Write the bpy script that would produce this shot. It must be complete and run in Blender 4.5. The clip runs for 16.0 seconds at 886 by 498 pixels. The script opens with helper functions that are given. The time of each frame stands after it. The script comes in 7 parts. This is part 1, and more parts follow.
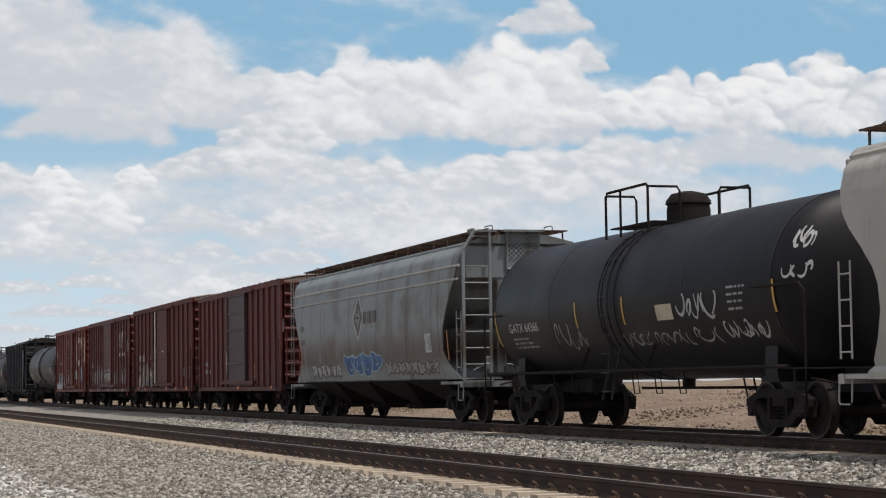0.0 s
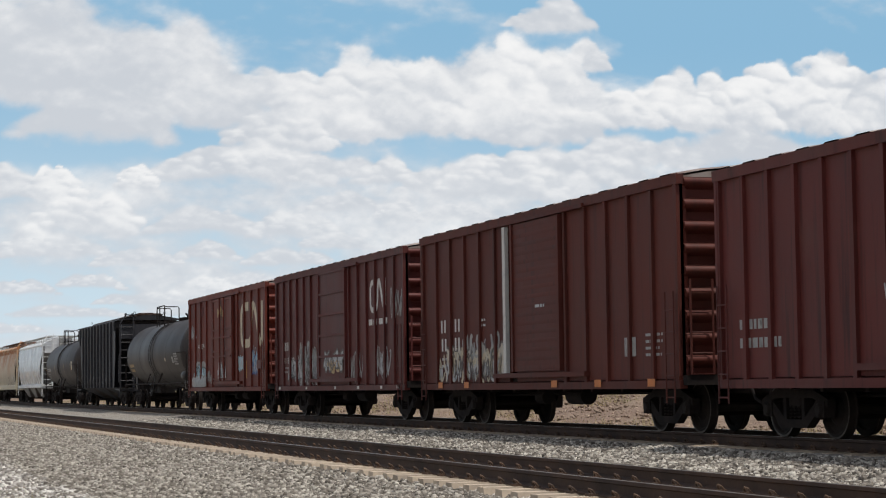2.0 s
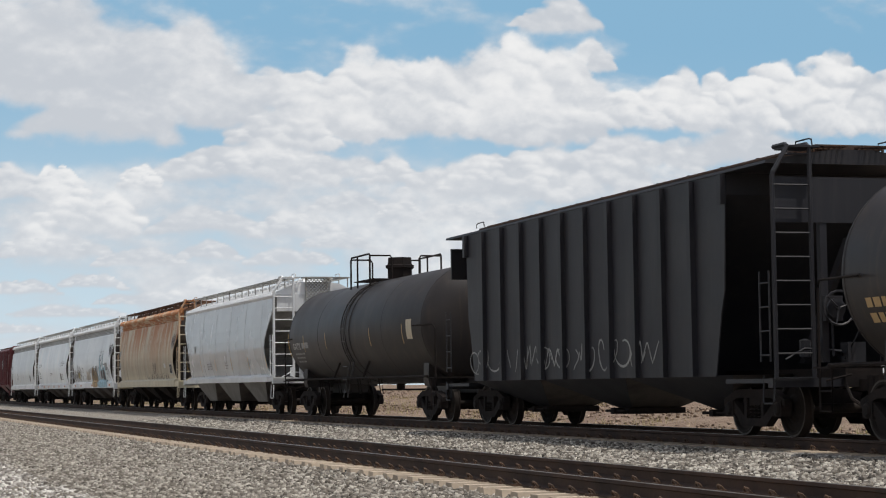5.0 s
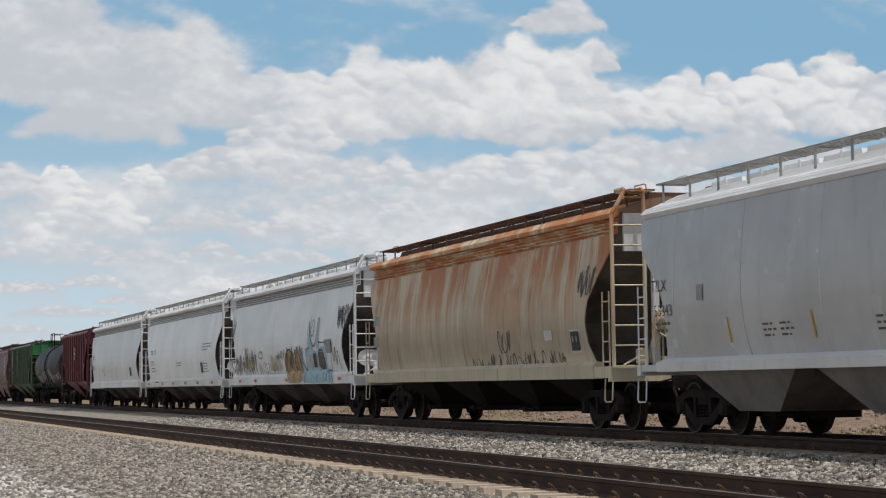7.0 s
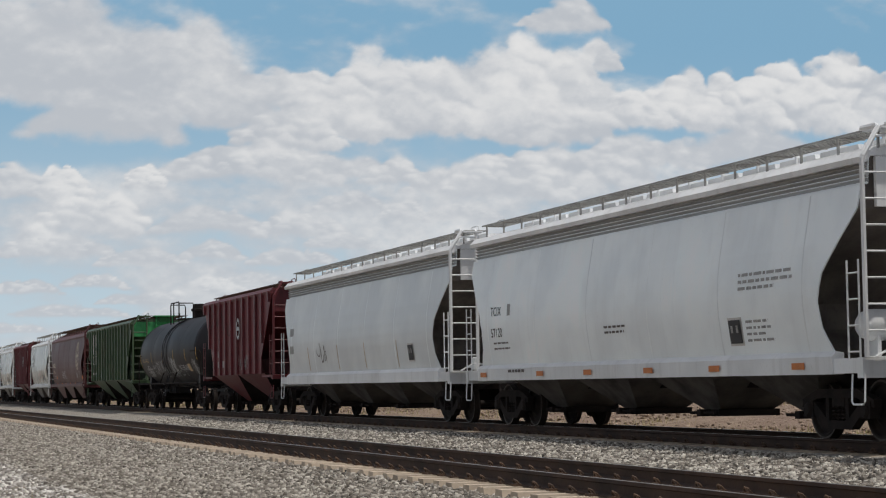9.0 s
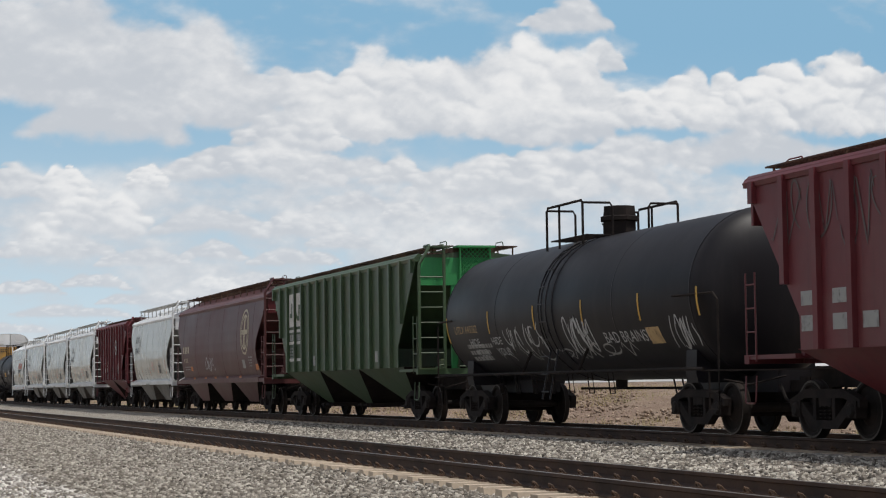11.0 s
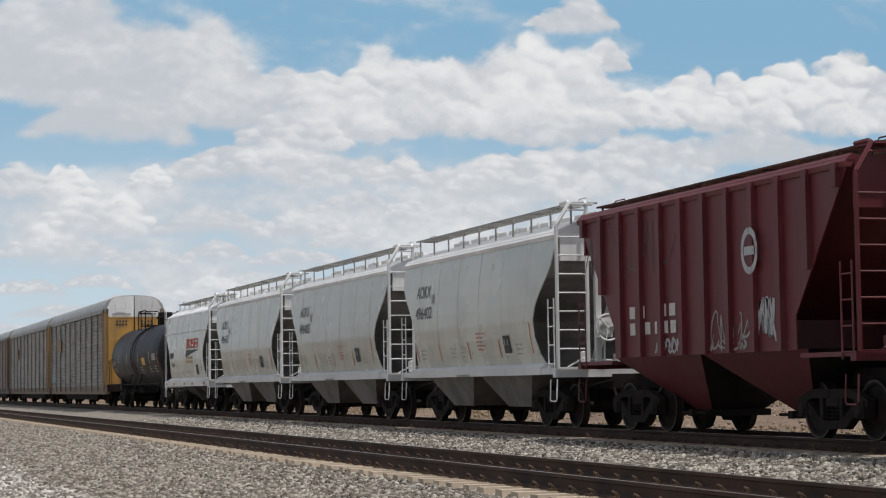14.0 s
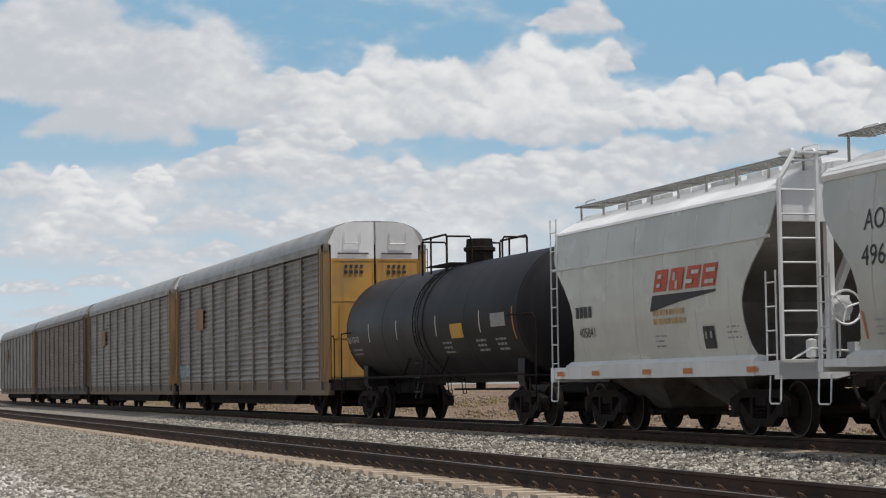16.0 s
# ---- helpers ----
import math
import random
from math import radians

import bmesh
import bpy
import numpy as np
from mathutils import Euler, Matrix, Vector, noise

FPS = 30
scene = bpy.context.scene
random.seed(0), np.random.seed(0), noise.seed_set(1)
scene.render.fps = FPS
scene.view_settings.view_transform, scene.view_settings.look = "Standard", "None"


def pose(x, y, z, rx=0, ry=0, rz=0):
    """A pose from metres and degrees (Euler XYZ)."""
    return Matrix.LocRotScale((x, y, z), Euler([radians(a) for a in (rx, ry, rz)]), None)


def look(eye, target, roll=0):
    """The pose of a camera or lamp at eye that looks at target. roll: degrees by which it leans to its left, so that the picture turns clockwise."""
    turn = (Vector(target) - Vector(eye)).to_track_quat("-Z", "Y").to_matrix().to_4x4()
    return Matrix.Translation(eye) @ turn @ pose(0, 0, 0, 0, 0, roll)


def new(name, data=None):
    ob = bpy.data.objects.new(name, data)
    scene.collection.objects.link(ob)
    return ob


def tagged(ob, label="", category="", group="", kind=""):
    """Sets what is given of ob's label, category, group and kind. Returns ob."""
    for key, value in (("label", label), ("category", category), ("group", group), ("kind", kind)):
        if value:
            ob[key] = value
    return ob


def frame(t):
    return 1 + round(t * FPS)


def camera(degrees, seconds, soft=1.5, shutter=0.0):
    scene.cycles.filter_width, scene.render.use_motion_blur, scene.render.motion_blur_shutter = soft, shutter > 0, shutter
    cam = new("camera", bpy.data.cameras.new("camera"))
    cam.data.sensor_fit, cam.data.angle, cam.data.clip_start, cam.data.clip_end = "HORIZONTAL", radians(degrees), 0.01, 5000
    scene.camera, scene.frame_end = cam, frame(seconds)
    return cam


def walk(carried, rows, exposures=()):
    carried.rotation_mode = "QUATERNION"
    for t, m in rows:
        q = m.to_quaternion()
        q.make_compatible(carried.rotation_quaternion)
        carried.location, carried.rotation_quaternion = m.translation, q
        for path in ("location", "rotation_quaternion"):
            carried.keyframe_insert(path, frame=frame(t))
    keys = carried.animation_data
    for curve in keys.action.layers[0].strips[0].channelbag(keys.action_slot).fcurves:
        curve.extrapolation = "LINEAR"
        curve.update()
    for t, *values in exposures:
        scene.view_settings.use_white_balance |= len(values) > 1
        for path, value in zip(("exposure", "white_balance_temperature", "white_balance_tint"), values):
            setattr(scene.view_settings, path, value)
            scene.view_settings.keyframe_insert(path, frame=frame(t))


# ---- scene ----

# camera and its place
EYE = Vector((0.0, -15.826, 0.934))
AIM = Vector((-0.95284443, 0.29594407, 0.06711635))
cam = camera(24.84, 16.0, soft=1.15)
shot = look(EYE, EYE + AIM, -0.808)
walk(cam, [(0.0, shot), (16.0, shot)],
     [(0.0, -0.03), (2.5, 0.03), (4.0, 0.0), (6.3, -0.12), (8.0, -0.20), (9.2, -0.26), (11.3, -0.05), (12.5, -0.02), (14.5, -0.16), (16.0, -0.14)])

# light: high noon sun a little beyond the train, and the open sky
SUN_FROM = Vector((0.28, 0.19, 1.0)).normalized()
world = bpy.data.worlds.new("sky")
scene.world = world
world.use_nodes = True
wn = world.node_tree
sky = wn.nodes.new("ShaderNodeTexSky")
sky.sky_type, sky.sun_disc = "NISHITA", False
sky.sun_elevation = math.asin(SUN_FROM.z)
sky.sun_rotation = math.atan2(SUN_FROM.x, SUN_FROM.y)
sky.air_density, sky.dust_density = 1.0, 2.0
wn.links.new(sky.outputs[0], wn.nodes["Background"].inputs[0])
wn.nodes["Background"].inputs[1].default_value = 0.085
# broken cloud over the whole sky
cloud_place = wn.nodes.new("ShaderNodeTexCoord")
cloud_noise = wn.nodes.new("ShaderNodeTexNoise")
cloud_noise.inputs["Scale"].default_value, cloud_noise.inputs["Detail"].default_value = 3.2, 6.0
wn.links.new(cloud_place.outputs["Generated"], cloud_noise.inputs["Vector"])
cloud_mask = wn.nodes.new("ShaderNodeMapRange")
cloud_mask.inputs["From Min"].default_value, cloud_mask.inputs["From Max"].default_value = 0.40, 0.62
wn.links.new(cloud_noise.outputs["Fac"], cloud_mask.inputs["Value"])
cloud_glow = wn.nodes.new("ShaderNodeBackground")
cloud_glow.inputs[0].default_value, cloud_glow.inputs[1].default_value = (1.0, 1.0, 1.0, 1.0), 0.68
cloud_mix = wn.nodes.new("ShaderNodeMixShader")
wn.links.new(cloud_mask.outputs[0], cloud_mix.inputs[0])
wn.links.new(wn.nodes["Background"].outputs[0], cloud_mix.inputs[1])
wn.links.new(cloud_glow.outputs[0], cloud_mix.inputs[2])
wn.links.new(cloud_mix.outputs[0], wn.nodes["World Output"].inputs["Surface"])
sun = new("sun", bpy.data.lights.new("sun", "SUN"))
sun.data.energy, sun.data.angle, sun.data.color = 2.6, radians(0.5), (1.0, 0.95, 0.88)
sun.matrix_basis = look((0, 0, 60), Vector((0, 0, 60)) - SUN_FROM)


# ---------------------------------------------------------------- materials
def material(name):
    m = bpy.data.materials.new(name)
    m.use_nodes = True
    return m, m.node_tree, m.node_tree.nodes["Principled BSDF"]


def node(nt, kind, **values):
    n = nt.nodes.new(kind)
    for key, value in values.items():
        n.inputs[key].default_value = value
    return n


def object_space(nt, scale, shift=True):
    """Object coordinates, moved by a random amount for each object, scaled by axis."""
    tc = nt.nodes.new("ShaderNodeTexCoord")
    mp = nt.nodes.new("ShaderNodeMapping")
    mp.inputs["Scale"].default_value = scale
    nt.links.new(tc.outputs["Object"], mp.inputs["Vector"])
    if shift:
        info = nt.nodes.new("ShaderNodeObjectInfo")
        mul = nt.nodes.new("ShaderNodeVectorMath")
        mul.operation = "MULTIPLY"
        mul.inputs[1].default_value = (37.0, 11.0, 23.0)
        nt.links.new(info.outputs["Random"], mul.inputs[0])
        nt.links.new(mul.outputs[0], mp.inputs["Location"])
    return mp.outputs[0]


def noise_node(nt, vector, scale, detail=4.0, rough=0.55):
    n = node(nt, "ShaderNodeTexNoise", Scale=scale, Detail=detail, Roughness=rough)
    nt.links.new(vector, n.inputs["Vector"])
    return n.outputs["Fac"]


def ramp(nt, fac, lo, hi):
    n = node(nt, "ShaderNodeMapRange")
    n.inputs["From Min"].default_value, n.inputs["From Max"].default_value = lo, hi
    n.interpolation_type = "SMOOTHSTEP"
    nt.links.new(fac, n.inputs["Value"])
    return n.outputs[0]


def scaled(nt, fac, k):
    n = nt.nodes.new("ShaderNodeMath")
    n.operation = "MULTIPLY"
    n.inputs[1].default_value = k
    nt.links.new(fac, n.inputs[0])
    return n.outputs[0]


def blend(nt, fac, a, b):
    n = nt.nodes.new("ShaderNodeMix")
    n.data_type = "RGBA"
    nt.links.new(fac, n.inputs["Factor"])
    for socket, value in ((n.inputs[6], a), (n.inputs[7], b)):
        if isinstance(value, tuple):
            socket.default_value = (*value, 1.0)
        else:
            nt.links.new(value, socket)
    return n.outputs[2]


def bump(nt, b, height, strength, distance):
    n = node(nt, "ShaderNodeBump", Strength=strength, Distance=distance)
    nt.links.new(height, n.inputs["Height"])
    nt.links.new(n.outputs[0], b.inputs["Normal"])


def paint(name, col, rough=0.45, streak=(0.10, 0.07, 0.05), amount=0.35, dirt=(0.16, 0.13, 0.10), rust=0.0, dents=0.5, wide=False, spray=0.0, spec=0.5):
    """Weathered car paint: blotches, streaks that run down the sheet, road dirt, rust that bleeds from above."""
    m, nt, b = material(name)
    big = noise_node(nt, object_space(nt, (0.5, 0.5, 0.5)), 1.0, 3.0)
    fine = noise_node(nt, object_space(nt, (6, 6, 6)), 3.0, 5.0)
    runs = noise_node(nt, object_space(nt, (0.75, 0.75, 0.05) if wide else (2.6, 2.6, 0.16)), 1.6, 6.0, 0.62)
    patch = noise_node(nt, object_space(nt, (0.35, 0.35, 0.5)), 1.7, 4.0)
    c = blend(nt, ramp(nt, big, 0.3, 0.75), tuple(v * 0.88 for v in col), tuple(min(1, v * 1.08) for v in col))
    c = blend(nt, scaled(nt, ramp(nt, runs, 0.50, 0.70), amount), c, streak)
    c = blend(nt, scaled(nt, ramp(nt, patch, 0.50, 0.70), amount * 0.7), c, dirt)
    if rust:
        bleed = noise_node(nt, object_space(nt, (0.85, 0.85, 0.07)), 1.1, 8.0, 0.68)
        mask = ramp(nt, bleed, 0.56 - 0.20 * rust, 0.68 - 0.18 * rust)
        where = nt.nodes.new("ShaderNodeSeparateXYZ")
        nt.links.new(object_space(nt, (1, 1, 1), False), where.inputs[0])
        for other in (ramp(nt, where.outputs["Z"], 1.2, 3.9), ramp(nt, patch, 0.22, 0.48)):
            both = nt.nodes.new("ShaderNodeMath")
            both.operation = "MULTIPLY"
            nt.links.new(mask, both.inputs[0])
            nt.links.new(other, both.inputs[1])
            mask = both.outputs[0]
        c = blend(nt, scaled(nt, mask, 0.92), c, (0.48, 0.155, 0.025))
        deep = ramp(nt, noise_node(nt, object_space(nt, (4.0, 4.0, 0.25)), 1.3, 6.0), 0.60 - 0.1 * rust, 0.72)
        c = blend(nt, scaled(nt, deep, 0.45 * rust), c, (0.14, 0.055, 0.03))
    c = blend(nt, scaled(nt, ramp(nt, fine, 0.60, 0.75), 0.25), c, streak)
    if spray:
        # road dirt thrown up from the wheels, dried in an uneven band
        where = nt.nodes.new("ShaderNodeSeparateXYZ")
        nt.links.new(object_space(nt, (1, 1, 1), False), where.inputs[0])
        mask = ramp(nt, noise_node(nt, object_space(nt, (1.1, 1.1, 0.5)), 1.4, 6.0, 0.65), 0.22, 0.48)
        for other in (ramp(nt, where.outputs["Z"], 1.25, 1.65), ramp(nt, where.outputs["Z"], 2.55, 1.75)):
            both = nt.nodes.new("ShaderNodeMath")
            both.operation = "MULTIPLY"
            nt.links.new(mask, both.inputs[0])
            nt.links.new(other, both.inputs[1])
            mask = both.outputs[0]
        c = blend(nt, scaled(nt, mask, spray), c, (0.095, 0.065, 0.045))
    info = nt.nodes.new("ShaderNodeObjectInfo")
    tone = node(nt, "ShaderNodeMapRange")
    tone.inputs["To Min"].default_value, tone.inputs["To Max"].default_value = 0.88, 1.12
    nt.links.new(info.outputs["Random"], tone.inputs["Value"])
    hue = nt.nodes.new("ShaderNodeHueSaturation")
    nt.links.new(tone.outputs[0], hue.inputs["Value"])
    nt.links.new(c, hue.inputs["Color"])
    nt.links.new(hue.outputs[0], b.inputs["Base Color"])
    r = node(nt, "ShaderNodeMapRange")
    r.inputs["To Min"].default_value, r.inputs["To Max"].default_value = rough - 0.08, rough + 0.2
    nt.links.new(big, r.inputs["Value"])
    nt.links.new(r.outputs[0], b.inputs["Roughness"])
    b.inputs["Specular IOR Level"].default_value = spec
    dent = noise_node(nt, object_space(nt, (0.9, 0.9, 0.7)), 1.0, 3.0)
    bump(nt, b, dent, dents, 0.03)
    return m


def grubby(name, col, col2, rough, scale, metal=0.0, strength=0.4):
    """Bare or dirty stock: two colours in fine and coarse patches."""
    m, nt, b = material(name)
    a = noise_node(nt, object_space(nt, (1, 1, 1)), scale, 6.0, 0.6)
    g = noise_node(nt, object_space(nt, (1, 1, 1)), scale * 9, 3.0)
    c = blend(nt, ramp(nt, a, 0.35, 0.7), col, col2)
    c = blend(nt, scaled(nt, ramp(nt, g, 0.5, 0.8), 0.4), c, tuple(0.5 * (p + q) * 0.6 for p, q in zip(col, col2)))
    nt.links.new(c, b.inputs["Base Color"])
    b.inputs["Roughness"].default_value = rough
    b.inputs["Specular IOR Level"].default_value = 0.5 if metal > 0.2 else 0.2
    b.inputs["Metallic"].default_value = metal
    bump(nt, b, g, strength, 0.01)
    return m


def marking(name, col, wear=0.35, fade=0.0):
    """Lettering and spray paint; fade: how much of it has flaked off, so that the sheet below shows."""
    m, nt, b = material(name)
    w = noise_node(nt, object_space(nt, (1, 1, 1)), 3.0, 6.0, 0.65)
    nt.links.new(blend(nt, scaled(nt, ramp(nt, w, 0.5, 0.72), wear), col, tuple(v * 0.35 + 0.02 for v in col)), b.inputs["Base Color"])
    b.inputs["Roughness"].default_value = 0.55
    if fade:
        worn = noise_node(nt, object_space(nt, (3.0, 3.0, 1.6)), 2.2, 7.0, 0.7)
        keep = node(nt, "ShaderNodeMapRange")
        keep.inputs["From Min"].default_value, keep.inputs["From Max"].default_value = 0.62 - 0.35 * fade, 0.78 - 0.35 * fade
        keep.inputs["To Min"].default_value, keep.inputs["To Max"].default_value = 1.0, 1.0 - min(1.0, 0.45 + fade)
        nt.links.new(worn, keep.inputs["Value"])
        nt.links.new(keep.outputs[0], b.inputs["Alpha"])
    return m


M_GREY_SILVER = paint("silver grey paint", (0.51, 0.535, 0.545), 0.20, (0.30, 0.29, 0.27), 0.18, dents=0.3)
M_WHITE = paint("aged white paint", (0.80, 0.815, 0.82), 0.40, (0.42, 0.41, 0.39), 0.22, (0.34, 0.32, 0.29))
M_WHITE_COOL = paint("cool white paint", (0.88, 0.935, 0.955), 0.32, (0.62, 0.64, 0.64), 0.14, (0.55, 0.55, 0.53), dents=0.25)
# grey that carries the shade below the top chord on white hoppers
M_EAVE = paint("shaded grey eave paint", (0.42, 0.43, 0.43), 0.5, (0.2, 0.19, 0.18), 0.3)
# grime, darkened further for the shade on slopes and in end recesses
M_SLOPE = grubby("grimy shade-dark slope sheet paint", (0.17, 0.15, 0.135), (0.09, 0.08, 0.075), 0.8, 1.2)
# bay paints: dust, with the shade below the car put into the tone
M_BAY = grubby("dusty shade-dark bay paint", (0.13, 0.12, 0.115), (0.055, 0.05, 0.047), 0.8, 1.5)
M_BAY_GREY = grubby("dusty light grey bay and shaded recess paint", (0.24, 0.23, 0.215), (0.14, 0.13, 0.12), 0.6, 0.9)
M_LIGHT_GREY = paint("light grey paint", (0.58, 0.595, 0.545), 0.20, (0.42, 0.39, 0.34), 0.22, dents=0.35)
M_CREAM_RUST = paint("rusted cream paint", (0.68, 0.61, 0.45), 0.5, (0.46, 0.32, 0.16), 0.35, (0.42, 0.33, 0.20), rust=0.80, spray=0.30)
M_RUST_TRIM = paint("rusty trim paint", (0.36, 0.22, 0.15), 0.7, (0.12, 0.05, 0.03), 0.6, rust=0.6)
M_GREY_DIRTY = paint("dirty blue-grey paint", (0.235, 0.258, 0.262), 0.45, (0.08, 0.058, 0.04), 0.95, (0.105, 0.075, 0.052), wide=True, spray=0.9)
M_TAN_GREY = paint("tan grey paint", (0.50, 0.48, 0.44), 0.5, (0.2, 0.15, 0.1), 0.4)
M_BOX_RED = paint("boxcar red paint", (0.114, 0.025, 0.021), 0.52, (0.034, 0.012, 0.012), 0.75, (0.11, 0.043, 0.034), spec=0.3)
M_BOX_BROWN = paint("boxcar brown paint", (0.160, 0.031, 0.019), 0.52, (0.05, 0.017, 0.015), 0.75, (0.14, 0.058, 0.042), spec=0.3)
M_BOX_DARK = paint("dark red-brown boxcar paint", (0.106, 0.026, 0.0185), 0.57, (0.046, 0.017, 0.0145), 0.55, (0.088, 0.037, 0.028), spec=0.26)
M_DOOR_PLUM = paint("faded plum door paint", (0.078, 0.042, 0.044), 0.5, (0.05, 0.026, 0.027), 0.4, (0.10, 0.058, 0.052), spec=0.35)
M_MAROON = paint("maroon paint", (0.138, 0.026, 0.032), 0.42, (0.065, 0.02, 0.023), 0.45, (0.15, 0.075, 0.068), spec=0.45)
M_BROWN_RED = paint("dull brown-red paint", (0.105, 0.033, 0.033), 0.42, (0.055, 0.025, 0.026), 0.4, (0.105, 0.055, 0.045), spec=0.45)
M_GREEN = paint("dark green paint", (0.056, 0.098, 0.048), 0.42, (0.042, 0.05, 0.032), 0.55, (0.105, 0.095, 0.052))
M_GREEN_BRIGHT = paint("bright green paint", (0.04, 0.30, 0.09), 0.45, (0.03, 0.1, 0.04), 0.3)
M_TANK_BLACK = paint("tank black paint", (0.0105, 0.0095, 0.0125), 0.44, (0.024, 0.020, 0.022), 0.35, (0.026, 0.022, 0.022), dents=0.12, spec=0.28)
M_TANK_BROWN = paint("dirty tank paint", (0.024, 0.020, 0.020), 0.44, (0.065, 0.048, 0.035), 0.45, (0.06, 0.046, 0.035), dents=0.12, spec=0.4)
M_HOPPER_BLACK = paint("black hopper paint", (0.022, 0.022, 0.027), 0.45, (0.05, 0.045, 0.046), 0.4, (0.045, 0.04, 0.04), spec=0.4)
M_YELLOW = paint("rack yellow paint", (0.50, 0.28, 0.065), 0.5, (0.24, 0.13, 0.055), 0.5)
M_TAN = paint("rack tan paint", (0.18, 0.128, 0.088), 0.55, (0.09, 0.068, 0.05), 0.6)
M_OCHRE = paint("rack ochre paint", (0.27, 0.165, 0.07), 0.55, (0.12, 0.08, 0.05), 0.6)
M_RACK_BLACK = paint("dark brown rack paint", (0.05, 0.035, 0.03), 0.5, (0.1, 0.06, 0.04), 0.5)
M_ZINC = grubby("dull galvanised steel", (0.30, 0.28, 0.255), (0.155, 0.138, 0.122), 0.42, 0.8, 0.3)
M_ZINC_DARK = grubby("brown stained galvanised steel", (0.24, 0.19, 0.16), (0.15, 0.12, 0.10), 0.5, 1.6, 0.25)
M_ROOF_ZINC = grubby("grey roof sheet", (0.42, 0.42, 0.41), (0.30, 0.30, 0.29), 0.45, 0.9, 0.3)
M_ROOF_BROWN = grubby("grey brown roof coating", (0.34, 0.29, 0.26), (0.16, 0.10, 0.085), 0.6, 0.8)
M_WALK = grubby("galvanised walkway grating", (0.42, 0.42, 0.40), (0.28, 0.27, 0.25), 0.5, 2.0, 0.4)
M_WALK_DARK = grubby("rusty walkway grating", (0.13, 0.075, 0.05), (0.06, 0.045, 0.04), 0.7, 2.0)
M_UNDER = grubby("grimy cast steel", (0.027, 0.0205, 0.0185), (0.0135, 0.0115, 0.0115), 0.9, 2.5)
M_WHEEL = grubby("dirty wheel steel", (0.026, 0.0195, 0.0165), (0.012, 0.010, 0.0095), 0.75, 2.5, 0.05)
M_TREAD = grubby("worn bright steel", (0.42, 0.40, 0.38), (0.26, 0.24, 0.22), 0.32, 4.0, 0.85, 0.1)
M_RIM = grubby("scuffed wheel rim steel", (0.085, 0.07, 0.06), (0.028, 0.024, 0.022), 0.5, 6.0, 0.5, 0.1)
M_RAIL = grubby("brown railway rail steel", (0.078, 0.049, 0.037), (0.042, 0.030, 0.026), 0.75, 1.4)
M_CONCRETE = grubby("sandy stained concrete", (0.55, 0.45, 0.345), (0.40, 0.33, 0.26), 0.85, 1.5)
M_CLIP = grubby("rusty clip steel", (0.12, 0.075, 0.05), (0.07, 0.05, 0.04), 0.7, 6.0)
K_WHITE = marking("white lettering paint", (0.62, 0.61, 0.58), fade=0.07)
K_BLACK = marking("black lettering paint", (0.03, 0.03, 0.035), 0.1)
K_CREAM = marking("cream lettering paint", (0.58, 0.50, 0.36), 0.5, fade=0.16)
K_YELLOW = marking("yellow reflective strip", (0.62, 0.36, 0.05))
K_ORANGE = marking("orange reflective strip", (0.60, 0.20, 0.05))
K_RED = marking("red lettering paint", (0.55, 0.10, 0.05))
K_FAINT = marking("faint stencil paint", (0.34, 0.34, 0.33), 0.6, fade=0.23)
K_FAINT_DARK = marking("faded dark stencil paint", (0.11, 0.09, 0.085), 0.6, fade=0.23)
K_BLUE = marking("blue spray paint", (0.05, 0.13, 0.34), 0.5, fade=0.34)
K_SKY = marking("pale blue spray paint", (0.38, 0.58, 0.66), 0.5, fade=0.18)
K_SILVER = marking("silver spray paint", (0.48, 0.49, 0.50), 0.6, fade=0.20)
K_TAN_PALE = marking("faded ochre spray paint", (0.56, 0.51, 0.43), 0.4, fade=0.18)
K_YELLOW_PALE = marking("dull yellow spray paint", (0.55, 0.47, 0.20), 0.4, fade=0.18)
K_TAN = marking("ochre spray paint", (0.50, 0.34, 0.16), 0.6, fade=0.18)


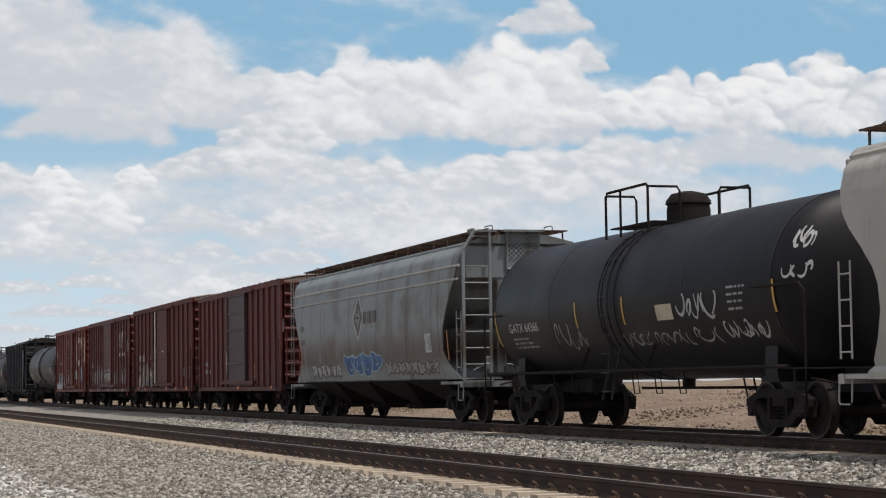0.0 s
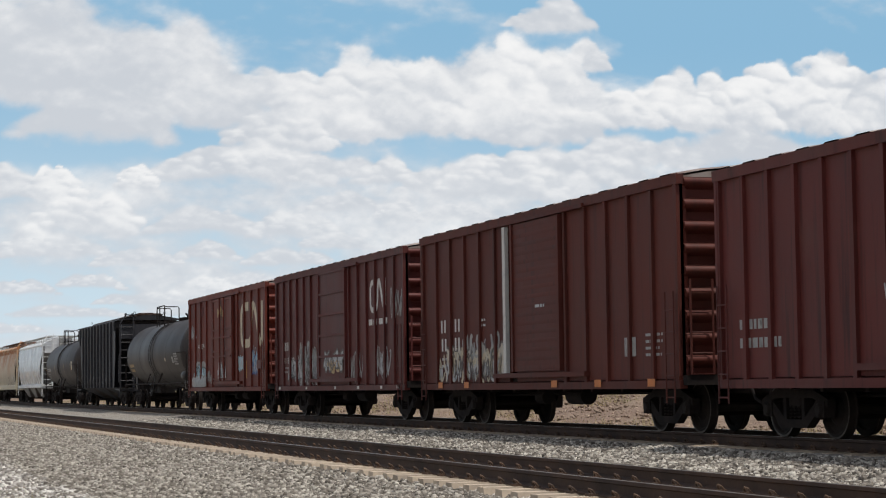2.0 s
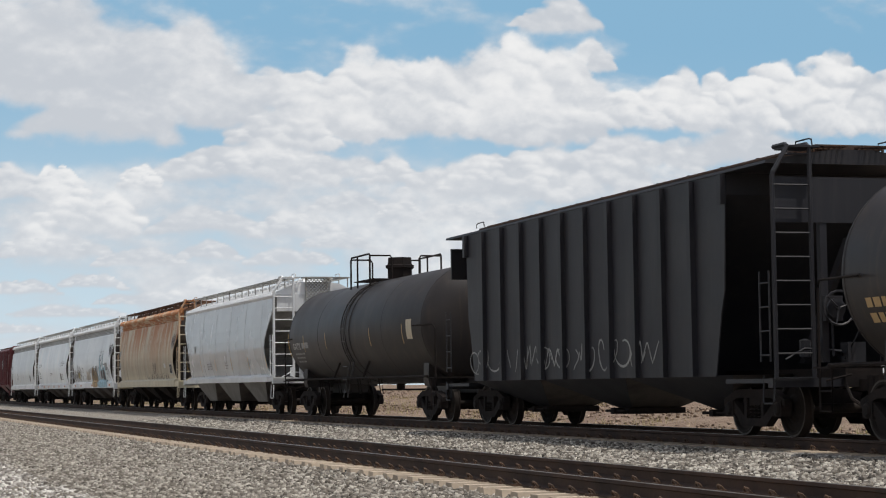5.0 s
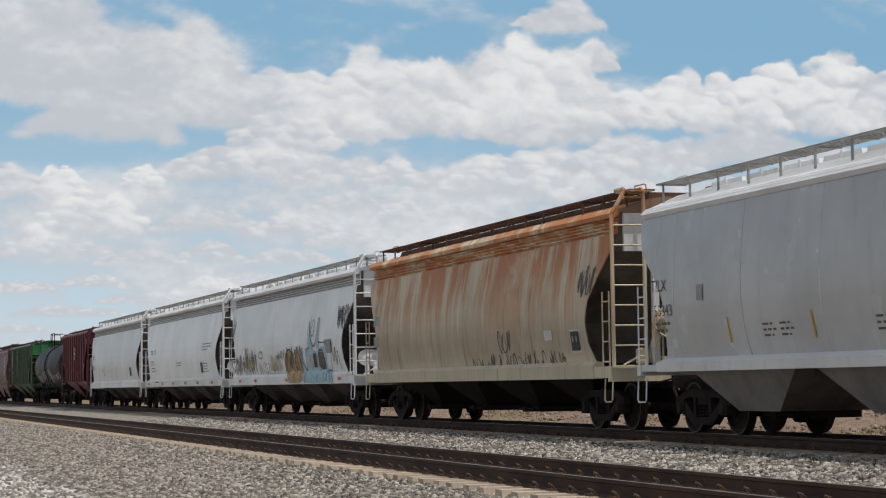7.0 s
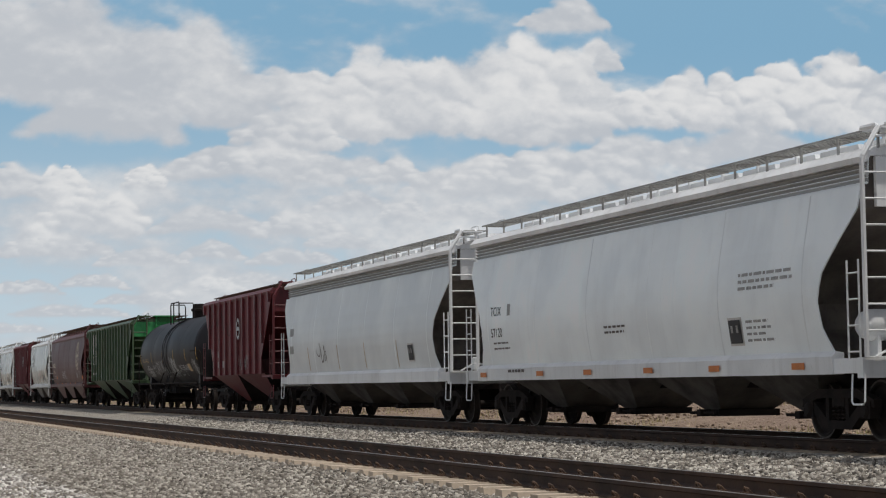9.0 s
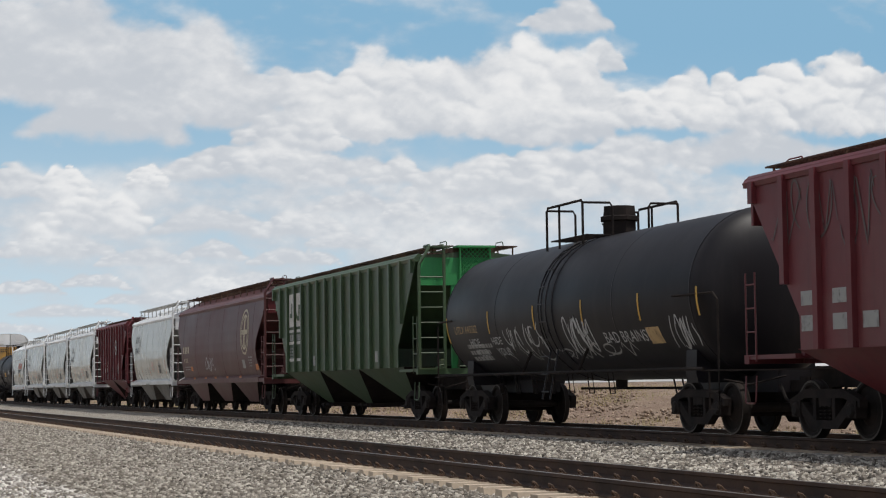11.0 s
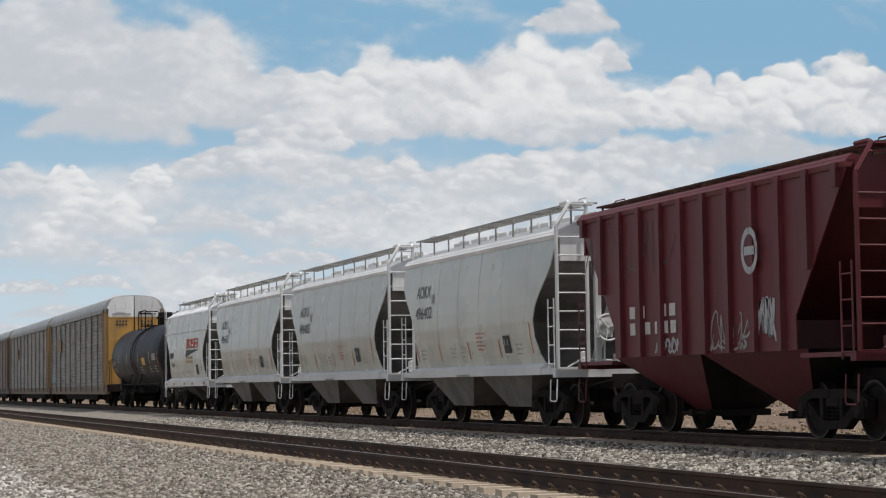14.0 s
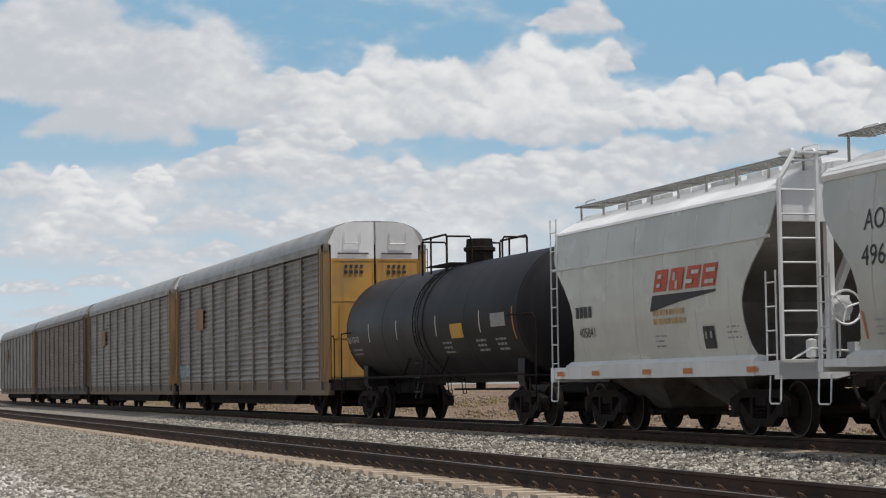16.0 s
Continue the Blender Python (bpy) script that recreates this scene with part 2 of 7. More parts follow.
# ---------------------------------------------------------------- mesh building
class Geo:
    """Collects faces for one mesh."""

    def __init__(self):
        self.v, self.f = [], []

    def add(self, verts, faces):
        n = len(self.v)
        self.v += [tuple(p) for p in verts]
        self.f += [tuple(i + n for i in face) for face in faces]
        return self

    def box(self, a, b):
        (x0, y0, z0), (x1, y1, z1) = a, b
        x0, x1, y0, y1, z0, z1 = min(x0, x1), max(x0, x1), min(y0, y1), max(y0, y1), min(z0, z1), max(z0, z1)
        return self.add([(x0, y0, z0), (x1, y0, z0), (x1, y1, z0), (x0, y1, z0), (x0, y0, z1), (x1, y0, z1), (x1, y1, z1), (x0, y1, z1)],
                        [(0, 3, 2, 1), (4, 5, 6, 7), (0, 1, 5, 4), (1, 2, 6, 5), (2, 3, 7, 6), (3, 0, 4, 7)])

    def prism(self, poly, lo, hi, axis):
        """A closed outline drawn out along x (outline y, z) or y (outline x, z)."""
        n = len(poly)
        if axis == "x":
            vs = [(lo, p, q) for p, q in poly] + [(hi, p, q) for p, q in poly]
        else:
            vs = [(p, lo, q) for p, q in poly] + [(p, hi, q) for p, q in poly]
        fs = [(i, (i + 1) % n, n + (i + 1) % n, n + i) for i in range(n)]
        area = sum(poly[i][0] * poly[(i + 1) % n][1] - poly[(i + 1) % n][0] * poly[i][1] for i in range(n))
        caps = [tuple(range(n))[::-1], tuple(range(n, 2 * n))]
        faces = fs + caps
        flip = (area > 0) == (axis == "y")
        return self.add(vs, [face[::-1] for face in faces] if flip else faces)

    def tube(self, pts, r, n=6):
        pts = [Vector(p) for p in pts]
        rings = []
        for i, p in enumerate(pts):
            t = (pts[min(i + 1, len(pts) - 1)] - pts[max(i - 1, 0)]).normalized()
            a = t.cross(Vector((0, 0, 1)) if abs(t.z) < 0.9 else Vector((1, 0, 0))).normalized()
            c = t.cross(a)
            rings.append([p + r * (math.cos(2 * math.pi * k / n) * a + math.sin(2 * math.pi * k / n) * c) for k in range(n)])
        vs = [q for ring in rings for q in ring]
        fs = [(i * n + k, i * n + (k + 1) % n, (i + 1) * n + (k + 1) % n, (i + 1) * n + k) for i in range(len(pts) - 1) for k in range(n)]
        fs += [tuple(range(n))[::-1], tuple(range((len(pts) - 1) * n, len(pts) * n))]
        return self.add(vs, fs)

    def lathe(self, profile, centre, axis, n=24, caps=True):
        """profile: (distance along the axis, radius). axis 'x', 'y' or 'z'."""
        cx, cy, cz = centre
        vs, m = [], len(profile)
        for k in range(n):
            c, s = math.cos(2 * math.pi * k / n), math.sin(2 * math.pi * k / n)
            for d, r in profile:
                vs.append({"x": (cx + d, cy + r * c, cz + r * s), "y": (cx + r * s, cy + d, cz + r * c), "z": (cx + r * c, cy + r * s, cz + d)}[axis])
        fs = [(k * m + i, ((k + 1) % n) * m + i, ((k + 1) % n) * m + i + 1, k * m + i + 1) for k in range(n) for i in range(m - 1)]
        if caps:
            fs += [tuple(k * m for k in range(n))[::-1], tuple(k * m + m - 1 for k in range(n))]
        return self.add(vs, fs)

    def rod(self, a, b, r, n=8):
        return self.tube([a, b], r, n)

    def mesh(self, name, mat, angle=32):
        me = bpy.data.meshes.new(name)
        me.from_pydata(self.v, [], self.f)
        bm = bmesh.new()
        bm.from_mesh(me)
        bmesh.ops.recalc_face_normals(bm, faces=bm.faces)
        bm.to_mesh(me)
        bm.free()
        me.materials.append(mat)
        me.shade_smooth()
        me.set_sharp_from_angle(angle=radians(angle))
        return me


def part(name, geo, mat, parent, label="", angle=32):
    """Links a mesh (or a Geo) as one part under a thing or a part."""
    me = geo.mesh(name, mat, angle) if isinstance(geo, Geo) else geo
    ob = new(name, me)
    ob.parent = parent
    if label:
        ob["label"] = label
    return ob


# ---------------------------------------------------------------- sky backdrop
def lattice_noise(x, y, octaves, seed):
    """Smooth fractal noise, about -1 to 1."""
    total, amp = np.zeros_like(x), 0.55
    for o in range(octaves):
        table = np.random.default_rng(seed + o).uniform(-1, 1, (256, 256))
        xi, yi = np.floor(x).astype(int), np.floor(y).astype(int)
        fx, fy = x - xi, y - yi
        fx, fy = fx * fx * (3 - 2 * fx), fy * fy * (3 - 2 * fy)
        a, b = table[yi % 256, xi % 256], table[yi % 256, (xi + 1) % 256]
        c, d = table[(yi + 1) % 256, xi % 256], table[(yi + 1) % 256, (xi + 1) % 256]
        total += amp * ((a * (1 - fx) + b * fx) * (1 - fy) + (c * (1 - fx) + d * fx) * fy)
        x, y, amp = x * 2.03 + 11.7, y * 2.03 + 5.3, amp * 0.55
    return total


def cloud_heaps():
    """The layout of the clouds: middle, base, half width, height, brightness, crispness."""
    heaps = []

    def heap(*row):
        heaps.append(row)

    heap(0.1253, 0.1370, 0.0920, 0.0702, 0.50, 0.3)
    heap(0.1762, 0.1384, 0.0488, 0.0495, 0.50, 0.3)
    heap(0.1336, 0.1208, 0.0461, 0.0320, 0.48, 0.3)
    heap(0.1949, 0.1288, 0.0348, 0.0404, 0.55, 0.4)
    heap(0.2169, 0.1424, 0.0250, 0.0225, 0.58, 0.5)
    heap(0.1004, 0.1406, 0.0357, 0.0363, 0.45, 0.2)
    heap(0.2255, 0.1199, 0.0325, 0.0225, 0.80, 0.8)
    heap(0.2508, 0.1252, 0.0299, 0.0448, 0.88, 0.9)
    heap(0.2825, 0.1279, 0.0503, 0.0535, 0.88, 0.9)
    heap(0.3164, 0.1296, 0.0466, 0.0534, 0.90, 0.9)
    heap(0.3415, 0.1308, 0.0378, 0.0486, 0.84, 0.8)
    heap(0.3653, 0.1325, 0.0320, 0.0529, 0.93, 1.0)
    heap(0.3870, 0.1425, 0.0178, 0.0434, 0.78, 0.6)
    heap(0.3748, 0.1249, 0.0385, 0.0261, 0.70, 0.5)
    heap(0.4048, 0.1675, 0.0098, 0.0119, 0.55, 0.3)
    heap(0.3983, 0.1713, 0.0111, 0.0132, 0.55, 0.3)
    heap(0.3840, 0.1861, 0.0266, 0.0237, 0.62, 0.4)
    heap(0.3647, 0.1890, 0.0128, 0.0098, 0.50, 0.3)
    heap(0.4205, 0.1369, 0.0231, 0.0212, 0.90, 0.9)
    heap(0.4471, 0.1376, 0.0284, 0.0340, 0.96, 1.0)
    heap(0.4791, 0.1377, 0.0340, 0.0336, 0.96, 1.0)
    heap(0.5134, 0.1386, 0.0346, 0.0394, 0.96, 1.0)
    heap(0.5449, 0.1393, 0.0299, 0.0480, 1.00, 1.0)
    heap(0.5786, 0.1389, 0.0323, 0.0432, 0.90, 0.9)
    heap(0.4921, 0.1155, 0.0821, 0.0252, 0.60, 0.4)
    heap(0.4217, 0.1142, 0.0395, 0.0215, 0.68, 0.5)
    heap(0.2136, 0.1087, 0.0527, 0.0155, 0.82, 0.8)
    heap(0.1136, 0.0946, 0.0127, 0.0181, 1.00, 1.0)
    heap(0.2551, 0.1059, 0.0330, 0.0142, 0.65, 0.5)
    heap(0.2853, 0.1023, 0.0177, 0.0165, 0.76, 0.8)
    heap(0.3372, 0.0983, 0.0314, 0.0232, 0.82, 0.9)
    heap(0.3615, 0.0996, 0.0398, 0.0276, 0.75, 0.7)
    heap(0.3098, 0.0988, 0.0216, 0.0144, 0.60, 0.5)
    heap(0.1555, 0.0994, 0.0107, 0.0134, 1.00, 1.0)
    heap(0.2048, 0.1031, 0.0539, 0.0202, 0.75, 0.8)
    heap(0.3472, 0.0973, 0.0442, 0.0255, 0.80, 0.9)
    heap(0.3856, 0.0999, 0.0548, 0.0273, 0.70, 0.7)
    heap(0.0908, 0.0957, 0.0190, 0.0173, 0.70, 0.7)
    heap(0.1127, 0.0960, 0.0116, 0.0146, 1.00, 1.0)
    heap(0.1293, 0.0774, 0.0320, 0.0219, 0.95, 1.0)
    heap(0.1538, 0.1003, 0.0102, 0.0119, 1.00, 1.0)
    heap(0.2339, 0.0766, 0.0281, 0.0145, 0.75, 0.8)
    heap(0.1887, 0.0779, 0.0317, 0.0143, 0.60, 0.6)
    heap(0.2887, 0.0847, 0.0137, 0.0118, 0.75, 0.8)
    heap(0.2609, 0.0902, 0.0210, 0.0099, 0.60, 0.6)
    heap(0.3220, 0.0851, 0.0249, 0.0107, 0.65, 0.6)
    heap(0.1886, 0.0642, 0.0173, 0.0103, 0.60, 0.7)
    heap(0.1099, 0.0661, 0.0343, 0.0112, 0.70, 0.7)
    heap(0.1530, 0.0612, 0.0254, 0.0096, 0.65, 0.7)
    heap(0.2308, 0.0616, 0.0265, 0.0098, 0.70, 0.7)
    heap(0.2547, 0.0704, 0.0209, 0.0087, 0.60, 0.6)
    heap(0.1871, 0.0466, 0.0201, 0.0102, 0.90, 0.9)
    heap(0.0963, 0.0466, 0.0190, 0.0083, 0.75, 0.8)
    heap(0.1292, 0.0494, 0.0194, 0.0084, 0.75, 0.8)
    heap(0.1530, 0.0415, 0.0253, 0.0068, 0.65, 0.6)
    heap(0.1168, 0.0355, 0.0330, 0.0067, 0.70, 0.6)
    heap(0.0895, 0.0278, 0.0189, 0.0055, 0.70, 0.6)
    heap(0.2103, 0.0514, 0.0204, 0.0069, 0.65, 0.6)
    heap(0.1756, 0.0358, 0.0256, 0.0057, 0.60, 0.5)
    heap(0.1445, 0.0275, 0.0280, 0.0045, 0.60, 0.5)
    rng = np.random.default_rng(31)
    for _ in range(46):
        a = rng.uniform(0.62, 1.15) if rng.random() < 0.5 else rng.uniform(-0.42, 0.03)
        b = rng.uniform(0.03, 0.16)
        w = 0.012 + b * rng.uniform(0.2, 0.45)
        heap(a, b, w, w * rng.uniform(0.35, 0.6), rng.uniform(0.55, 0.9), rng.uniform(0.5, 1.0))
    return sorted(heaps, key=lambda r: -r[1])


def step(x, lo, hi):
    k = np.clip((x - lo) / (hi - lo), 0, 1)
    return k * k * (3 - 2 * k)


def cloud_cover(uu, vv):
    """Cover and light of the cloud layer: each heap is a soft body with rounded, sunlit heads over it."""
    wu = lattice_noise(uu * 48, vv * 60, 6, 3)
    wv = lattice_noise(uu * 48 + 31, vv * 60 + 17, 6, 23)
    veil = lattice_noise(uu * 16, vv * 40, 5, 51)
    fine = lattice_noise(uu * 150, vv * 190, 4, 71)
    rng = np.random.default_rng(8)
    cover = (0.08 + 0.44 * step(vv, 0.142, 0.092) + 0.75 * veil).clip(0, 0.8)
    for a, b, ra, rb, w in ((0.105, 0.119, 0.050, 0.013, 0.95), (0.19, 0.136, 0.018, 0.010, 0.7), (0.30, 0.112, 0.05, 0.008, 0.35)):
        cover *= 1 - w * np.exp(-((uu - a) / ra) ** 2 - ((vv - b) / rb) ** 2)
    lit = 0.22 + 0.50 * veil + 0.18 * fine

    def lay(alpha, light, box):
        r0, r1, c0, c1 = box
        lit[r0:r1, c0:c1] += (light - lit[r0:r1, c0:c1]) * alpha
        cover[r0:r1, c0:c1] += (1 - cover[r0:r1, c0:c1]) * alpha

    us, vs = uu[0], vv[:, 0]
    for a, b, hw, h, tone, crisp in cloud_heaps():
        box = (*np.searchsorted(vs, (b - h * 0.5, b + h * 1.5)), *np.searchsorted(us, (a - hw * 1.5, a + hw * 1.5)))
        r0, r1, c0, c1 = box
        if r1 - r0 < 2 or c1 - c0 < 2:
            continue
        cut = (slice(r0, r1), slice(c0, c1))
        u, v = uu[cut], vv[cut]
        x = (u + 0.20 * h * wu[cut] - a) / hw
        y = (v + 0.16 * h * wv[cut] - b) / h
        lump = 0.86 + 0.14 * np.sin(x * rng.uniform(4, 7) + rng.uniform(0, 6)) * (1 - x * x).clip(0, 1)
        top = lump * (1 - np.abs(x).clip(0, 1) ** 2.8)
        soft = 0.34 - 0.18 * crisp
        body = step(y, top + soft * 0.5, top - soft) * step(y, -0.12, 0.30) * step(np.abs(x), 1.0, 0.75)
        lay(body * 0.88, 0.00 + 0.26 * tone + 0.54 * tone * step(y, 0.25, 1.0) + 0.36 * veil[cut] + 0.18 * fine[cut], box)
        count = int(9 + 9 * crisp + 5 * hw / h)
        for k in range(count):
            depth = 1.0 - 0.75 * (k / count) + rng.uniform(-0.08, 0.08)
            px = rng.uniform(-0.92, 0.92)
            r = h * rng.uniform(0.13, 0.30) * (1.15 - 0.4 * depth)
            tall = (1 - abs(px) ** 2.4) * 0.86 * depth
            ca, cb = a + px * hw, b + h * tall - r * 0.6
            ru = r * rng.uniform(1.2, 1.9)
            q0, q1 = np.searchsorted(vs, (cb - 1.9 * r, cb + 1.9 * r))
            s0, s1 = np.searchsorted(us, (ca - 1.9 * ru, ca + 1.9 * ru))
            if q1 - q0 < 2 or s1 - s0 < 2:
                continue
            c2 = (slice(q0, q1), slice(s0, s1))
            dx = (uu[c2] + 0.55 * r * wu[c2] - ca) / ru
            dy = (vv[c2] + 0.50 * r * wv[c2] - cb) / r
            rad = np.sqrt(dx * dx + dy * dy) + 0.16 * fine[c2]
            edge = 0.55 - 0.28 * crisp
            alpha = step(rad, 1.0 + edge * 0.3, 1.0 - edge) * step(dy + 0.25 * fine[c2], -0.55, 0.45)
            glow = 0.20 + 0.74 * tone * step(dy + 0.35 * dx, -0.5, 0.9) * (0.62 + 0.38 * depth) + 0.16 * fine[c2]
            lay(alpha * (0.30 + 0.46 * crisp), glow, (q0, q1, s0, s1))
    return cover, lit


def sky_material():
    """Sky and clouds that glow: blue, paler towards the horizon; clouds by the layout plus fine billows."""
    m = bpy.data.materials.new("cloudy sky")
    m.use_nodes = True
    nt = m.node_tree
    nt.nodes.remove(nt.nodes["Principled BSDF"])
    cover, lit, uv = [nt.nodes.new("ShaderNodeAttribute") for _ in range(3)]
    cover.attribute_name, lit.attribute_name, uv.attribute_name = "cover", "lit", "place"

    def at(scale, detail, rough, dz=0.0):
        mp = nt.nodes.new("ShaderNodeMapping")
        mp.inputs["Scale"].default_value = (1.0, 1.7, 1.0)
        mp.inputs["Location"].default_value = (0.0, dz, 0.0)
        nt.links.new(uv.outputs["Vector"], mp.inputs["Vector"])
        n = node(nt, "ShaderNodeTexNoise", Scale=scale, Detail=detail, Roughness=rough, Distortion=0.25)
        nt.links.new(mp.outputs[0], n.inputs["Vector"])
        return n.outputs["Fac"]

    def math_node(op, a, b):
        n = nt.nodes.new("ShaderNodeMath")
        n.operation = op
        for s, v in ((n.inputs[0], a), (n.inputs[1], b)):
            if isinstance(v, float):
                s.default_value = v
            else:
                nt.links.new(v, s)
        return n.outputs[0]

    billow = at(60.0, 9.0, 0.62)
    above = at(60.0, 9.0, 0.62, 0.006)
    d = math_node("ADD", cover.outputs["Fac"], math_node("MULTIPLY", math_node("SUBTRACT", billow, 0.5), 0.45))
    mask = ramp(nt, d, 0.08, 0.90)
    edge = math_node("MULTIPLY", math_node("SUBTRACT", billow, above), 0.40)
    light = math_node("ADD", lit.outputs["Fac"], edge)
    sep = nt.nodes.new("ShaderNodeSeparateXYZ")
    nt.links.new(uv.outputs["Vector"], sep.inputs[0])
    blue = blend(nt, ramp(nt, sep.outputs["Y"], 0.0, 0.19), (0.62, 0.75, 0.83), (0.255, 0.47, 0.665))
    cloud = blend(nt, ramp(nt, light, 0.10, 1.0), (0.59, 0.625, 0.675), (0.90, 0.90, 0.90))
    low = nt.nodes.new("ShaderNodeMapRange")
    low.inputs["From Min"].default_value, low.inputs["From Max"].default_value = 0.13, 0.02
    low.inputs["To Max"].default_value = 0.22
    nt.links.new(sep.outputs["Y"], low.inputs["Value"])
    cloud = blend(nt, low.outputs[0], cloud, (0.70, 0.765, 0.82))
    em = node(nt, "ShaderNodeEmission", Strength=1.0)
    nt.links.new(blend(nt, mask, blue, cloud), em.inputs["Color"])
    nt.links.new(em.outputs[0], nt.nodes["Material Output"].inputs["Surface"])
    return m


def build_backdrop():
    """A cloud layer that reaches out to the horizon and ends in a wall of haze."""
    height, far = 130.0, 4800.0
    us = np.concatenate([np.linspace(-0.35, 0.07, 70)[:-1], np.linspace(0.07, 0.60, 560)[:-1], np.linspace(0.60, 1.1, 80)])
    vs = np.concatenate([np.linspace(-0.012, 0.02, 16)[:-1], np.linspace(0.02, 0.225, 240)])
    nu = len(us)
    uu, vv = np.meshgrid(us, vs)
    cover, lit = cloud_cover(uu, vv)
    dist = np.where(vv > height / far, height / np.maximum(vv, 1e-4), far)
    pts = np.stack([-dist, uu * dist, vv * dist], -1).reshape(-1, 3)
    idx = np.arange(len(vs) * nu).reshape(len(vs), nu)
    quads = np.stack([idx[:-1, :-1], idx[:-1, 1:], idx[1:, 1:], idx[1:, :-1]], -1).reshape(-1, 4)
    me = bpy.data.meshes.new("backdrop")
    me.from_pydata(pts.tolist(), [], quads.tolist())
    me.attributes.new("cover", "FLOAT", "POINT").data.foreach_set("value", cover.ravel().astype(np.float32))
    me.attributes.new("lit", "FLOAT", "POINT").data.foreach_set("value", lit.ravel().astype(np.float32))
    flat = np.stack([uu, vv, np.zeros_like(uu)], -1).astype(np.float32).ravel()
    me.attributes.new("place", "FLOAT_VECTOR", "POINT").data.foreach_set("vector", flat)
    me.materials.append(sky_material())
    ob = new("backdrop", me)
    return tagged(ob, "blue sky with drifting white and grey clouds", "sky", kind="structure")


backdrop = build_backdrop()


# ---------------------------------------------------------------- ground
def ground_material():
    m, nt, b = material("dry sandy ground with straw")
    big = noise_node(nt, object_space(nt, (1, 1, 1), False), 0.35, 5.0)
    mid = noise_node(nt, object_space(nt, (0.5, 1, 1), False), 2.2, 6.0, 0.65)
    fine = noise_node(nt, object_space(nt, (1, 1, 1), False), 22.0, 4.0, 0.7)
    c = blend(nt, ramp(nt, big, 0.35, 0.65), (0.215, 0.145, 0.108), (0.27, 0.20, 0.14))
    c = blend(nt, ramp(nt, mid, 0.45, 0.7), c, (0.30, 0.225, 0.17))
    c = blend(nt, scaled(nt, ramp(nt, fine, 0.5, 0.75), 0.6), c, (0.17, 0.12, 0.075))
    nt.links.new(c, b.inputs["Base Color"])
    b.inputs["Roughness"].default_value = 0.95
    bump(nt, b, mid, 1.0, 0.25)
    return m


def stone_material(name, tone, spread=1.0, warm=1.0):
    m, nt, b = material(name)
    geo = nt.nodes.new("ShaderNodeNewGeometry")
    n = noise_node(nt, object_space(nt, (1, 1, 1), False), 40.0, 4.0)
    c1 = nt.nodes.new("ShaderNodeValToRGB")
    e = c1.color_ramp.elements
    e[0].color = ((0.27 - 0.185 * spread) * tone, (0.245 - 0.17 * spread) * tone, (0.21 - 0.144 * spread) * tone, 1)
    e[1].color = ((0.29 + 0.37 * spread) * tone, (0.265 + 0.375 * spread) * tone, (0.225 + 0.375 * spread) * tone, 1)
    mid = c1.color_ramp.elements.new(0.55)
    mid.color = (0.29 * tone, 0.27 * tone, 0.245 * tone, 1)
    for stop in e:
        stop.color[2] *= warm
        stop.color[0] /= warm ** 0.5
    nt.links.new(geo.outputs["Random Per Island"], c1.inputs[0])
    nt.links.new(blend(nt, scaled(nt, ramp(nt, n, 0.45, 0.75), 0.35), c1.outputs[0], (0.26 * tone, 0.22 * tone, 0.18 * tone)), b.inputs["Base Color"])
    b.inputs["Roughness"].default_value = 0.9
    bump(nt, b, n, 0.5, 0.01)
    return m


def gravel_material(name, tone):
    """Stones too far off or too small to model."""
    m, nt, b = material(name)
    v = node(nt, "ShaderNodeTexVoronoi", Scale=17.0)
    nt.links.new(object_space(nt, (1, 1, 1), False), v.inputs["Vector"])
    sep = nt.nodes.new("ShaderNodeSeparateColor")
    nt.links.new(v.outputs["Color"], sep.inputs[0])
    c1 = nt.nodes.new("ShaderNodeValToRGB")
    e = c1.color_ramp.elements
    e[0].color = (0.13 * tone, 0.115 * tone, 0.10 * tone, 1)
    e[1].color = (0.50 * tone, 0.46 * tone, 0.40 * tone, 1)
    nt.links.new(sep.outputs["Red"], c1.inputs[0])
    big = noise_node(nt, object_space(nt, (0.3, 1, 1), False), 0.8, 4.0)
    nt.links.new(blend(nt, scaled(nt, ramp(nt, big, 0.4, 0.7), 0.3), c1.outputs[0], (0.30 * tone, 0.25 * tone, 0.20 * tone)), b.inputs["Base Color"])
    b.inputs["Roughness"].default_value = 0.92
    inv = nt.nodes.new("ShaderNodeMath")
    inv.operation = "SUBTRACT"
    inv.inputs[0].default_value = 1.0
    nt.links.new(v.outputs["Distance"], inv.inputs[1])
    bump(nt, b, inv.outputs[0], 1.0, 0.05)
    return m


NEAR_Y, NEAR_Z = -7.10, -0.09      # centre and rail top of the empty track; the train's track is y 0, z 0


def ballast_height(y):
    """Cross-section of the roadbed, along y."""
    ys = [-13.0, -12.4, -9.6, -8.75, -8.45, -5.75, -5.40, -4.3, -3.0, -1.9, -1.45, 1.45, 2.0, 3.4, 4.0]
    zs = [-0.62, -0.52, -0.47, -0.39, -0.355, -0.355, -0.36, -0.38, -0.33, -0.22, -0.20, -0.20, -0.22, -0.55, -0.62]
    return np.interp(y, ys, zs)


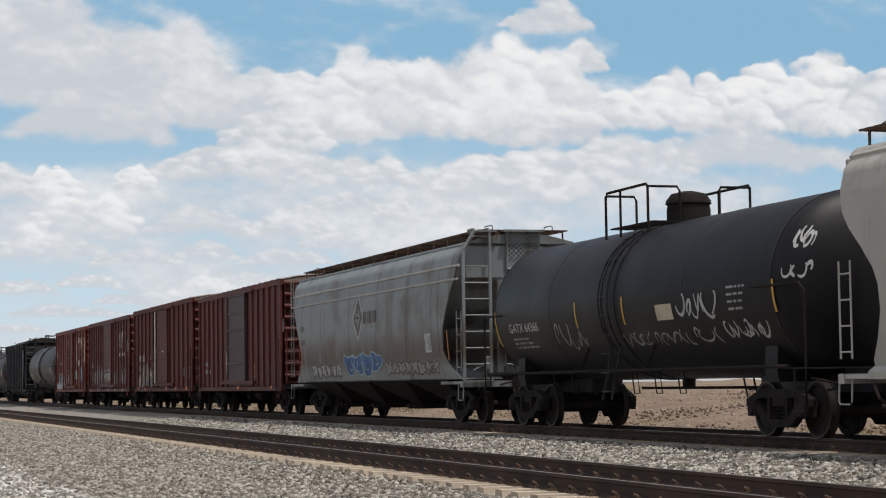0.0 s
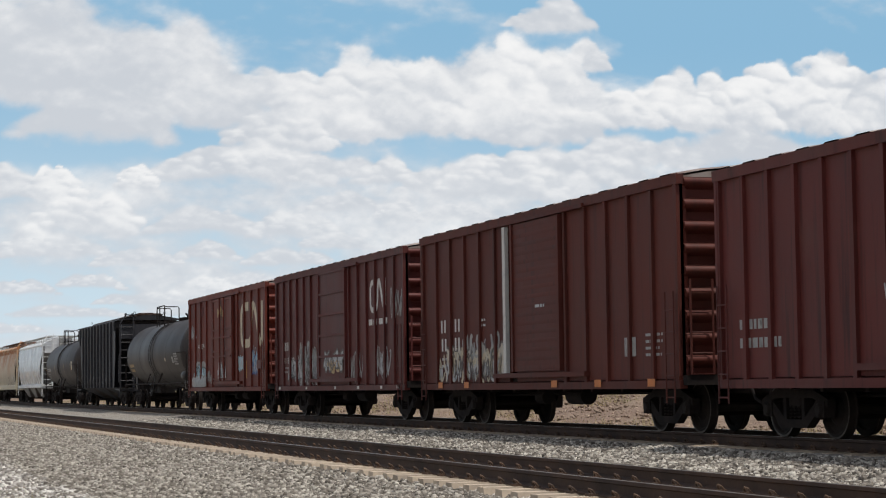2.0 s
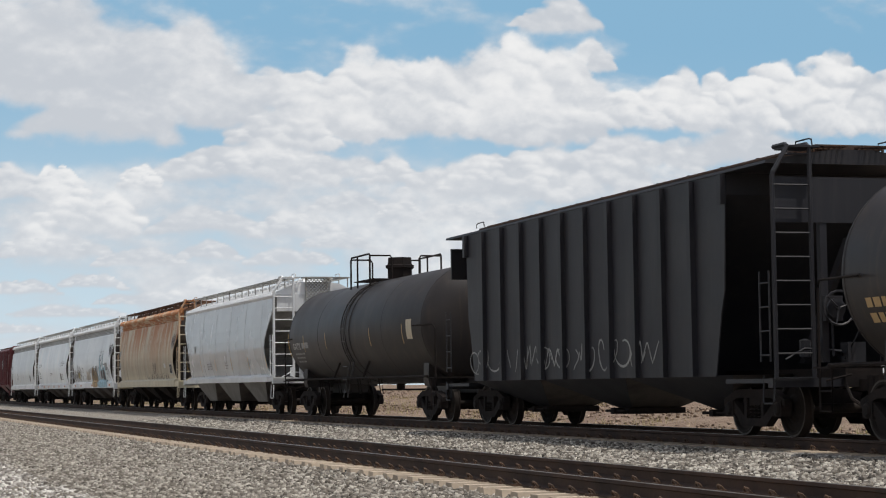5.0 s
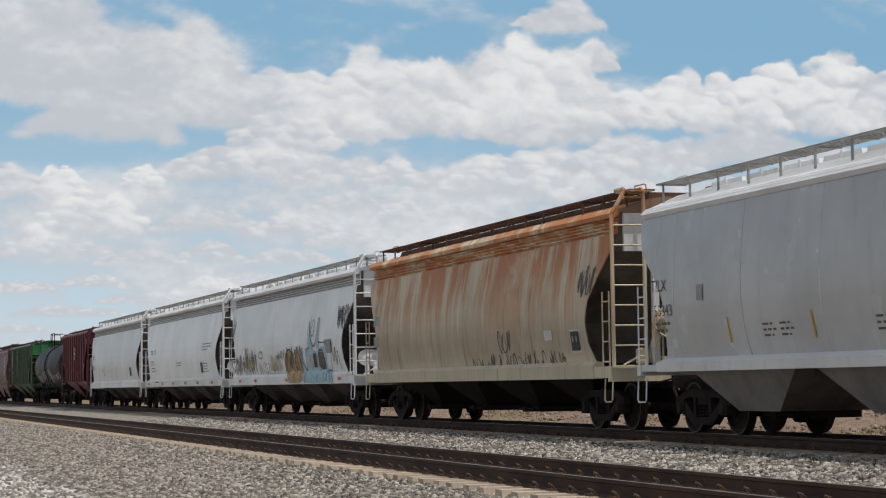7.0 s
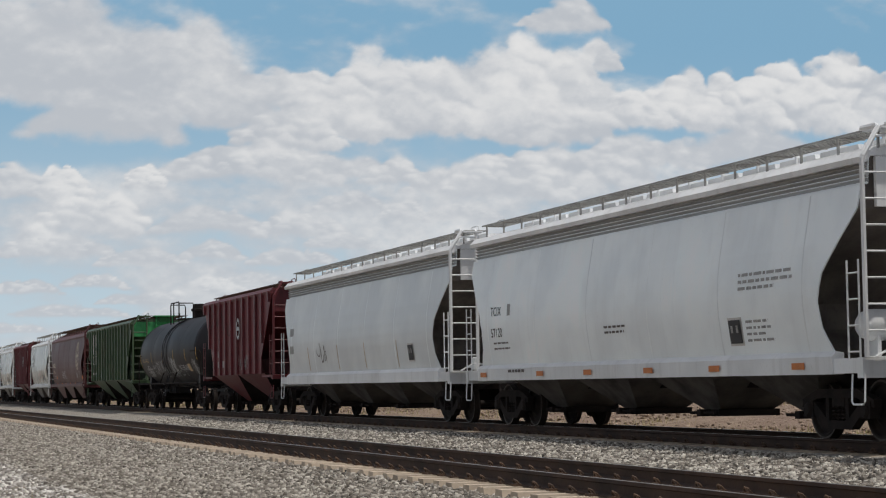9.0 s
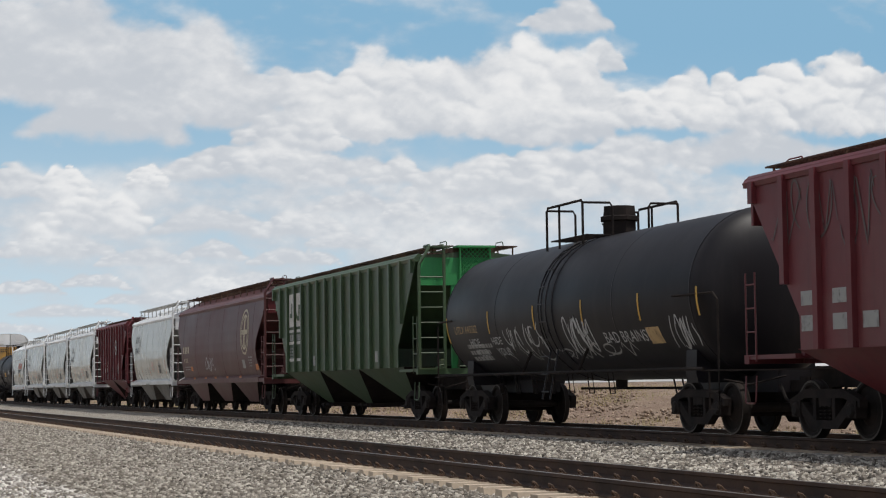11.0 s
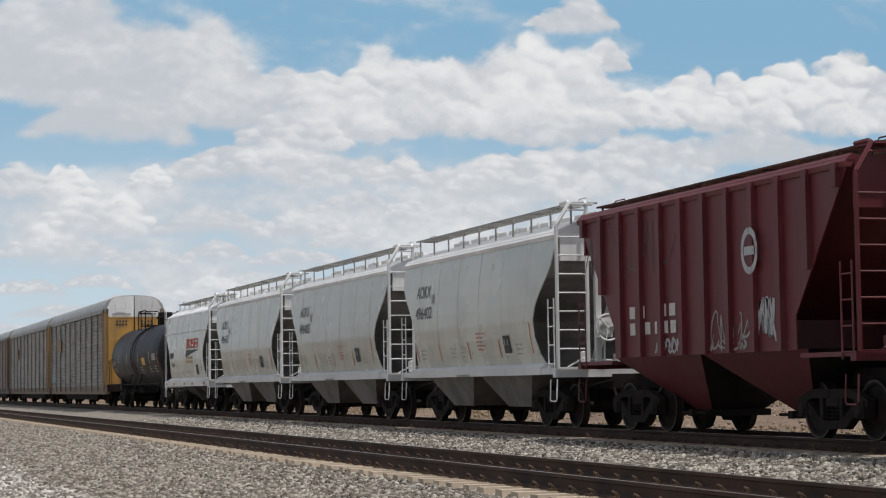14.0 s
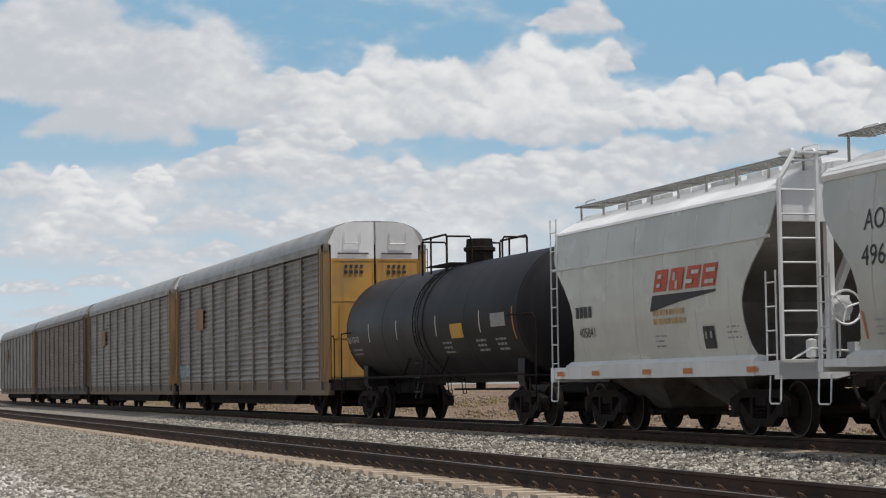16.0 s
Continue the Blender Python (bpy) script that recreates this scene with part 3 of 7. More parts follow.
def clod_material():
    m, nt, b = material("dry tan earth")
    geo = nt.nodes.new("ShaderNodeNewGeometry")
    n = noise_node(nt, object_space(nt, (1, 1, 1), False), 14.0, 5.0)
    c = blend(nt, geo.outputs["Random Per Island"], (0.20, 0.14, 0.105), (0.40, 0.31, 0.24))
    nt.links.new(blend(nt, scaled(nt, ramp(nt, n, 0.45, 0.75), 0.5), c, (0.20, 0.15, 0.085)), b.inputs["Base Color"])
    b.inputs["Roughness"].default_value = 0.95
    return m


def bank_height(y):
    """Cross-section of the bank beyond the train."""
    return np.interp(y, [-20, -13, 3.2, 5.0, 8.5, 12, 20, 60, 300], [-0.56, -0.56, -0.60, -0.40, 0.24, 0.66, 0.80, 0.62, 0.5])


def build_ground():
    """One sheet out to the horizon, with a low bank of dry grass beyond the train."""
    ys = np.concatenate([[-4500, -900, -200, -60, -30, -20], np.arange(-16, 3, 1.0), np.arange(3, 26, 0.6), [30, 40, 60, 100, 200, 500, 1200, 4500]])
    xs = np.concatenate([[-4790, -3000, -1600, -900, -600, -450, -330], np.arange(-260, -10, 1.6), [-8, 0, 15, 40, 90, 200, 600, 2000]])
    verts = []
    for x in xs:
        for y in ys:
            bank = float(bank_height(y))
            wob = 0.0
            if 4 < y < 70:
                wob = 0.20 * noise.fractal(Vector((x * 0.16, y * 0.3, 0)), 0.6, 2.2, 6) + 0.07 * noise.noise(Vector((x * 0.9, y * 1.1, 9)))
            elif -60 < y < -12:
                wob = 0.05 * noise.fractal(Vector((x * 0.5, y * 0.5, 3)), 1.0, 2.0, 3)
            verts.append((x, y, bank + wob))
    n = len(ys)
    faces = [(i * n + j, (i + 1) * n + j, (i + 1) * n + j + 1, i * n + j + 1) for i in range(len(xs) - 1) for j in range(n - 1)]
    me = bpy.data.meshes.new("ground")
    me.from_pydata(verts, [], faces)
    me.materials.append(ground_material())
    me.shade_smooth()
    return tagged(new("ground", me), "dry sandy ground with straw-coloured grass", "ground", kind="structure")


def build_ballast():
    ys = np.concatenate([np.arange(-13.0, -5.0, 0.3), np.arange(-5.0, 4.05, 0.3)])
    xs = np.concatenate([[-1200, -800, -500, -300, -200], np.arange(-150, 5, 0.5), [20, 45]])
    verts = [(x, y, ballast_height(y) + 0.02 * noise.noise(Vector((x * 1.3, y * 1.3, 0)))) for x in xs for y in ys]
    n = len(ys)
    faces = [(i * n + j, (i + 1) * n + j, (i + 1) * n + j + 1, i * n + j + 1) for i in range(len(xs) - 1) for j in range(n - 1)]
    me = bpy.data.meshes.new("ballast")
    me.from_pydata(verts, [], faces)
    me.materials.append(gravel_material("crushed grey stone", 1.0))
    me.shade_smooth()
    return tagged(new("ballast", me), "bed of crushed grey stone under both tracks", "ballast", kind="structure")


def stones(name, x0, x1, y0, y1, count, size, mat, label, rng, bare=False, bed=None):
    """Loose stones, every one a crooked polyhedron, lying on the bed."""
    base = np.array([(-1, -1, -1), (1, -1, -1), (1, 1, -1), (-1, 1, -1), (-1, -1, 1), (1, -1, 1), (1, 1, 1), (-1, 1, 1)]) * 0.72
    tri = np.array([(0, 2, 1), (0, 3, 2), (4, 5, 6), (4, 6, 7), (0, 1, 5), (0, 5, 4), (1, 2, 6), (1, 6, 5), (2, 3, 7), (2, 7, 6), (3, 0, 4), (3, 4, 7)])
    x, y = x1 - (x1 - x0) * rng.random(count) ** 1.25, rng.uniform(y0, y1, count)
    if bare:
        x = -14.0 - 0.61 * np.round((-14.0 - x) / 0.61) + 0.305 + rng.uniform(-0.15, 0.15, count)
    s = size * rng.uniform(0.55, 1.25, count)
    jit = base[None] * rng.uniform(0.45, 1.25, (count, 8, 3))
    sc = np.stack([rng.uniform(0.7, 1.3, count), rng.uniform(0.7, 1.3, count), rng.uniform(0.5, 0.9, count)], -1)
    jit = jit * sc[:, None] * s[:, None, None]
    a, b = rng.uniform(0, 6.283, count), rng.uniform(-1.2, 1.2, count)
    ca, sa, cb, sb = np.cos(a)[:, None], np.sin(a)[:, None], np.cos(b)[:, None], np.sin(b)[:, None]
    px, py, pz = jit[..., 0], jit[..., 1], jit[..., 2]
    py, pz = py * cb - pz * sb, py * sb + pz * cb
    px, py = px * ca - py * sa, px * sa + py * ca
    z = (bed or ballast_height)(y) + s * rng.uniform(0.0, 0.5, count)
    v = np.stack([px + x[:, None], py + y[:, None], pz + z[:, None]], -1).reshape(-1, 3).astype(np.float32)
    f = (tri[None] + 8 * np.arange(count)[:, None, None]).reshape(-1, 3).astype(np.int32)
    me = bpy.data.meshes.new(name)
    me.vertices.add(len(v))
    me.vertices.foreach_set("co", v.ravel())
    me.loops.add(f.size)
    me.loops.foreach_set("vertex_index", f.ravel())
    me.polygons.add(len(f))
    me.polygons.foreach_set("loop_start", np.arange(0, f.size, 3, dtype=np.int32))
    me.update(calc_edges=True)
    me.materials.append(mat)
    return tagged(new(name, me), label, "gravel", kind="stuff")


def grass_tufts(rng):
    """Dry grass on the bank beyond the train."""
    v, f = [], []
    for _ in range(9500):
        x, y = rng.uniform(-190, -22), 4.2 + 9 * rng.random() ** 1.2
        if noise.noise(Vector((x * 0.12, y * 0.35, 5))) < -0.05:
            continue
        z = float(bank_height(y)) - 0.08
        for _ in range(5):
            a, h, w = rng.uniform(0, 6.28), rng.uniform(0.10, 0.34), 0.012
            lean = rng.uniform(-0.12, 0.12, 2)
            bx, by = x + rng.uniform(-0.1, 0.1), y + rng.uniform(-0.1, 0.1)
            n = len(v)
            v += [(bx - w * math.cos(a), by - w * math.sin(a), z), (bx + w * math.cos(a), by + w * math.sin(a), z), (bx + lean[0], by + lean[1], z + h)]
            f.append((n, n + 1, n + 2))
    for _ in range(60):
        x, y = rng.uniform(-31, -26.5), rng.uniform(-13.4, -12.7)
        for _ in range(3):
            h, n = rng.uniform(0.06, 0.18), len(v)
            v += [(x - 0.008, y, -0.56), (x + 0.008, y, -0.56), (x + rng.uniform(-0.08, 0.08), y + rng.uniform(-0.08, 0.08), -0.54 + h)]
            f.append((n, n + 1, n + 2))
    me = bpy.data.meshes.new("grass")
    me.from_pydata(v, [], f)
    me.materials.append(grubby("straw grass", (0.50, 0.40, 0.22), (0.30, 0.30, 0.13), 0.9, 0.5))
    return tagged(new("grass", me), "sparse dry straw-coloured grass on the bank", "grass", kind="stuff")


def rail_profile(y, top):
    half = [(0.036, 0.0), (0.0375, -0.008), (0.0375, -0.036), (0.010, -0.048), (0.009, -0.140), (0.025, -0.155), (0.072, -0.170), (0.072, -0.184)]
    return [(y + a, top + b) for a, b in half] + [(y - a, top + b) for a, b in reversed(half)]


def tie_geo():
    g = Geo()
    g.prism([(-0.14, -0.30), (0.14, -0.30), (0.115, -0.19), (-0.115, -0.19)], -1.30, 1.30, "y")
    return g.mesh("tie", M_CONCRETE)


def clip_geo():
    """Spring clip and pad shoulder that holds the rail's foot."""
    g = Geo()
    g.tube([(-0.06, 0.0, 0.0), (-0.055, 0.035, 0.045), (0.0, 0.055, 0.062), (0.055, 0.035, 0.045), (0.06, 0.0, 0.0)], 0.014, 5)
    g.box((-0.07, -0.03, -0.015), (0.07, 0.07, 0.012))
    return g.mesh("clip", M_CLIP)


def build_track(y, top, tie_from, tie_count, clip_mesh, tie_mesh, label):
    t = new("railway_track")
    t.location = (0, 0, 0)
    tagged(t, label, "railway track", "railway tracks")
    for s in (-1, 1):
        part("rail", Geo().prism(rail_profile(y + s * 0.7525, top), -1200, 45, "x"), M_RAIL, t)
        part("rail_head", Geo().box((-1200, y + s * 0.7525 - 0.022, top - 0.002), (45, y + s * 0.7525 + 0.022, top + 0.003)), M_TREAD, t, "worn shining running surface")
    for k in range(tie_count):
        tie = part("tie", tie_mesh, None, t)
        tie.matrix_basis = pose(tie_from - 0.61 * k + 0.02 * math.sin(k * 7.3), y + 0.02 * math.sin(k * 3.1), top + 0.005, 0, 0, 0.5 * math.sin(k * 5.7))
        for s in (-1, 1):
            for q in (-1, 1):
                c = part("clip", clip_mesh, None, tie)
                c.matrix_basis = pose(0, s * 0.7525 + q * 0.08, -0.175, 0, 0, 0 if q > 0 else 180)
    return t


ground = build_ground()
ballast = build_ballast()
rng = np.random.default_rng(7)
M_STONE = stone_material("loose crushed stone", 0.88, 1.15, 0.94)
M_STONE_TAN = stone_material("dusty crushed stone", 0.88, 0.90, 0.93)
stones("stones_between_tracks", -80, -17, -5.72, -1.75, 58000, 0.040, M_STONE, "loose crushed grey stones between the tracks", rng)
stones("stones_beside_track", -85, -15, -12.9, -8.44, 66000, 0.037, M_STONE_TAN, "loose crushed grey stones beside the empty track", rng)
stones("stones_in_track", -70, -17, -8.4, -5.7, 9000, 0.038, M_STONE, "loose crushed stones between the sleepers", rng, True)
M_CHALK = stone_material("pale limestone rubble", 1.38)
stones("pale_rubble", -60, -20, -14.9, -12.35, 14000, 0.042, M_CHALK, "pale limestone rubble at the edge of the roadbed", rng, bed=lambda y: np.maximum(ballast_height(y), -0.55))
M_CLOD = clod_material()
stones("clods", -130, -22, 3.4, 12.0, 12000, 0.060, M_CLOD, "clods of dry tan earth and straw on the bank", rng, bed=bank_height)
grass_tufts(rng)
CLIP, TIE = clip_geo(), tie_geo()
build_track(NEAR_Y, NEAR_Z, -14.0, 230, CLIP, TIE, "empty railway track of brown rails on concrete sleepers")
build_track(0.0, 0.0, -14.0, 150, CLIP, TIE, "railway track of brown rails under the moving train")


# ---------------------------------------------------------------- running gear, shared by all cars
def side_frame_geo():
    """Cast truck side: arched top chord, tension chord, columns, pedestals, with open windows."""
    g = Geo()
    y0, y1 = -0.07, 0.07
    g.prism([(-1.12, 0.50), (-1.12, 0.62), (-0.62, 0.78), (0.62, 0.78), (1.12, 0.62), (1.12, 0.50), (0.62, 0.64), (-0.62, 0.64)], y0, y1, "y")
    g.prism([(-0.95, 0.54), (-0.72, 0.58), (-0.30, 0.30), (0.30, 0.30), (0.72, 0.58), (0.95, 0.54), (0.42, 0.17), (-0.42, 0.17)], y0, y1, "y")
    for s in (-1, 1):
        g.box((s * 0.26, y0, 0.28), (s * 0.36, y1, 0.68))
        g.box((s * 0.74, y0 - 0.02, 0.34), (s * 1.04, y1 + 0.02, 0.60))
    return g.mesh("side_frame", M_UNDER)


def spring_geo():
    g = Geo()
    for dx in (-0.15, 0.0, 0.15):
        pts = [(dx + 0.055 * math.cos(k * 1.05), 0.055 * math.sin(k * 1.05), 0.29 + 0.0095 * k) for k in range(24)]
        g.tube(pts, 0.014, 4)
    return g.mesh("spring", M_UNDER)


def wheel_set_geo():
    g = Geo()
    for s in (-1, 1):
        prof = [(0.070, 0.10), (0.070, 0.16), (0.015, 0.24), (0.010, 0.36), (0.045, 0.39), (0.045, 0.455), (-0.05, 0.462), (-0.075, 0.487), (-0.095, 0.480), (-0.095, 0.38), (-0.05, 0.35), (-0.045, 0.24), (-0.09, 0.15), (-0.09, 0.10)]
        g.lathe([(s * (0.77 + d), r) for d, r in prof], (0, 0, 0.458), "y", 28)
    g.lathe([(-1.10, 0.07), (-0.8, 0.08), (0.8, 0.08), (1.10, 0.07)], (0, 0, 0.458), "y", 12)
    for s in (-1, 1):
        g.lathe([(s * 0.90, 0.10), (s * 1.10, 0.115), (s * 1.13, 0.08), (s * 1.13, 0.001)], (0, 0, 0.458), "y", 12)
    return g.mesh("wheel_set", M_WHEEL)


def tread_geo():
    return Geo().lathe([(0.8165, 0.425), (0.8185, 0.445), (0.8165, 0.4575)], (0, 0, 0.458), "y", 28, False).mesh("rim", M_RIM)


SIDE_FRAME, SPRING, WHEEL_SET, RIM = side_frame_geo(), spring_geo(), wheel_set_geo(), tread_geo()


def bolster_geo():
    g = Geo()
    g.prism([(-1.05, 0.52), (-0.9, 0.42), (0.9, 0.42), (1.05, 0.52), (1.05, 0.66), (0.4, 0.78), (-0.4, 0.78), (-1.05, 0.66)], -0.2, 0.2, "x")
    g.lathe([(0, 0.28), (0.12, 0.28)], (0, 0, 0.76), "z", 16)
    for s in (-1, 1):
        g.box((s * 0.42, -0.9, 0.30), (s * 0.54, 0.9, 0.42))
    return g.mesh("truck", M_UNDER)


BOLSTER = bolster_geo()


def coupler_geo():
    g = Geo()
    g.box((-0.75, -0.09, 0.74), (-0.02, 0.09, 0.92))
    g.box((-0.12, -0.16, 0.68), (0.10, 0.16, 0.98))
    g.box((0.02, 0.04, 0.70), (0.18, 0.17, 0.96))
    g.tube([(-0.45, -0.35, 0.85), (-0.25, -0.36, 0.62), (0.0, -0.30, 0.50), (0.18, -0.2, 0.55)], 0.028, 6)
    g.tube([(-0.75, -1.25, 0.95), (-0.70, -0.8, 0.86), (-0.35, -0.3, 1.0)], 0.018, 5)
    return g.mesh("coupler", M_UNDER)


COUPLER = coupler_geo()


def running_gear(car, L, inset=2.35):
    for s in (-1, 1):
        truck = part("truck", BOLSTER, None, car)
        truck.matrix_basis = pose(s * (L / 2 - inset), 0, 0)
        for q in (-1, 1):
            f = part("side_frame", SIDE_FRAME, None, truck)
            f.matrix_basis = pose(0, q * 1.0, 0)
            k = part("spring", SPRING, None, truck)
            k.matrix_basis = pose(0, q * 1.0, 0)
            w = part("wheel_set", WHEEL_SET, None, truck)
            w.matrix_basis = pose(q * 0.89, 0, 0)
            for k in (0, 180):
                r = part("rim", RIM, None, truck, "worn wheel rim")
                r.matrix_basis = pose(q * 0.89, 0, 0, 0, 0, k)
        c = part("coupler", COUPLER, None, car)
        c.matrix_basis = pose(s * (L / 2 - 0.06), 0, 0, 0, 0, 0 if s > 0 else 180)


CARS = []
NUDGE = {}      # how far a car's marks sit along x from where they are written below


def car_root(name, label, category, i):
    """The thing that carries a car's parts. i: its place in the train."""
    e = new(name)
    tagged(e, label, category, "cars of the freight train")
    CARS.append((e, 0.5 * (ENDS[i] + ENDS[i + 1])))
    return e


# Where each car meets the next, in metres along the track at 8 s
ENDS = [183.5, 164.4, 147.6, 128.55, 112.3, 95.1, 78.4, 62.2, 43.9, 25.4, 7.5, -10.75, -29.9, -49.1, -68.9, -88.4, -102.2, -119.5, -137.7, -156.2, -169.3, -181.7,
        -194.3, -207.2, -219.8, -231.3, -249.1, -276.2, -305.0, -333.3, -361.5]


def length(i):
    return ENDS[i] - ENDS[i + 1]


def ladder(parent, z0, z1, width, mat, step=0.38, r=0.018, stile=0.03):
    """A ladder in the y, z plane: two stiles bent from one bar, and its rungs."""
    bar = Geo().tube([(0, -width / 2, z1), (0, -width / 2, z0), (0, width / 2, z0), (0, width / 2, z1)], stile * 1.2, 6)
    la = part("ladder", bar, mat, parent)
    rung = Geo().rod((0, -width / 2, 0), (0, width / 2, 0), r, 6).mesh("rung", mat)
    z = z0 + step
    while z < z1 - 0.05:
        part("rung", rung, None, la).matrix_basis = pose(0, 0, z)
        z += step
    return la


def grab_geo(z0, z1, w=0.4):
    """Grab irons on a car's side: rungs between two thin posts, in the x, z plane."""
    g = Geo()
    for x in (-w / 2, w / 2):
        g.rod((x, 0, z0), (x, 0, z1), 0.016, 5)
    z = z0 + 0.1
    while z < z1:
        g.rod((-w / 2, 0, z), (w / 2, 0, z), 0.014, 5)
        z += 0.38
    return g


# ---------------------------------------------------------------- marks on a car's near side
MARKS = []


def side_at(profile, z):
    """Half width of a side at height z; profile: rows of (half width, z) from the bottom up."""
    return float(np.interp(z, [p[1] for p in profile], [p[0] for p in profile]))


def lettering(car, text, x, z, size, mat, width, squeeze=1.0):
    """Stencilled characters that follow the side's curve. width: half width of the side by height."""
    cu = bpy.data.curves.new("lettering", "FONT")
    cu.body, cu.size, cu.resolution_u = text, size, 3
    tmp = bpy.data.objects.new("lettering", cu)
    scene.collection.objects.link(tmp)
    bpy.context.view_layer.update()
    me = bpy.data.meshes.new_from_object(tmp.evaluated_get(bpy.context.evaluated_depsgraph_get()))
    bpy.data.objects.remove(tmp)
    me.materials.clear()
    me.materials.append(mat)
    for v in me.vertices:
        px, pz = x + v.co.x * squeeze + NUDGE.get(car.name, 0.0), z + v.co.y
        v.co = (px, -width(pz) - 0.010, pz)
    me.name = "lettering"
    return part("lettering", me, mat, car, "stencilled lettering")


def mark(car, name, x0, x1, z0, z1, mat, width, tilt=0.0, label=""):
    """A flat painted or stuck-on patch that follows the side's curve. tilt: metres by which its top leans along x."""
    g = Geo()
    x0, x1 = x0 + NUDGE.get(car.name, 0.0), x1 + NUDGE.get(car.name, 0.0)
    n = max(2, int((z1 - z0) / 0.12) + 1)
    MARKS.append(name)
    lift = 0.007 + 0.0009 * (len(MARKS) % 11)
    vs = []
    for k in range(n):
        z = z0 + (z1 - z0) * k / (n - 1)
        d = tilt * k / (n - 1)
        vs += [(x0 + d, -width(z) - lift, z), (x1 + d, -width(z) - lift, z)]
    g.add(vs, [(2 * k, 2 * k + 1, 2 * k + 3, 2 * k + 2) for k in range(n - 1)])
    return part(name, g, mat, car, label)


def bars(car, x, z, w, rows, mat, width, h=0.05, gap=0.10, seed=0):
    """Small print as plain bars."""
    r = random.Random(seed)
    g = Geo()
    x += NUDGE.get(car.name, 0.0)
    for k in range(rows):
        zz, xx = z - k * gap, x
        end = x + w * r.uniform(0.6, 1.0)
        while xx < end:
            ww = r.uniform(0.08, 0.28)
            y = -width(zz) - 0.008
            g.add([(xx, y, zz), (min(xx + ww, end), y, zz), (min(xx + ww, end), -width(zz + h) - 0.008, zz + h), (xx, -width(zz + h) - 0.008, zz + h)], [(0, 1, 2, 3)])
            xx += ww + 0.05
    return tagged(part("small_print", g, mat, car, "rows of illegible small print"), kind="stuff")


def scrawl(car, x0, x1, z0, z1, mat, width, strokes, thick, seed, label="sprayed graffiti strokes"):
    """Sprayed strokes that cannot be read: loops and slashes as flat ribbons."""
    r = random.Random(seed)
    g = Geo()
    x0, x1 = x0 + NUDGE.get(car.name, 0.0), x1 + NUDGE.get(car.name, 0.0)
    for s in range(strokes):
        cx = x0 + (x1 - x0) * (s + r.uniform(0.1, 0.9)) / strokes
        h = (z1 - z0) * r.uniform(0.55, 1.0)
        cz = z0 + h / 2 + r.uniform(0, (z1 - z0) - h)
        w = (x1 - x0) / strokes * r.uniform(0.9, 1.9)
        a0, turn, kind = r.uniform(0, 6.28), r.uniform(2.5, 6.0), r.random()
        pts, slant = [], r.uniform(-0.3, 0.4)
        for k in range(15):
            t = k / 14
            if kind < 0.45:
                px, pz = 0.42 * w * math.cos(a0 + turn * t) + 0.35 * w * (t - 0.5), 0.5 * h * math.sin(a0 + turn * t)
            elif kind < 0.75:
                saw = abs((t * 3.0 + a0) % 2.0 - 1.0)
                px, pz = 0.9 * w * (t - 0.5), h * (saw - 0.5)
            else:
                px, pz = 0.18 * w * math.sin(t * turn + a0), h * (t - 0.5)
            pts.append((cx + px + slant * pz, cz + pz))
        th = thick * r.uniform(0.7, 1.3)
        vs = []
        for k, (px, pz) in enumerate(pts):
            qx, qz = pts[min(k + 1, 14)][0] - pts[max(k - 1, 0)][0], pts[min(k + 1, 14)][1] - pts[max(k - 1, 0)][1]
            d = math.hypot(qx, qz) + 1e-6
            t2 = th * (0.6 + 0.4 * math.sin(math.pi * k / 14))
            y = 0.009 + 0.0006 * (s % 6)
            for sg in (-1, 1):
                ax, az = px - sg * t2 * qz / d, pz + sg * t2 * qx / d
                vs.append((ax, -width(az) - y, az))
        g.add(vs, [(2 * k, 2 * k + 1, 2 * k + 3, 2 * k + 2) for k in range(14)])
    return tagged(part("graffiti", g, mat, car, label), kind="stuff")


def ribbon_geo(g, pts, thick, width, lift, taper=0.0):
    """A painted band along a line on a car's side, its corners mitred."""
    n, vs = len(pts), []
    for k, (px, pz) in enumerate(pts):
        d0 = Vector((px - pts[k - 1][0], pz - pts[k - 1][1])).normalized() if k else None
        d1 = Vector((pts[k + 1][0] - px, pts[k + 1][1] - pz)).normalized() if k < n - 1 else None
        d = ((d0 or d1) + (d1 or d0))
        d = d.normalized() if d.length > 0.2 else (d1 or d0)
        grow = 1.0 / max(0.55, abs(d.dot(d1 or d0)))
        t = thick * grow * (1 - taper * abs(2 * k / (n - 1) - 1))
        for sg in (-1, 1):
            ax, az = px - sg * t * d.y, pz + sg * t * d.x
            vs.append((ax, -width(az) - lift, az))
    return g.add(vs, [(2 * k, 2 * k + 1, 2 * k + 3, 2 * k + 2) for k in range(n - 1)])


def rounded(pts, r, n=4):
    """A line with its corners rounded off by r."""
    out = [pts[0]]
    for a, b, c in zip(pts, pts[1:], pts[2:]):
        a, b, c = Vector(a), Vector(b), Vector(c)
        p, q = b + (a - b).normalized() * min(r, (a - b).length * 0.45), b + (c - b).normalized() * min(r, (c - b).length * 0.45)
        out += [tuple(p * (1 - t) ** 2 + b * 2 * t * (1 - t) + q * t * t) for t in np.linspace(0, 1, n + 1)]
    return out + [pts[-1]]


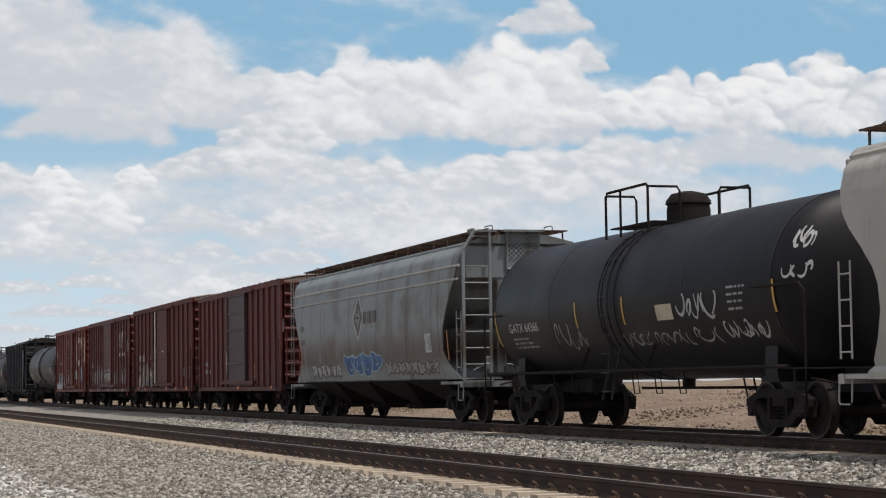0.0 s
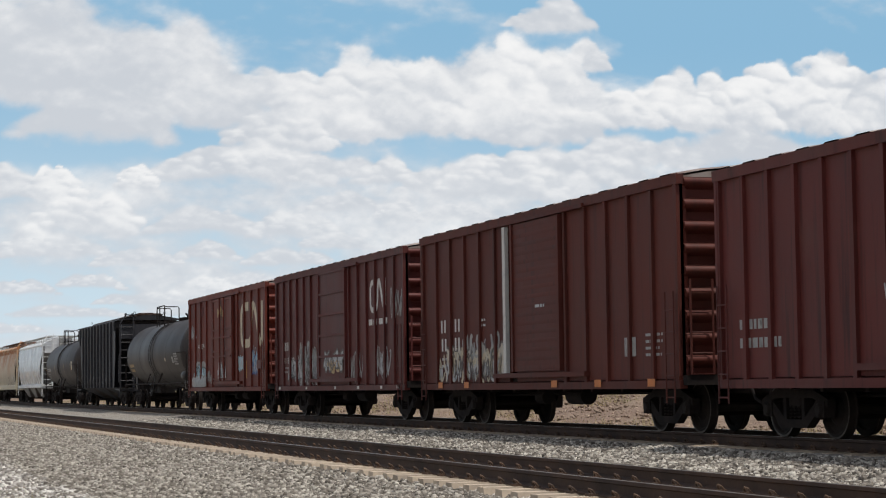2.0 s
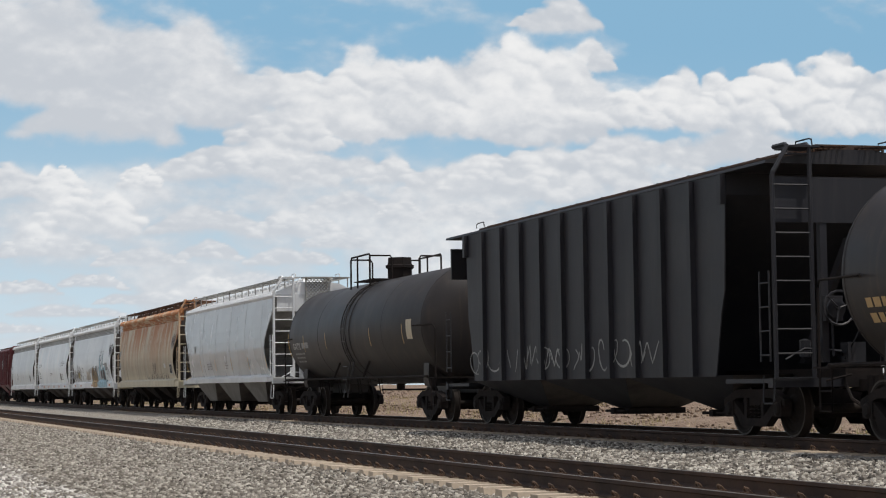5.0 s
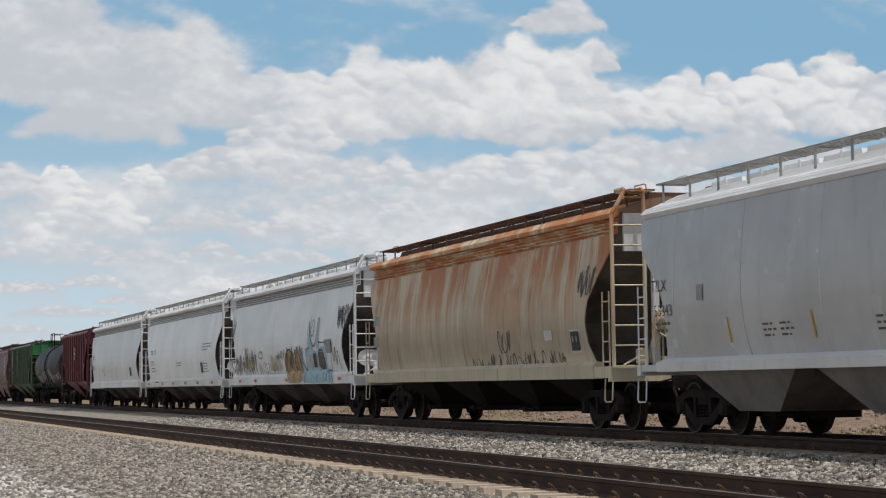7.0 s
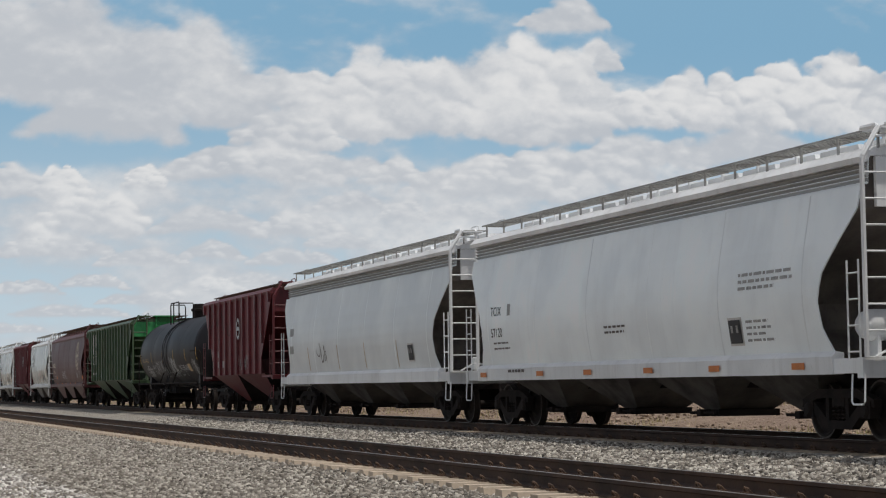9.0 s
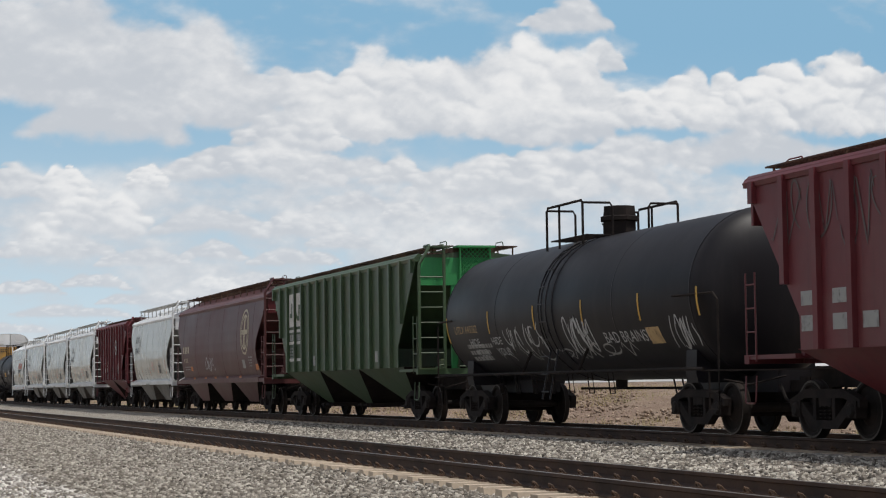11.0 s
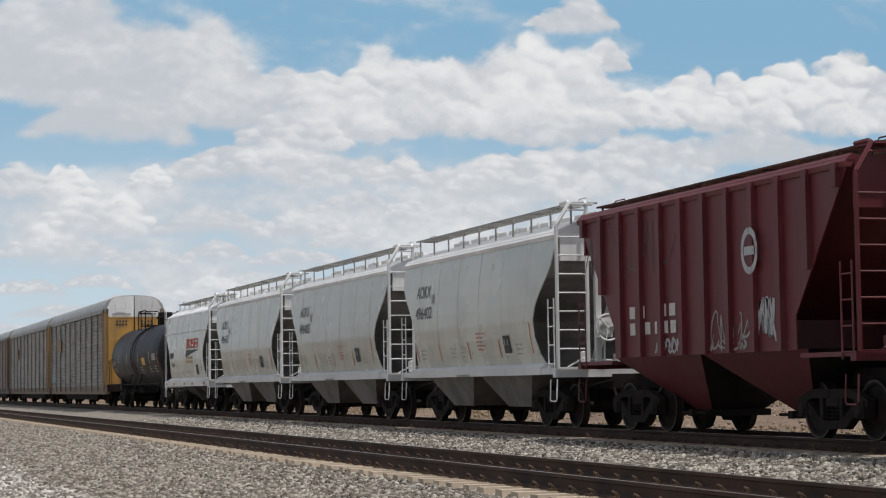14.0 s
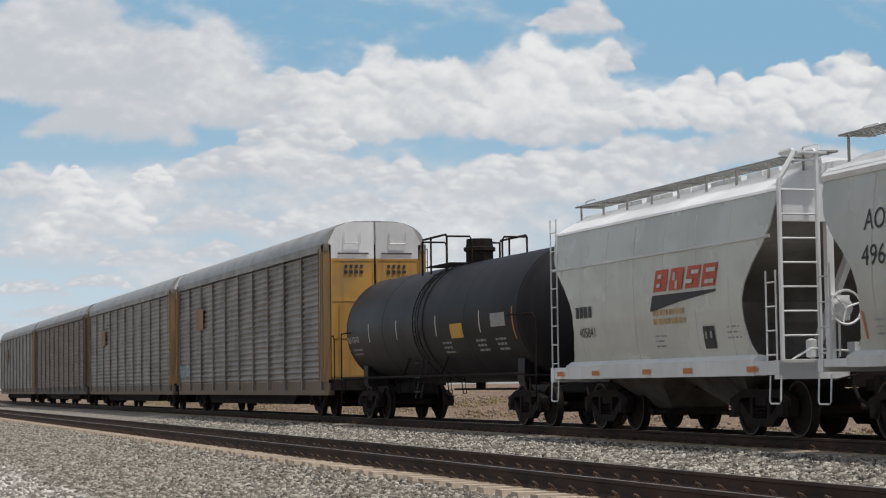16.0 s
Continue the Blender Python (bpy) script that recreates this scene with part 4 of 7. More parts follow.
def band_logo(car, x, z, kx, kz, thick, mat, width, label):
    """One endless band: open square, upstroke, slanting stroke, upstroke."""
    line = [(1.35, 1.22), (0.15, 1.22), (0.15, 0.0), (1.70, 0.0), (1.90, 1.22), (2.30, 1.22), (3.05, 0.0), (3.45, 0.0), (3.45, 1.32)]
    pts = rounded([(x + kx * a, z + kz * b) for a, b in line], 0.42 * kz)
    pts = [tuple(Vector(p) + (Vector(q) - Vector(p)) * t) for p, q in zip(pts, pts[1:]) for t in (0.0, 0.34, 0.67)] + [pts[-1]]
    return part("logo", ribbon_geo(Geo(), pts, thick, width, 0.008), mat, car, label)


def outline(car, mat, thick, over, *points):
    """A hand-drawn sprayed line through the given places on a car's side."""
    pts = rounded(list(points), 0.12)
    pts = [tuple(Vector(p) + (Vector(q) - Vector(p)) * t) for p, q in zip(pts, pts[1:]) for t in (0.0, 0.5)] + [pts[-1]]
    return part("graffiti", ribbon_geo(Geo(), pts, thick, over, 0.017, 0.3), mat, car, "sprayed outline stroke")


def bubbles(car, x0, x1, z0, z1, fill, line, width, count, seed, thick=0.025, label="sprayed graffiti letters, illegible"):
    """Fat, overlapping, unreadable letter shapes: a filled body with an outline and one or two inner strokes."""
    r = random.Random(seed)
    x0, x1 = x0 + NUDGE.get(car.name, 0.0), x1 + NUDGE.get(car.name, 0.0)
    body, edge = Geo(), Geo()
    step_x = (x1 - x0) / count
    for s in range(count):
        cx = x0 + step_x * (s + 0.5) + r.uniform(-0.1, 0.1) * step_x
        h = 0.5 * (z1 - z0) * r.uniform(0.78, 1.0)
        cz = 0.5 * (z0 + z1) + r.uniform(-1, 1) * (0.5 * (z1 - z0) - h)
        lean = r.uniform(-0.25, 0.35)
        ring_pts = []
        lobes, ph = r.choice((3, 4, 5)), r.uniform(0, 6.28)
        for k in range(25):
            a = 2 * math.pi * k / 24
            rad = 0.86 + 0.20 * math.sin(lobes * a + ph) + 0.07 * math.sin(9 * a + 2 * ph)
            sq = 1 / max(abs(math.cos(a)), abs(math.sin(a))) ** 0.55
            dz = h * rad * sq * math.sin(a) * 0.80
            dz = max(-h, min(h, dz))
            ring_pts.append((cx + 0.74 * step_x * rad * sq * math.cos(a) * 0.85 + lean * dz, cz + dz))
        lift = 0.005 + 0.0005 * (s % 5)
        rings = 4
        vs = [(cx, -width(cz) - lift, cz)]
        for q in range(1, rings + 1):
            for px, pz in ring_pts[:-1]:
                ax, az = cx + (px - cx) * q / rings, cz + (pz - cz) * q / rings
                vs.append((ax, -width(az) - lift, az))
        fs = [(0, 1 + k, 1 + (k + 1) % 24) for k in range(24)]
        fs += [(1 + 24 * q + k, 1 + 24 * (q + 1) + k, 1 + 24 * (q + 1) + (k + 1) % 24, 1 + 24 * q + (k + 1) % 24) for q in range(rings - 1) for k in range(24)]
        body.add(vs, fs)
        ribbon_geo(edge, ring_pts, thick, width, lift + 0.004)
        for _ in range(r.choice((1, 1, 2))):
            ox, oz = cx + r.uniform(-0.2, 0.2) * step_x, cz + r.uniform(-0.2, 0.2) * h
            a0, turn = r.uniform(0, 6.28), r.uniform(2.0, 5.0)
            ribbon_geo(edge, [(ox + 0.22 * step_x * math.cos(a0 + turn * t), oz + 0.42 * h * math.sin(a0 + turn * t)) for t in np.linspace(0, 1, 10)], thick * 0.9, width, lift + 0.0055, 0.5)
    f = tagged(part("graffiti", body, fill, car, label), kind="stuff")
    e = tagged(part("graffiti", edge, line, car, "outline strokes of the graffiti"), kind="stuff")
    return f, e


def sprayed(car, xs, lows, highs, mat, width, lift, label=""):
    """A sprayed field of colour between a lower and an upper outline, laid on the side and over its sill."""
    g = Geo()
    vs, n = [], 9
    cols = np.linspace(xs[0], xs[-1], 6 * len(xs))
    for x in cols:
        lo, hi = float(np.interp(x, xs, lows)), float(np.interp(x, xs, highs))
        for k in range(n):
            z = lo + (hi - lo) * k / (n - 1)
            w = max(width(z), 1.575) if z < 1.30 else (max(width(z), 1.575 - (z - 1.30) * 2) if z < 1.36 else width(z))
            vs.append((x, -w - lift, z))
    g.add(vs, [(a * n + b, (a + 1) * n + b, (a + 1) * n + b + 1, a * n + b + 1) for a in range(len(cols) - 1) for b in range(n - 1)])
    return part("graffiti", g, mat, car, label)


# ---------------------------------------------------------------- covered hoppers
ROUND = [(1.38, 1.28), (1.47, 1.55), (1.545, 1.9), (1.585, 2.25), (1.59, 2.6), (1.57, 3.0), (1.53, 3.4), (1.48, 3.75), (1.44, 3.98)]
BULGE = [(1.47, 1.28), (1.53, 1.6), (1.585, 2.0), (1.60, 2.3), (1.585, 2.6), (1.54, 2.95), (1.475, 3.3), (1.40, 3.74), (1.30, 3.76), (1.29, 4.16)]
SLOGAN = [(1.42, 1.28), (1.50, 1.6), (1.56, 2.1), (1.575, 2.6), (1.56, 3.18), (1.51, 3.6), (1.46, 3.90)]
TALL = [(1.44, 1.05), (1.54, 1.5), (1.60, 2.2), (1.61, 2.7), (1.59, 3.2), (1.54, 3.65), (1.46, 4.0), (1.30, 4.22)]
PLATE = [(1.53, 1.0), (1.535, 2.0), (1.535, 3.2), (1.535, 4.36)]
FLAT_HIGH = [(1.53, 1.38), (1.535, 2.0), (1.535, 3.0), (1.535, 4.12)]
FLAT = [(1.53, 1.08), (1.535, 2.0), (1.535, 3.0), (1.535, 4.12)]


def shell_geo(profile, hl, cut):
    """The body: rows of a side profile whose ends follow the slope sheets. cut: rows of (inset from the end, z), bottom up."""
    zs = sorted({p[1] for p in profile} | {c[1] for c in cut if profile[0][1] < c[1] < profile[-1][1]})
    g = Geo()
    vs = []
    for z in zs:
        w = side_at(profile, z)
        e = hl - float(np.interp(z, [c[1] for c in cut], [c[0] for c in cut]))
        vs += [(-e, -w, z), (e, -w, z), (e, w, z), (-e, w, z)]
    fs = []
    for k in range(len(zs) - 1):
        fs += [(4 * k + a, 4 * k + (a + 1) % 4, 4 * k + 4 + (a + 1) % 4, 4 * k + 4 + a) for a in range(4)]
    m = 4 * (len(zs) - 1)
    fs += [(3, 2, 1, 0), (m, m + 1, m + 2, m + 3)]
    return g.add(vs, fs)


def side_sheet_geo(profile, hl, cut, s):
    """One side's curved sheet, its ends cut along the slope of the hopper ends."""
    zs = sorted({p[1] for p in profile} | {c[1] for c in cut if profile[0][1] < c[1] < profile[-1][1]} | set(np.linspace(profile[0][1], profile[-1][1], 22)))
    vs = []
    for z in zs:
        w = side_at(profile, z)
        e = hl - float(np.interp(z, [c[1] for c in cut], [c[0] for c in cut]))
        vs += [(-e, s * w, z), (e, s * w, z), (e, s * (w - 0.025), z), (-e, s * (w - 0.025), z)]
    fs = []
    for k in range(len(zs) - 1):
        fs += [(4 * k + a, 4 * k + (a + 1) % 4, 4 * k + 4 + (a + 1) % 4, 4 * k + 4 + a) for a in range(4)]
    m = 4 * (len(zs) - 1)
    fs += [(3, 2, 1, 0), (m, m + 1, m + 2, m + 3)]
    return Geo().add(vs, fs)


def bay_geo(w, depth_top, top, low, out=0.30, flare=0.52):
    """A discharge bay that narrows to an outlet gate: its two side sheets, and the slopes between them."""
    a = [(-w / 2, -depth_top, top), (w / 2, -depth_top, top), (w / 2, depth_top, top), (-w / 2, depth_top, top)]
    b = [(-out, -flare, low), (out, -flare, low), (out, flare, low), (-out, flare, low)]
    slopes = Geo().add([Vector(p) * 0.995 + Vector((0, 0, 0.005)) for p in a + b], [(1, 5, 6, 2), (3, 7, 4, 0), (7, 6, 5, 4)])
    return Geo().add(a + b, [(0, 1, 2, 3), (0, 4, 5, 1), (2, 6, 7, 3)]), slopes


def gate_geo(out, low):
    g = Geo()
    g.box((-out - 0.12, -0.60, low - 0.12), (out + 0.12, 0.60, low))
    g.rod((-out - 0.2, -0.72, low - 0.06), (out + 0.2, -0.72, low - 0.06), 0.03, 6)
    g.box((-0.08, -0.80, low - 0.12), (0.08, -0.60, low))
    return g


def walkway_geo(length_, width, z, n_long=4, step=0.33):
    """Grated running board: long bearers and cross slats with gaps."""
    g = Geo()
    for k in range(n_long):
        y = -width / 2 + width * k / (n_long - 1)
        g.box((-length_ / 2, y - 0.014, z - 0.03), (length_ / 2, y + 0.014, z))
    n = int(length_ / step)
    for k in range(n + 1):
        x = -length_ / 2 + length_ * k / n
        g.box((x - 0.02, -width / 2, z - 0.025), (x + 0.02, width / 2, z - 0.003))
    return g


def hopper(i, name, label, profile, body, trim, bays, walk_mat, roof_mat=None, cut=None, bay_mat=None, eave=None, roof_top=4.34, walk_z=4.62, walk_y=1.0,
           chord=True, seams=6, reservoir=False, ribs=0, end_mat=None, sill=True, fluted=False, ladder_mat=None, low=0.42, end_gap=0.78, rib_mat=None, beads=(), sill_h=0.28, bead_mat=None, flare=0.52, screen=False, tall=False):
    L = length(i)
    hl = L / 2 - end_gap
    car = car_root(name, label, "hopper car", i)
    roof_mat, bay_mat, end_mat, ladder_mat = roof_mat or trim, bay_mat or body, end_mat or trim, ladder_mat or trim
    top, bottom = profile[-1][1], profile[0][1]
    cut = cut or ([(0.75, 1.2), (1.10, 1.7), (1.15, 2.1), (1.0, 2.5), (0.10, 3.4), (0.0, 4.5)] if fluted else [(0.75, 1.2), (1.0, 1.5), (1.15, 1.9), (1.15, 2.25), (1.02, 2.5), (0.72, 2.8), (0.35, 3.1), (0.12, 3.35), (0.0, 3.7), (0.0, 4.5)])
    width = lambda z: side_at(profile, z)
    deep = [(c * (2.1 if z < 3.0 else 1.0), z) for c, z in cut]
    # core is darker than the sides, to put shade into the end recesses
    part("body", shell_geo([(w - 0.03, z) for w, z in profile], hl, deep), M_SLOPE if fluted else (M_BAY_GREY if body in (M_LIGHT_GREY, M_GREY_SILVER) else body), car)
    for s in (-1, 1):
        part("side_sheet", side_sheet_geo(profile, hl, cut, s), body, car)
    eave = eave or profile[-1][0]
    # roof, with a raised trough along the middle
    g = Geo()
    pr = [(-eave - 0.02, top), (-eave, top + 0.05), (-0.75, roof_top - 0.06), (-0.35, roof_top), (0.35, roof_top), (0.75, roof_top - 0.06), (eave, top + 0.05), (eave + 0.02, top)]
    part("roof", g.prism(pr, -hl - 0.03, hl + 0.03, "x"), roof_mat, car)
    for s in (-1, 1):
        if chord:
            w = profile[-1][0] + (0.11 if fluted else 0.0)
            part("top_chord", Geo().prism([(s * (w - 0.05), top - 0.10), (s * (w + 0.035), top - 0.10), (s * (w + 0.055), top - 0.02), (s * (w - 0.06), top + 0.10), (s * (w - 0.18), top + 0.06)], -hl - 0.02, hl + 0.02, "x"), trim, car)
        if sill:
            w = profile[0][0]
            part("side_sill", Geo().prism([(s * (w - 0.10), bottom - sill_h), (s * 1.56, bottom - sill_h), (s * 1.57, bottom - 0.02), (s * (w + 0.02), bottom + 0.06), (s * (w - 0.10), bottom + 0.04)], -hl + 0.75, hl - 0.75, "x"), trim, car)
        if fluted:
            # on white cars the flutes' grey holds the shade of the overhanging chord
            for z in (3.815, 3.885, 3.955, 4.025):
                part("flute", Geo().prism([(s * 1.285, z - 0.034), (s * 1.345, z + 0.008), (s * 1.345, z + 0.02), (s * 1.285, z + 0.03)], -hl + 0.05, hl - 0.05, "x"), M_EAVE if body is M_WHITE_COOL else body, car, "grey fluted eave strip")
        for z in beads:
            w = width(z)
            part("bead", Geo().prism([(s * (w - 0.02), z - 0.03), (s * (w + 0.03), z - 0.02), (s * (w + 0.03), z + 0.015), (s * (w - 0.02), z + 0.03)], -hl + 0.1, hl - 0.1, "x"), bead_mat or trim, car, "pale stiffening bead")
        # running boards and their brackets
        wg = part("running_board", walkway_geo(2 * hl + 0.3, 0.5, walk_z, 6, 0.15), walk_mat, car)
        wg.matrix_basis = pose(0, s * (walk_y - 0.15), 0)
        nb = int(2 * hl / 1.15)
        ro = float(np.interp(walk_y + 0.1, [0.35, 0.75, eave], [roof_top, roof_top - 0.06, top + 0.05]))
        g = Geo().box((-0.02, s * (walk_y + 0.06), ro - 0.03), (0.02, s * (walk_y + 0.09), walk_z)).box((-0.02, s * (walk_y - 0.38), walk_z - 0.05), (0.02, s * (walk_y + 0.09), walk_z - 0.028))
        bracket = g.mesh("walkway_bracket", walk_mat)
        for k in range(nb + 1):
            b = part("walkway_bracket", bracket, None, car)
            b.matrix_basis = pose(-hl + 0.1 + (2 * hl - 0.2) * k / nb, 0, 0)
    # hatch covers in the trough
    nh = max(3, int(2 * hl / 1.5))
    g = Geo().prism([(-0.66, roof_top - 0.01), (-0.62, roof_top + 0.12), (0.62, roof_top + 0.12), (0.66, roof_top - 0.01)], -0.33, 0.33, "y").box((-0.03, -0.36, roof_top), (0.03, 0.36, roof_top + 0.16))
    cover = g.mesh("hatch", roof_mat)
    for k in range(nh):
        h = part("hatch", cover, None, car, "hinged hatch cover")
        h.matrix_basis = pose(-hl + 0.5 + (2 * hl - 1.0) * (k + 0.5) / nh, 0, 0)
    if walk_mat is M_WALK_DARK:
        part("hatch_trough", Geo().prism([(-0.62, roof_top - 0.03), (-0.56, roof_top + 0.10), (0.56, roof_top + 0.10), (0.62, roof_top - 0.03)], -hl + 0.15, hl - 0.15, "x"), walk_mat, car, "dark coaming along the hatches")
    # weld seams and ribs
    if seams and not ribs:
        for s in (-1, 1):
            for k in range(seams):
                x = -hl + 1.6 + (2 * hl - 3.2) * k / max(1, seams - 1)
                g = Geo()
                zs = np.linspace(bottom + 0.02, min(top - 0.12, 3.72 if fluted else 9), 12)
                vs = []
                for z in zs:
                    w = width(z)
                    vs += [(x - 0.022, s * w, z), (x - 0.010, s * (w + 0.007), z), (x + 0.010, s * (w + 0.007), z), (x + 0.022, s * w, z)]
                g.add(vs, [(4 * a + b, 4 * a + b + 1, 4 * a + b + 5, 4 * a + b + 4) for a in range(11) for b in range(3)])
                part("weld_seam", g, body, car)
    if ribs:
        for s in (-1, 1):
            for k in range(ribs):
                x = -hl + 0.30 + (2 * hl - 0.60) * k / (ribs - 1)
                zb = bottom
                inset = hl - abs(x)
                for z in np.linspace(top, bottom, 60):
                    if float(np.interp(z, [c[1] for c in cut], [c[0] for c in cut])) > inset - 0.05:
                        zb = z
                        break
                if top - zb > 0.3:
                    part("rib", Geo().prism([(x - 0.075, zb), (x + 0.075, zb), (x + 0.075, top - 0.02), (x - 0.075, top - 0.02)], s * 1.53, s * 1.625, "y") if s > 0 else
                         Geo().prism([(x - 0.075, zb), (x + 0.075, zb), (x + 0.075, top - 0.02), (x - 0.075, top - 0.02)], -1.625, -1.53, "y"), rib_mat or body, car)
    # bays and gates
    bw = (2 * hl - 3.0) / bays
    for k in range(bays):
        x = -(2 * hl - 3.0) / 2 + bw * (k + 0.5)
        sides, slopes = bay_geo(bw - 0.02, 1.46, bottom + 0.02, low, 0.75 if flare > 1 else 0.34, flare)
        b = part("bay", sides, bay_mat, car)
        # slopes get a darker material than the sides: grime plus painted shade
        part("slope_sheet", slopes, M_SLOPE if bay_mat not in (M_UNDER, M_MAROON, M_BROWN_RED, M_GREEN) else M_UNDER, b, "grimy slope sheet with shade in its colour")
        b.matrix_basis = pose(x, 0, 0)
        o = part("outlet_gate", gate_geo(0.30, low), M_UNDER, b)
    # ends: platform, posts, ladders, grab irons, centre sill
    part("centre_sill", Geo().box((-L / 2 + 0.55, -0.33, 0.80), (L / 2 - 0.55, 0.33, 1.10)), M_UNDER, car)
    for s in (-1, 1):
        e = s * hl
        g = Geo()
        g.box((e - s * 1.6, -1.545, bottom - sill_h + 0.01), (e - s * 0.03, -1.42, bottom - 0.05))
        g.box((e - s * 1.6, 1.42, bottom - sill_h + 0.01), (e - s * 0.03, 1.545, bottom - 0.05))
        g.box((e - s * 0.02, -1.56, bottom - sill_h - 0.06), (e + s * 0.15, 1.56, bottom - 0.045))
        g.box((e - s * 0.55, -1.41, bottom - 0.11), (e - s * 0.03, -0.5, bottom - 0.07))
        g.box((e - s * 0.55, 0.5, bottom - 0.11), (e - s * 0.03, 1.41, bottom - 0.07))
        part("end_platform", g, trim, car)
        g = Geo()
        for y in (-0.55, 0.55):
            g.prism([(e - s * 0.10, 1.2), (e + s * 0.02, 1.2), (e + s * 0.02, 3.5), (e - s * 0.10, 3.5)], y - 0.06, y + 0.06, "y")
        g.prism([(e - s * 1.9, 1.2), (e - s * 1.7, 1.2), (e - s * 0.05, 3.2), (e - s * 0.25, 3.2)], -0.05, 0.05, "y")
        part("end_post", g, end_mat, car)
        g = Geo()
        g.box((e - s * 0.04, -width(3.8) + 0.10, 3.42), (e + s * 0.035, width(3.8) - 0.10, min(top, 4.15)))
        part("end_sheet", g, end_mat, car)
        for q in (-1, 1):
            h = Geo()
            if s == -q:
                # the ladder stands at one corner of each side; its stiles lean in to the running board
                la = ladder(car, bottom - 0.04, walk_z - 0.50, 0.66, ladder_mat, stile=0.035)
                la.matrix_basis = pose(e + s * 0.20, q * 1.19, 0)
                h.tube([(e + s * 0.20, q * 1.52, walk_z - 0.56), (e + s * 0.20, q * 1.50, walk_z - 0.46), (e + s * 0.17, q * 1.22, walk_z - 0.03), (e + s * 0.05, q * 1.20, walk_z), (e - s * 0.35, q * 1.20, walk_z)], 0.042, 6)
                h.tube([(e + s * 0.20, q * 0.86, walk_z - 0.56), (e + s * 0.20, q * 0.86, walk_z - 0.05), (e + s * 0.10, q * 0.86, walk_z), (e - s * 0.35, q * 0.86, walk_z)], 0.042, 6)
                h.rod((e + s * 0.20, q * 1.30, walk_z - 0.17), (e + s * 0.20, q * 0.86, walk_z - 0.17), 0.018, 5)
                h.box((e - s * 0.30, q * 0.70, walk_z - 0.06), (e + s * 0.26, q * 1.22, walk_z - 0.03))
            h.tube([(e + s * 0.10, q * 0.75, walk_z), (e + s * 0.08, q * 0.75, walk_z + 0.09), (e - s * 0.02, q * 0.75, walk_z + 0.11), (e - s * 0.45, q * 0.75, walk_z + 0.11), (e - s * 0.5, q * 0.75, walk_z)], 0.014, 5)
            part("handrail", h, ladder_mat, car)
            gr = part("grab_iron", grab_geo(1.22, 4.25 if tall and s == q else 2.65, 0.34), ladder_mat, car)
            gr.matrix_basis = pose(e - s * 0.10, q * 1.55, 0)
            st = Geo()
            st.tube([(e - s * 0.22, q * 1.53, 1.0), (e - s * 0.22, q * 1.55, 0.60), (e - s * 0.18, q * 1.55, 0.56), (e + s * 0.12, q * 1.55, 0.56), (e + s * 0.16, q * 1.55, 0.60), (e + s * 0.16, q * 1.53, 1.0)], 0.015, 5)
            part("sill_step", st, ladder_mat, car)
    g = Geo()
    ring_pts = [(hl + 0.30, -0.45 + 0.27 * math.cos(a), 2.05 + 0.27 * math.sin(a)) for a in np.linspace(0, 2 * math.pi, 19)]
    g.tube(ring_pts, 0.022, 5)
    for a in (0.3, 2.4, 4.5):
        g.rod((hl + 0.28, -0.45, 2.05), (hl + 0.30, -0.45 + 0.27 * math.cos(a), 2.05 + 0.27 * math.sin(a)), 0.014, 4)
    g.rod((hl + 0.02, -0.45, 2.05), (hl + 0.30, -0.45, 2.05), 0.03, 6)
    g.box((hl + 0.0, -0.60, 1.85), (hl + 0.14, -0.30, 2.25))
    part("brake_wheel", g, trim, car, "hand brake wheel on the end")
    # hand brake housing, retainer pipes and bell crank behind the wheel
    g = Geo()
    g.lathe([(0.0, 0.10), (0.05, 0.16), (0.10, 0.16), (0.12, 0.05)], (hl + 0.12, -0.45, 2.05), "x", 14)
    g.tube([(hl + 0.06, -0.45, 1.90), (hl + 0.06, -0.45, 1.30), (hl - 0.25, -0.42, 1.12)], 0.022, 6)
    g.tube([(hl + 0.04, 0.25, 3.3), (hl + 0.06, 0.22, 2.2), (hl + 0.02, 0.05, 1.7), (hl - 0.2, -0.1, 1.25)], 0.018, 5)
    g.tube([(hl - 0.1, -1.2, 1.25), (hl - 0.05, -0.9, 1.42), (hl - 0.15, -0.2, 1.38), (hl - 0.6, 0.1, 1.2)], 0.02, 5)
    g.lathe([(-0.16, 0.02), (-0.13, 0.09), (0.13, 0.09), (0.16, 0.02)], (hl - 0.22, -0.80, 1.42), "z", 10)
    g.box((hl - 0.35, -0.1, 1.10), (hl - 0.10, 0.22, 1.52))
    part("brake_rigging", g, ladder_mat, car, "hand brake housing, valves and pipes on the end")
    if screen:
        # diamond mesh panel that hangs from the end crossover board
        g = Geo()
        y0, y1, z0, z1 = -0.40, 0.40, walk_z - 0.92, walk_z - 0.04
        xs = hl + 0.10
        for a, b in (((y0, z0), (y1, z0)), ((y1, z0), (y1, z1)), ((y1, z1), (y0, z1)), ((y0, z1), (y0, z0))):
            g.rod((xs, *a), (xs, *b), 0.028, 5)
        g.box((xs - 0.01, y0, z0), (xs + 0.01, y1, z0 + 0.14))
        g.box((hl - 0.2, y0 - 0.1, walk_z - 0.05), (hl + 0.22, y1 + 0.1, walk_z))
        panel = part("end_screen", g, walk_mat if walk_mat is M_WALK else end_mat, car, "frame of the mesh panel under the crossover board")
        g = Geo()
        for k in np.arange(-0.88, 0.80, 0.115):
            for d in (1, -1):
                lo, hi = max(0.0, -k), min(z1 - z0, y1 - y0 - k)
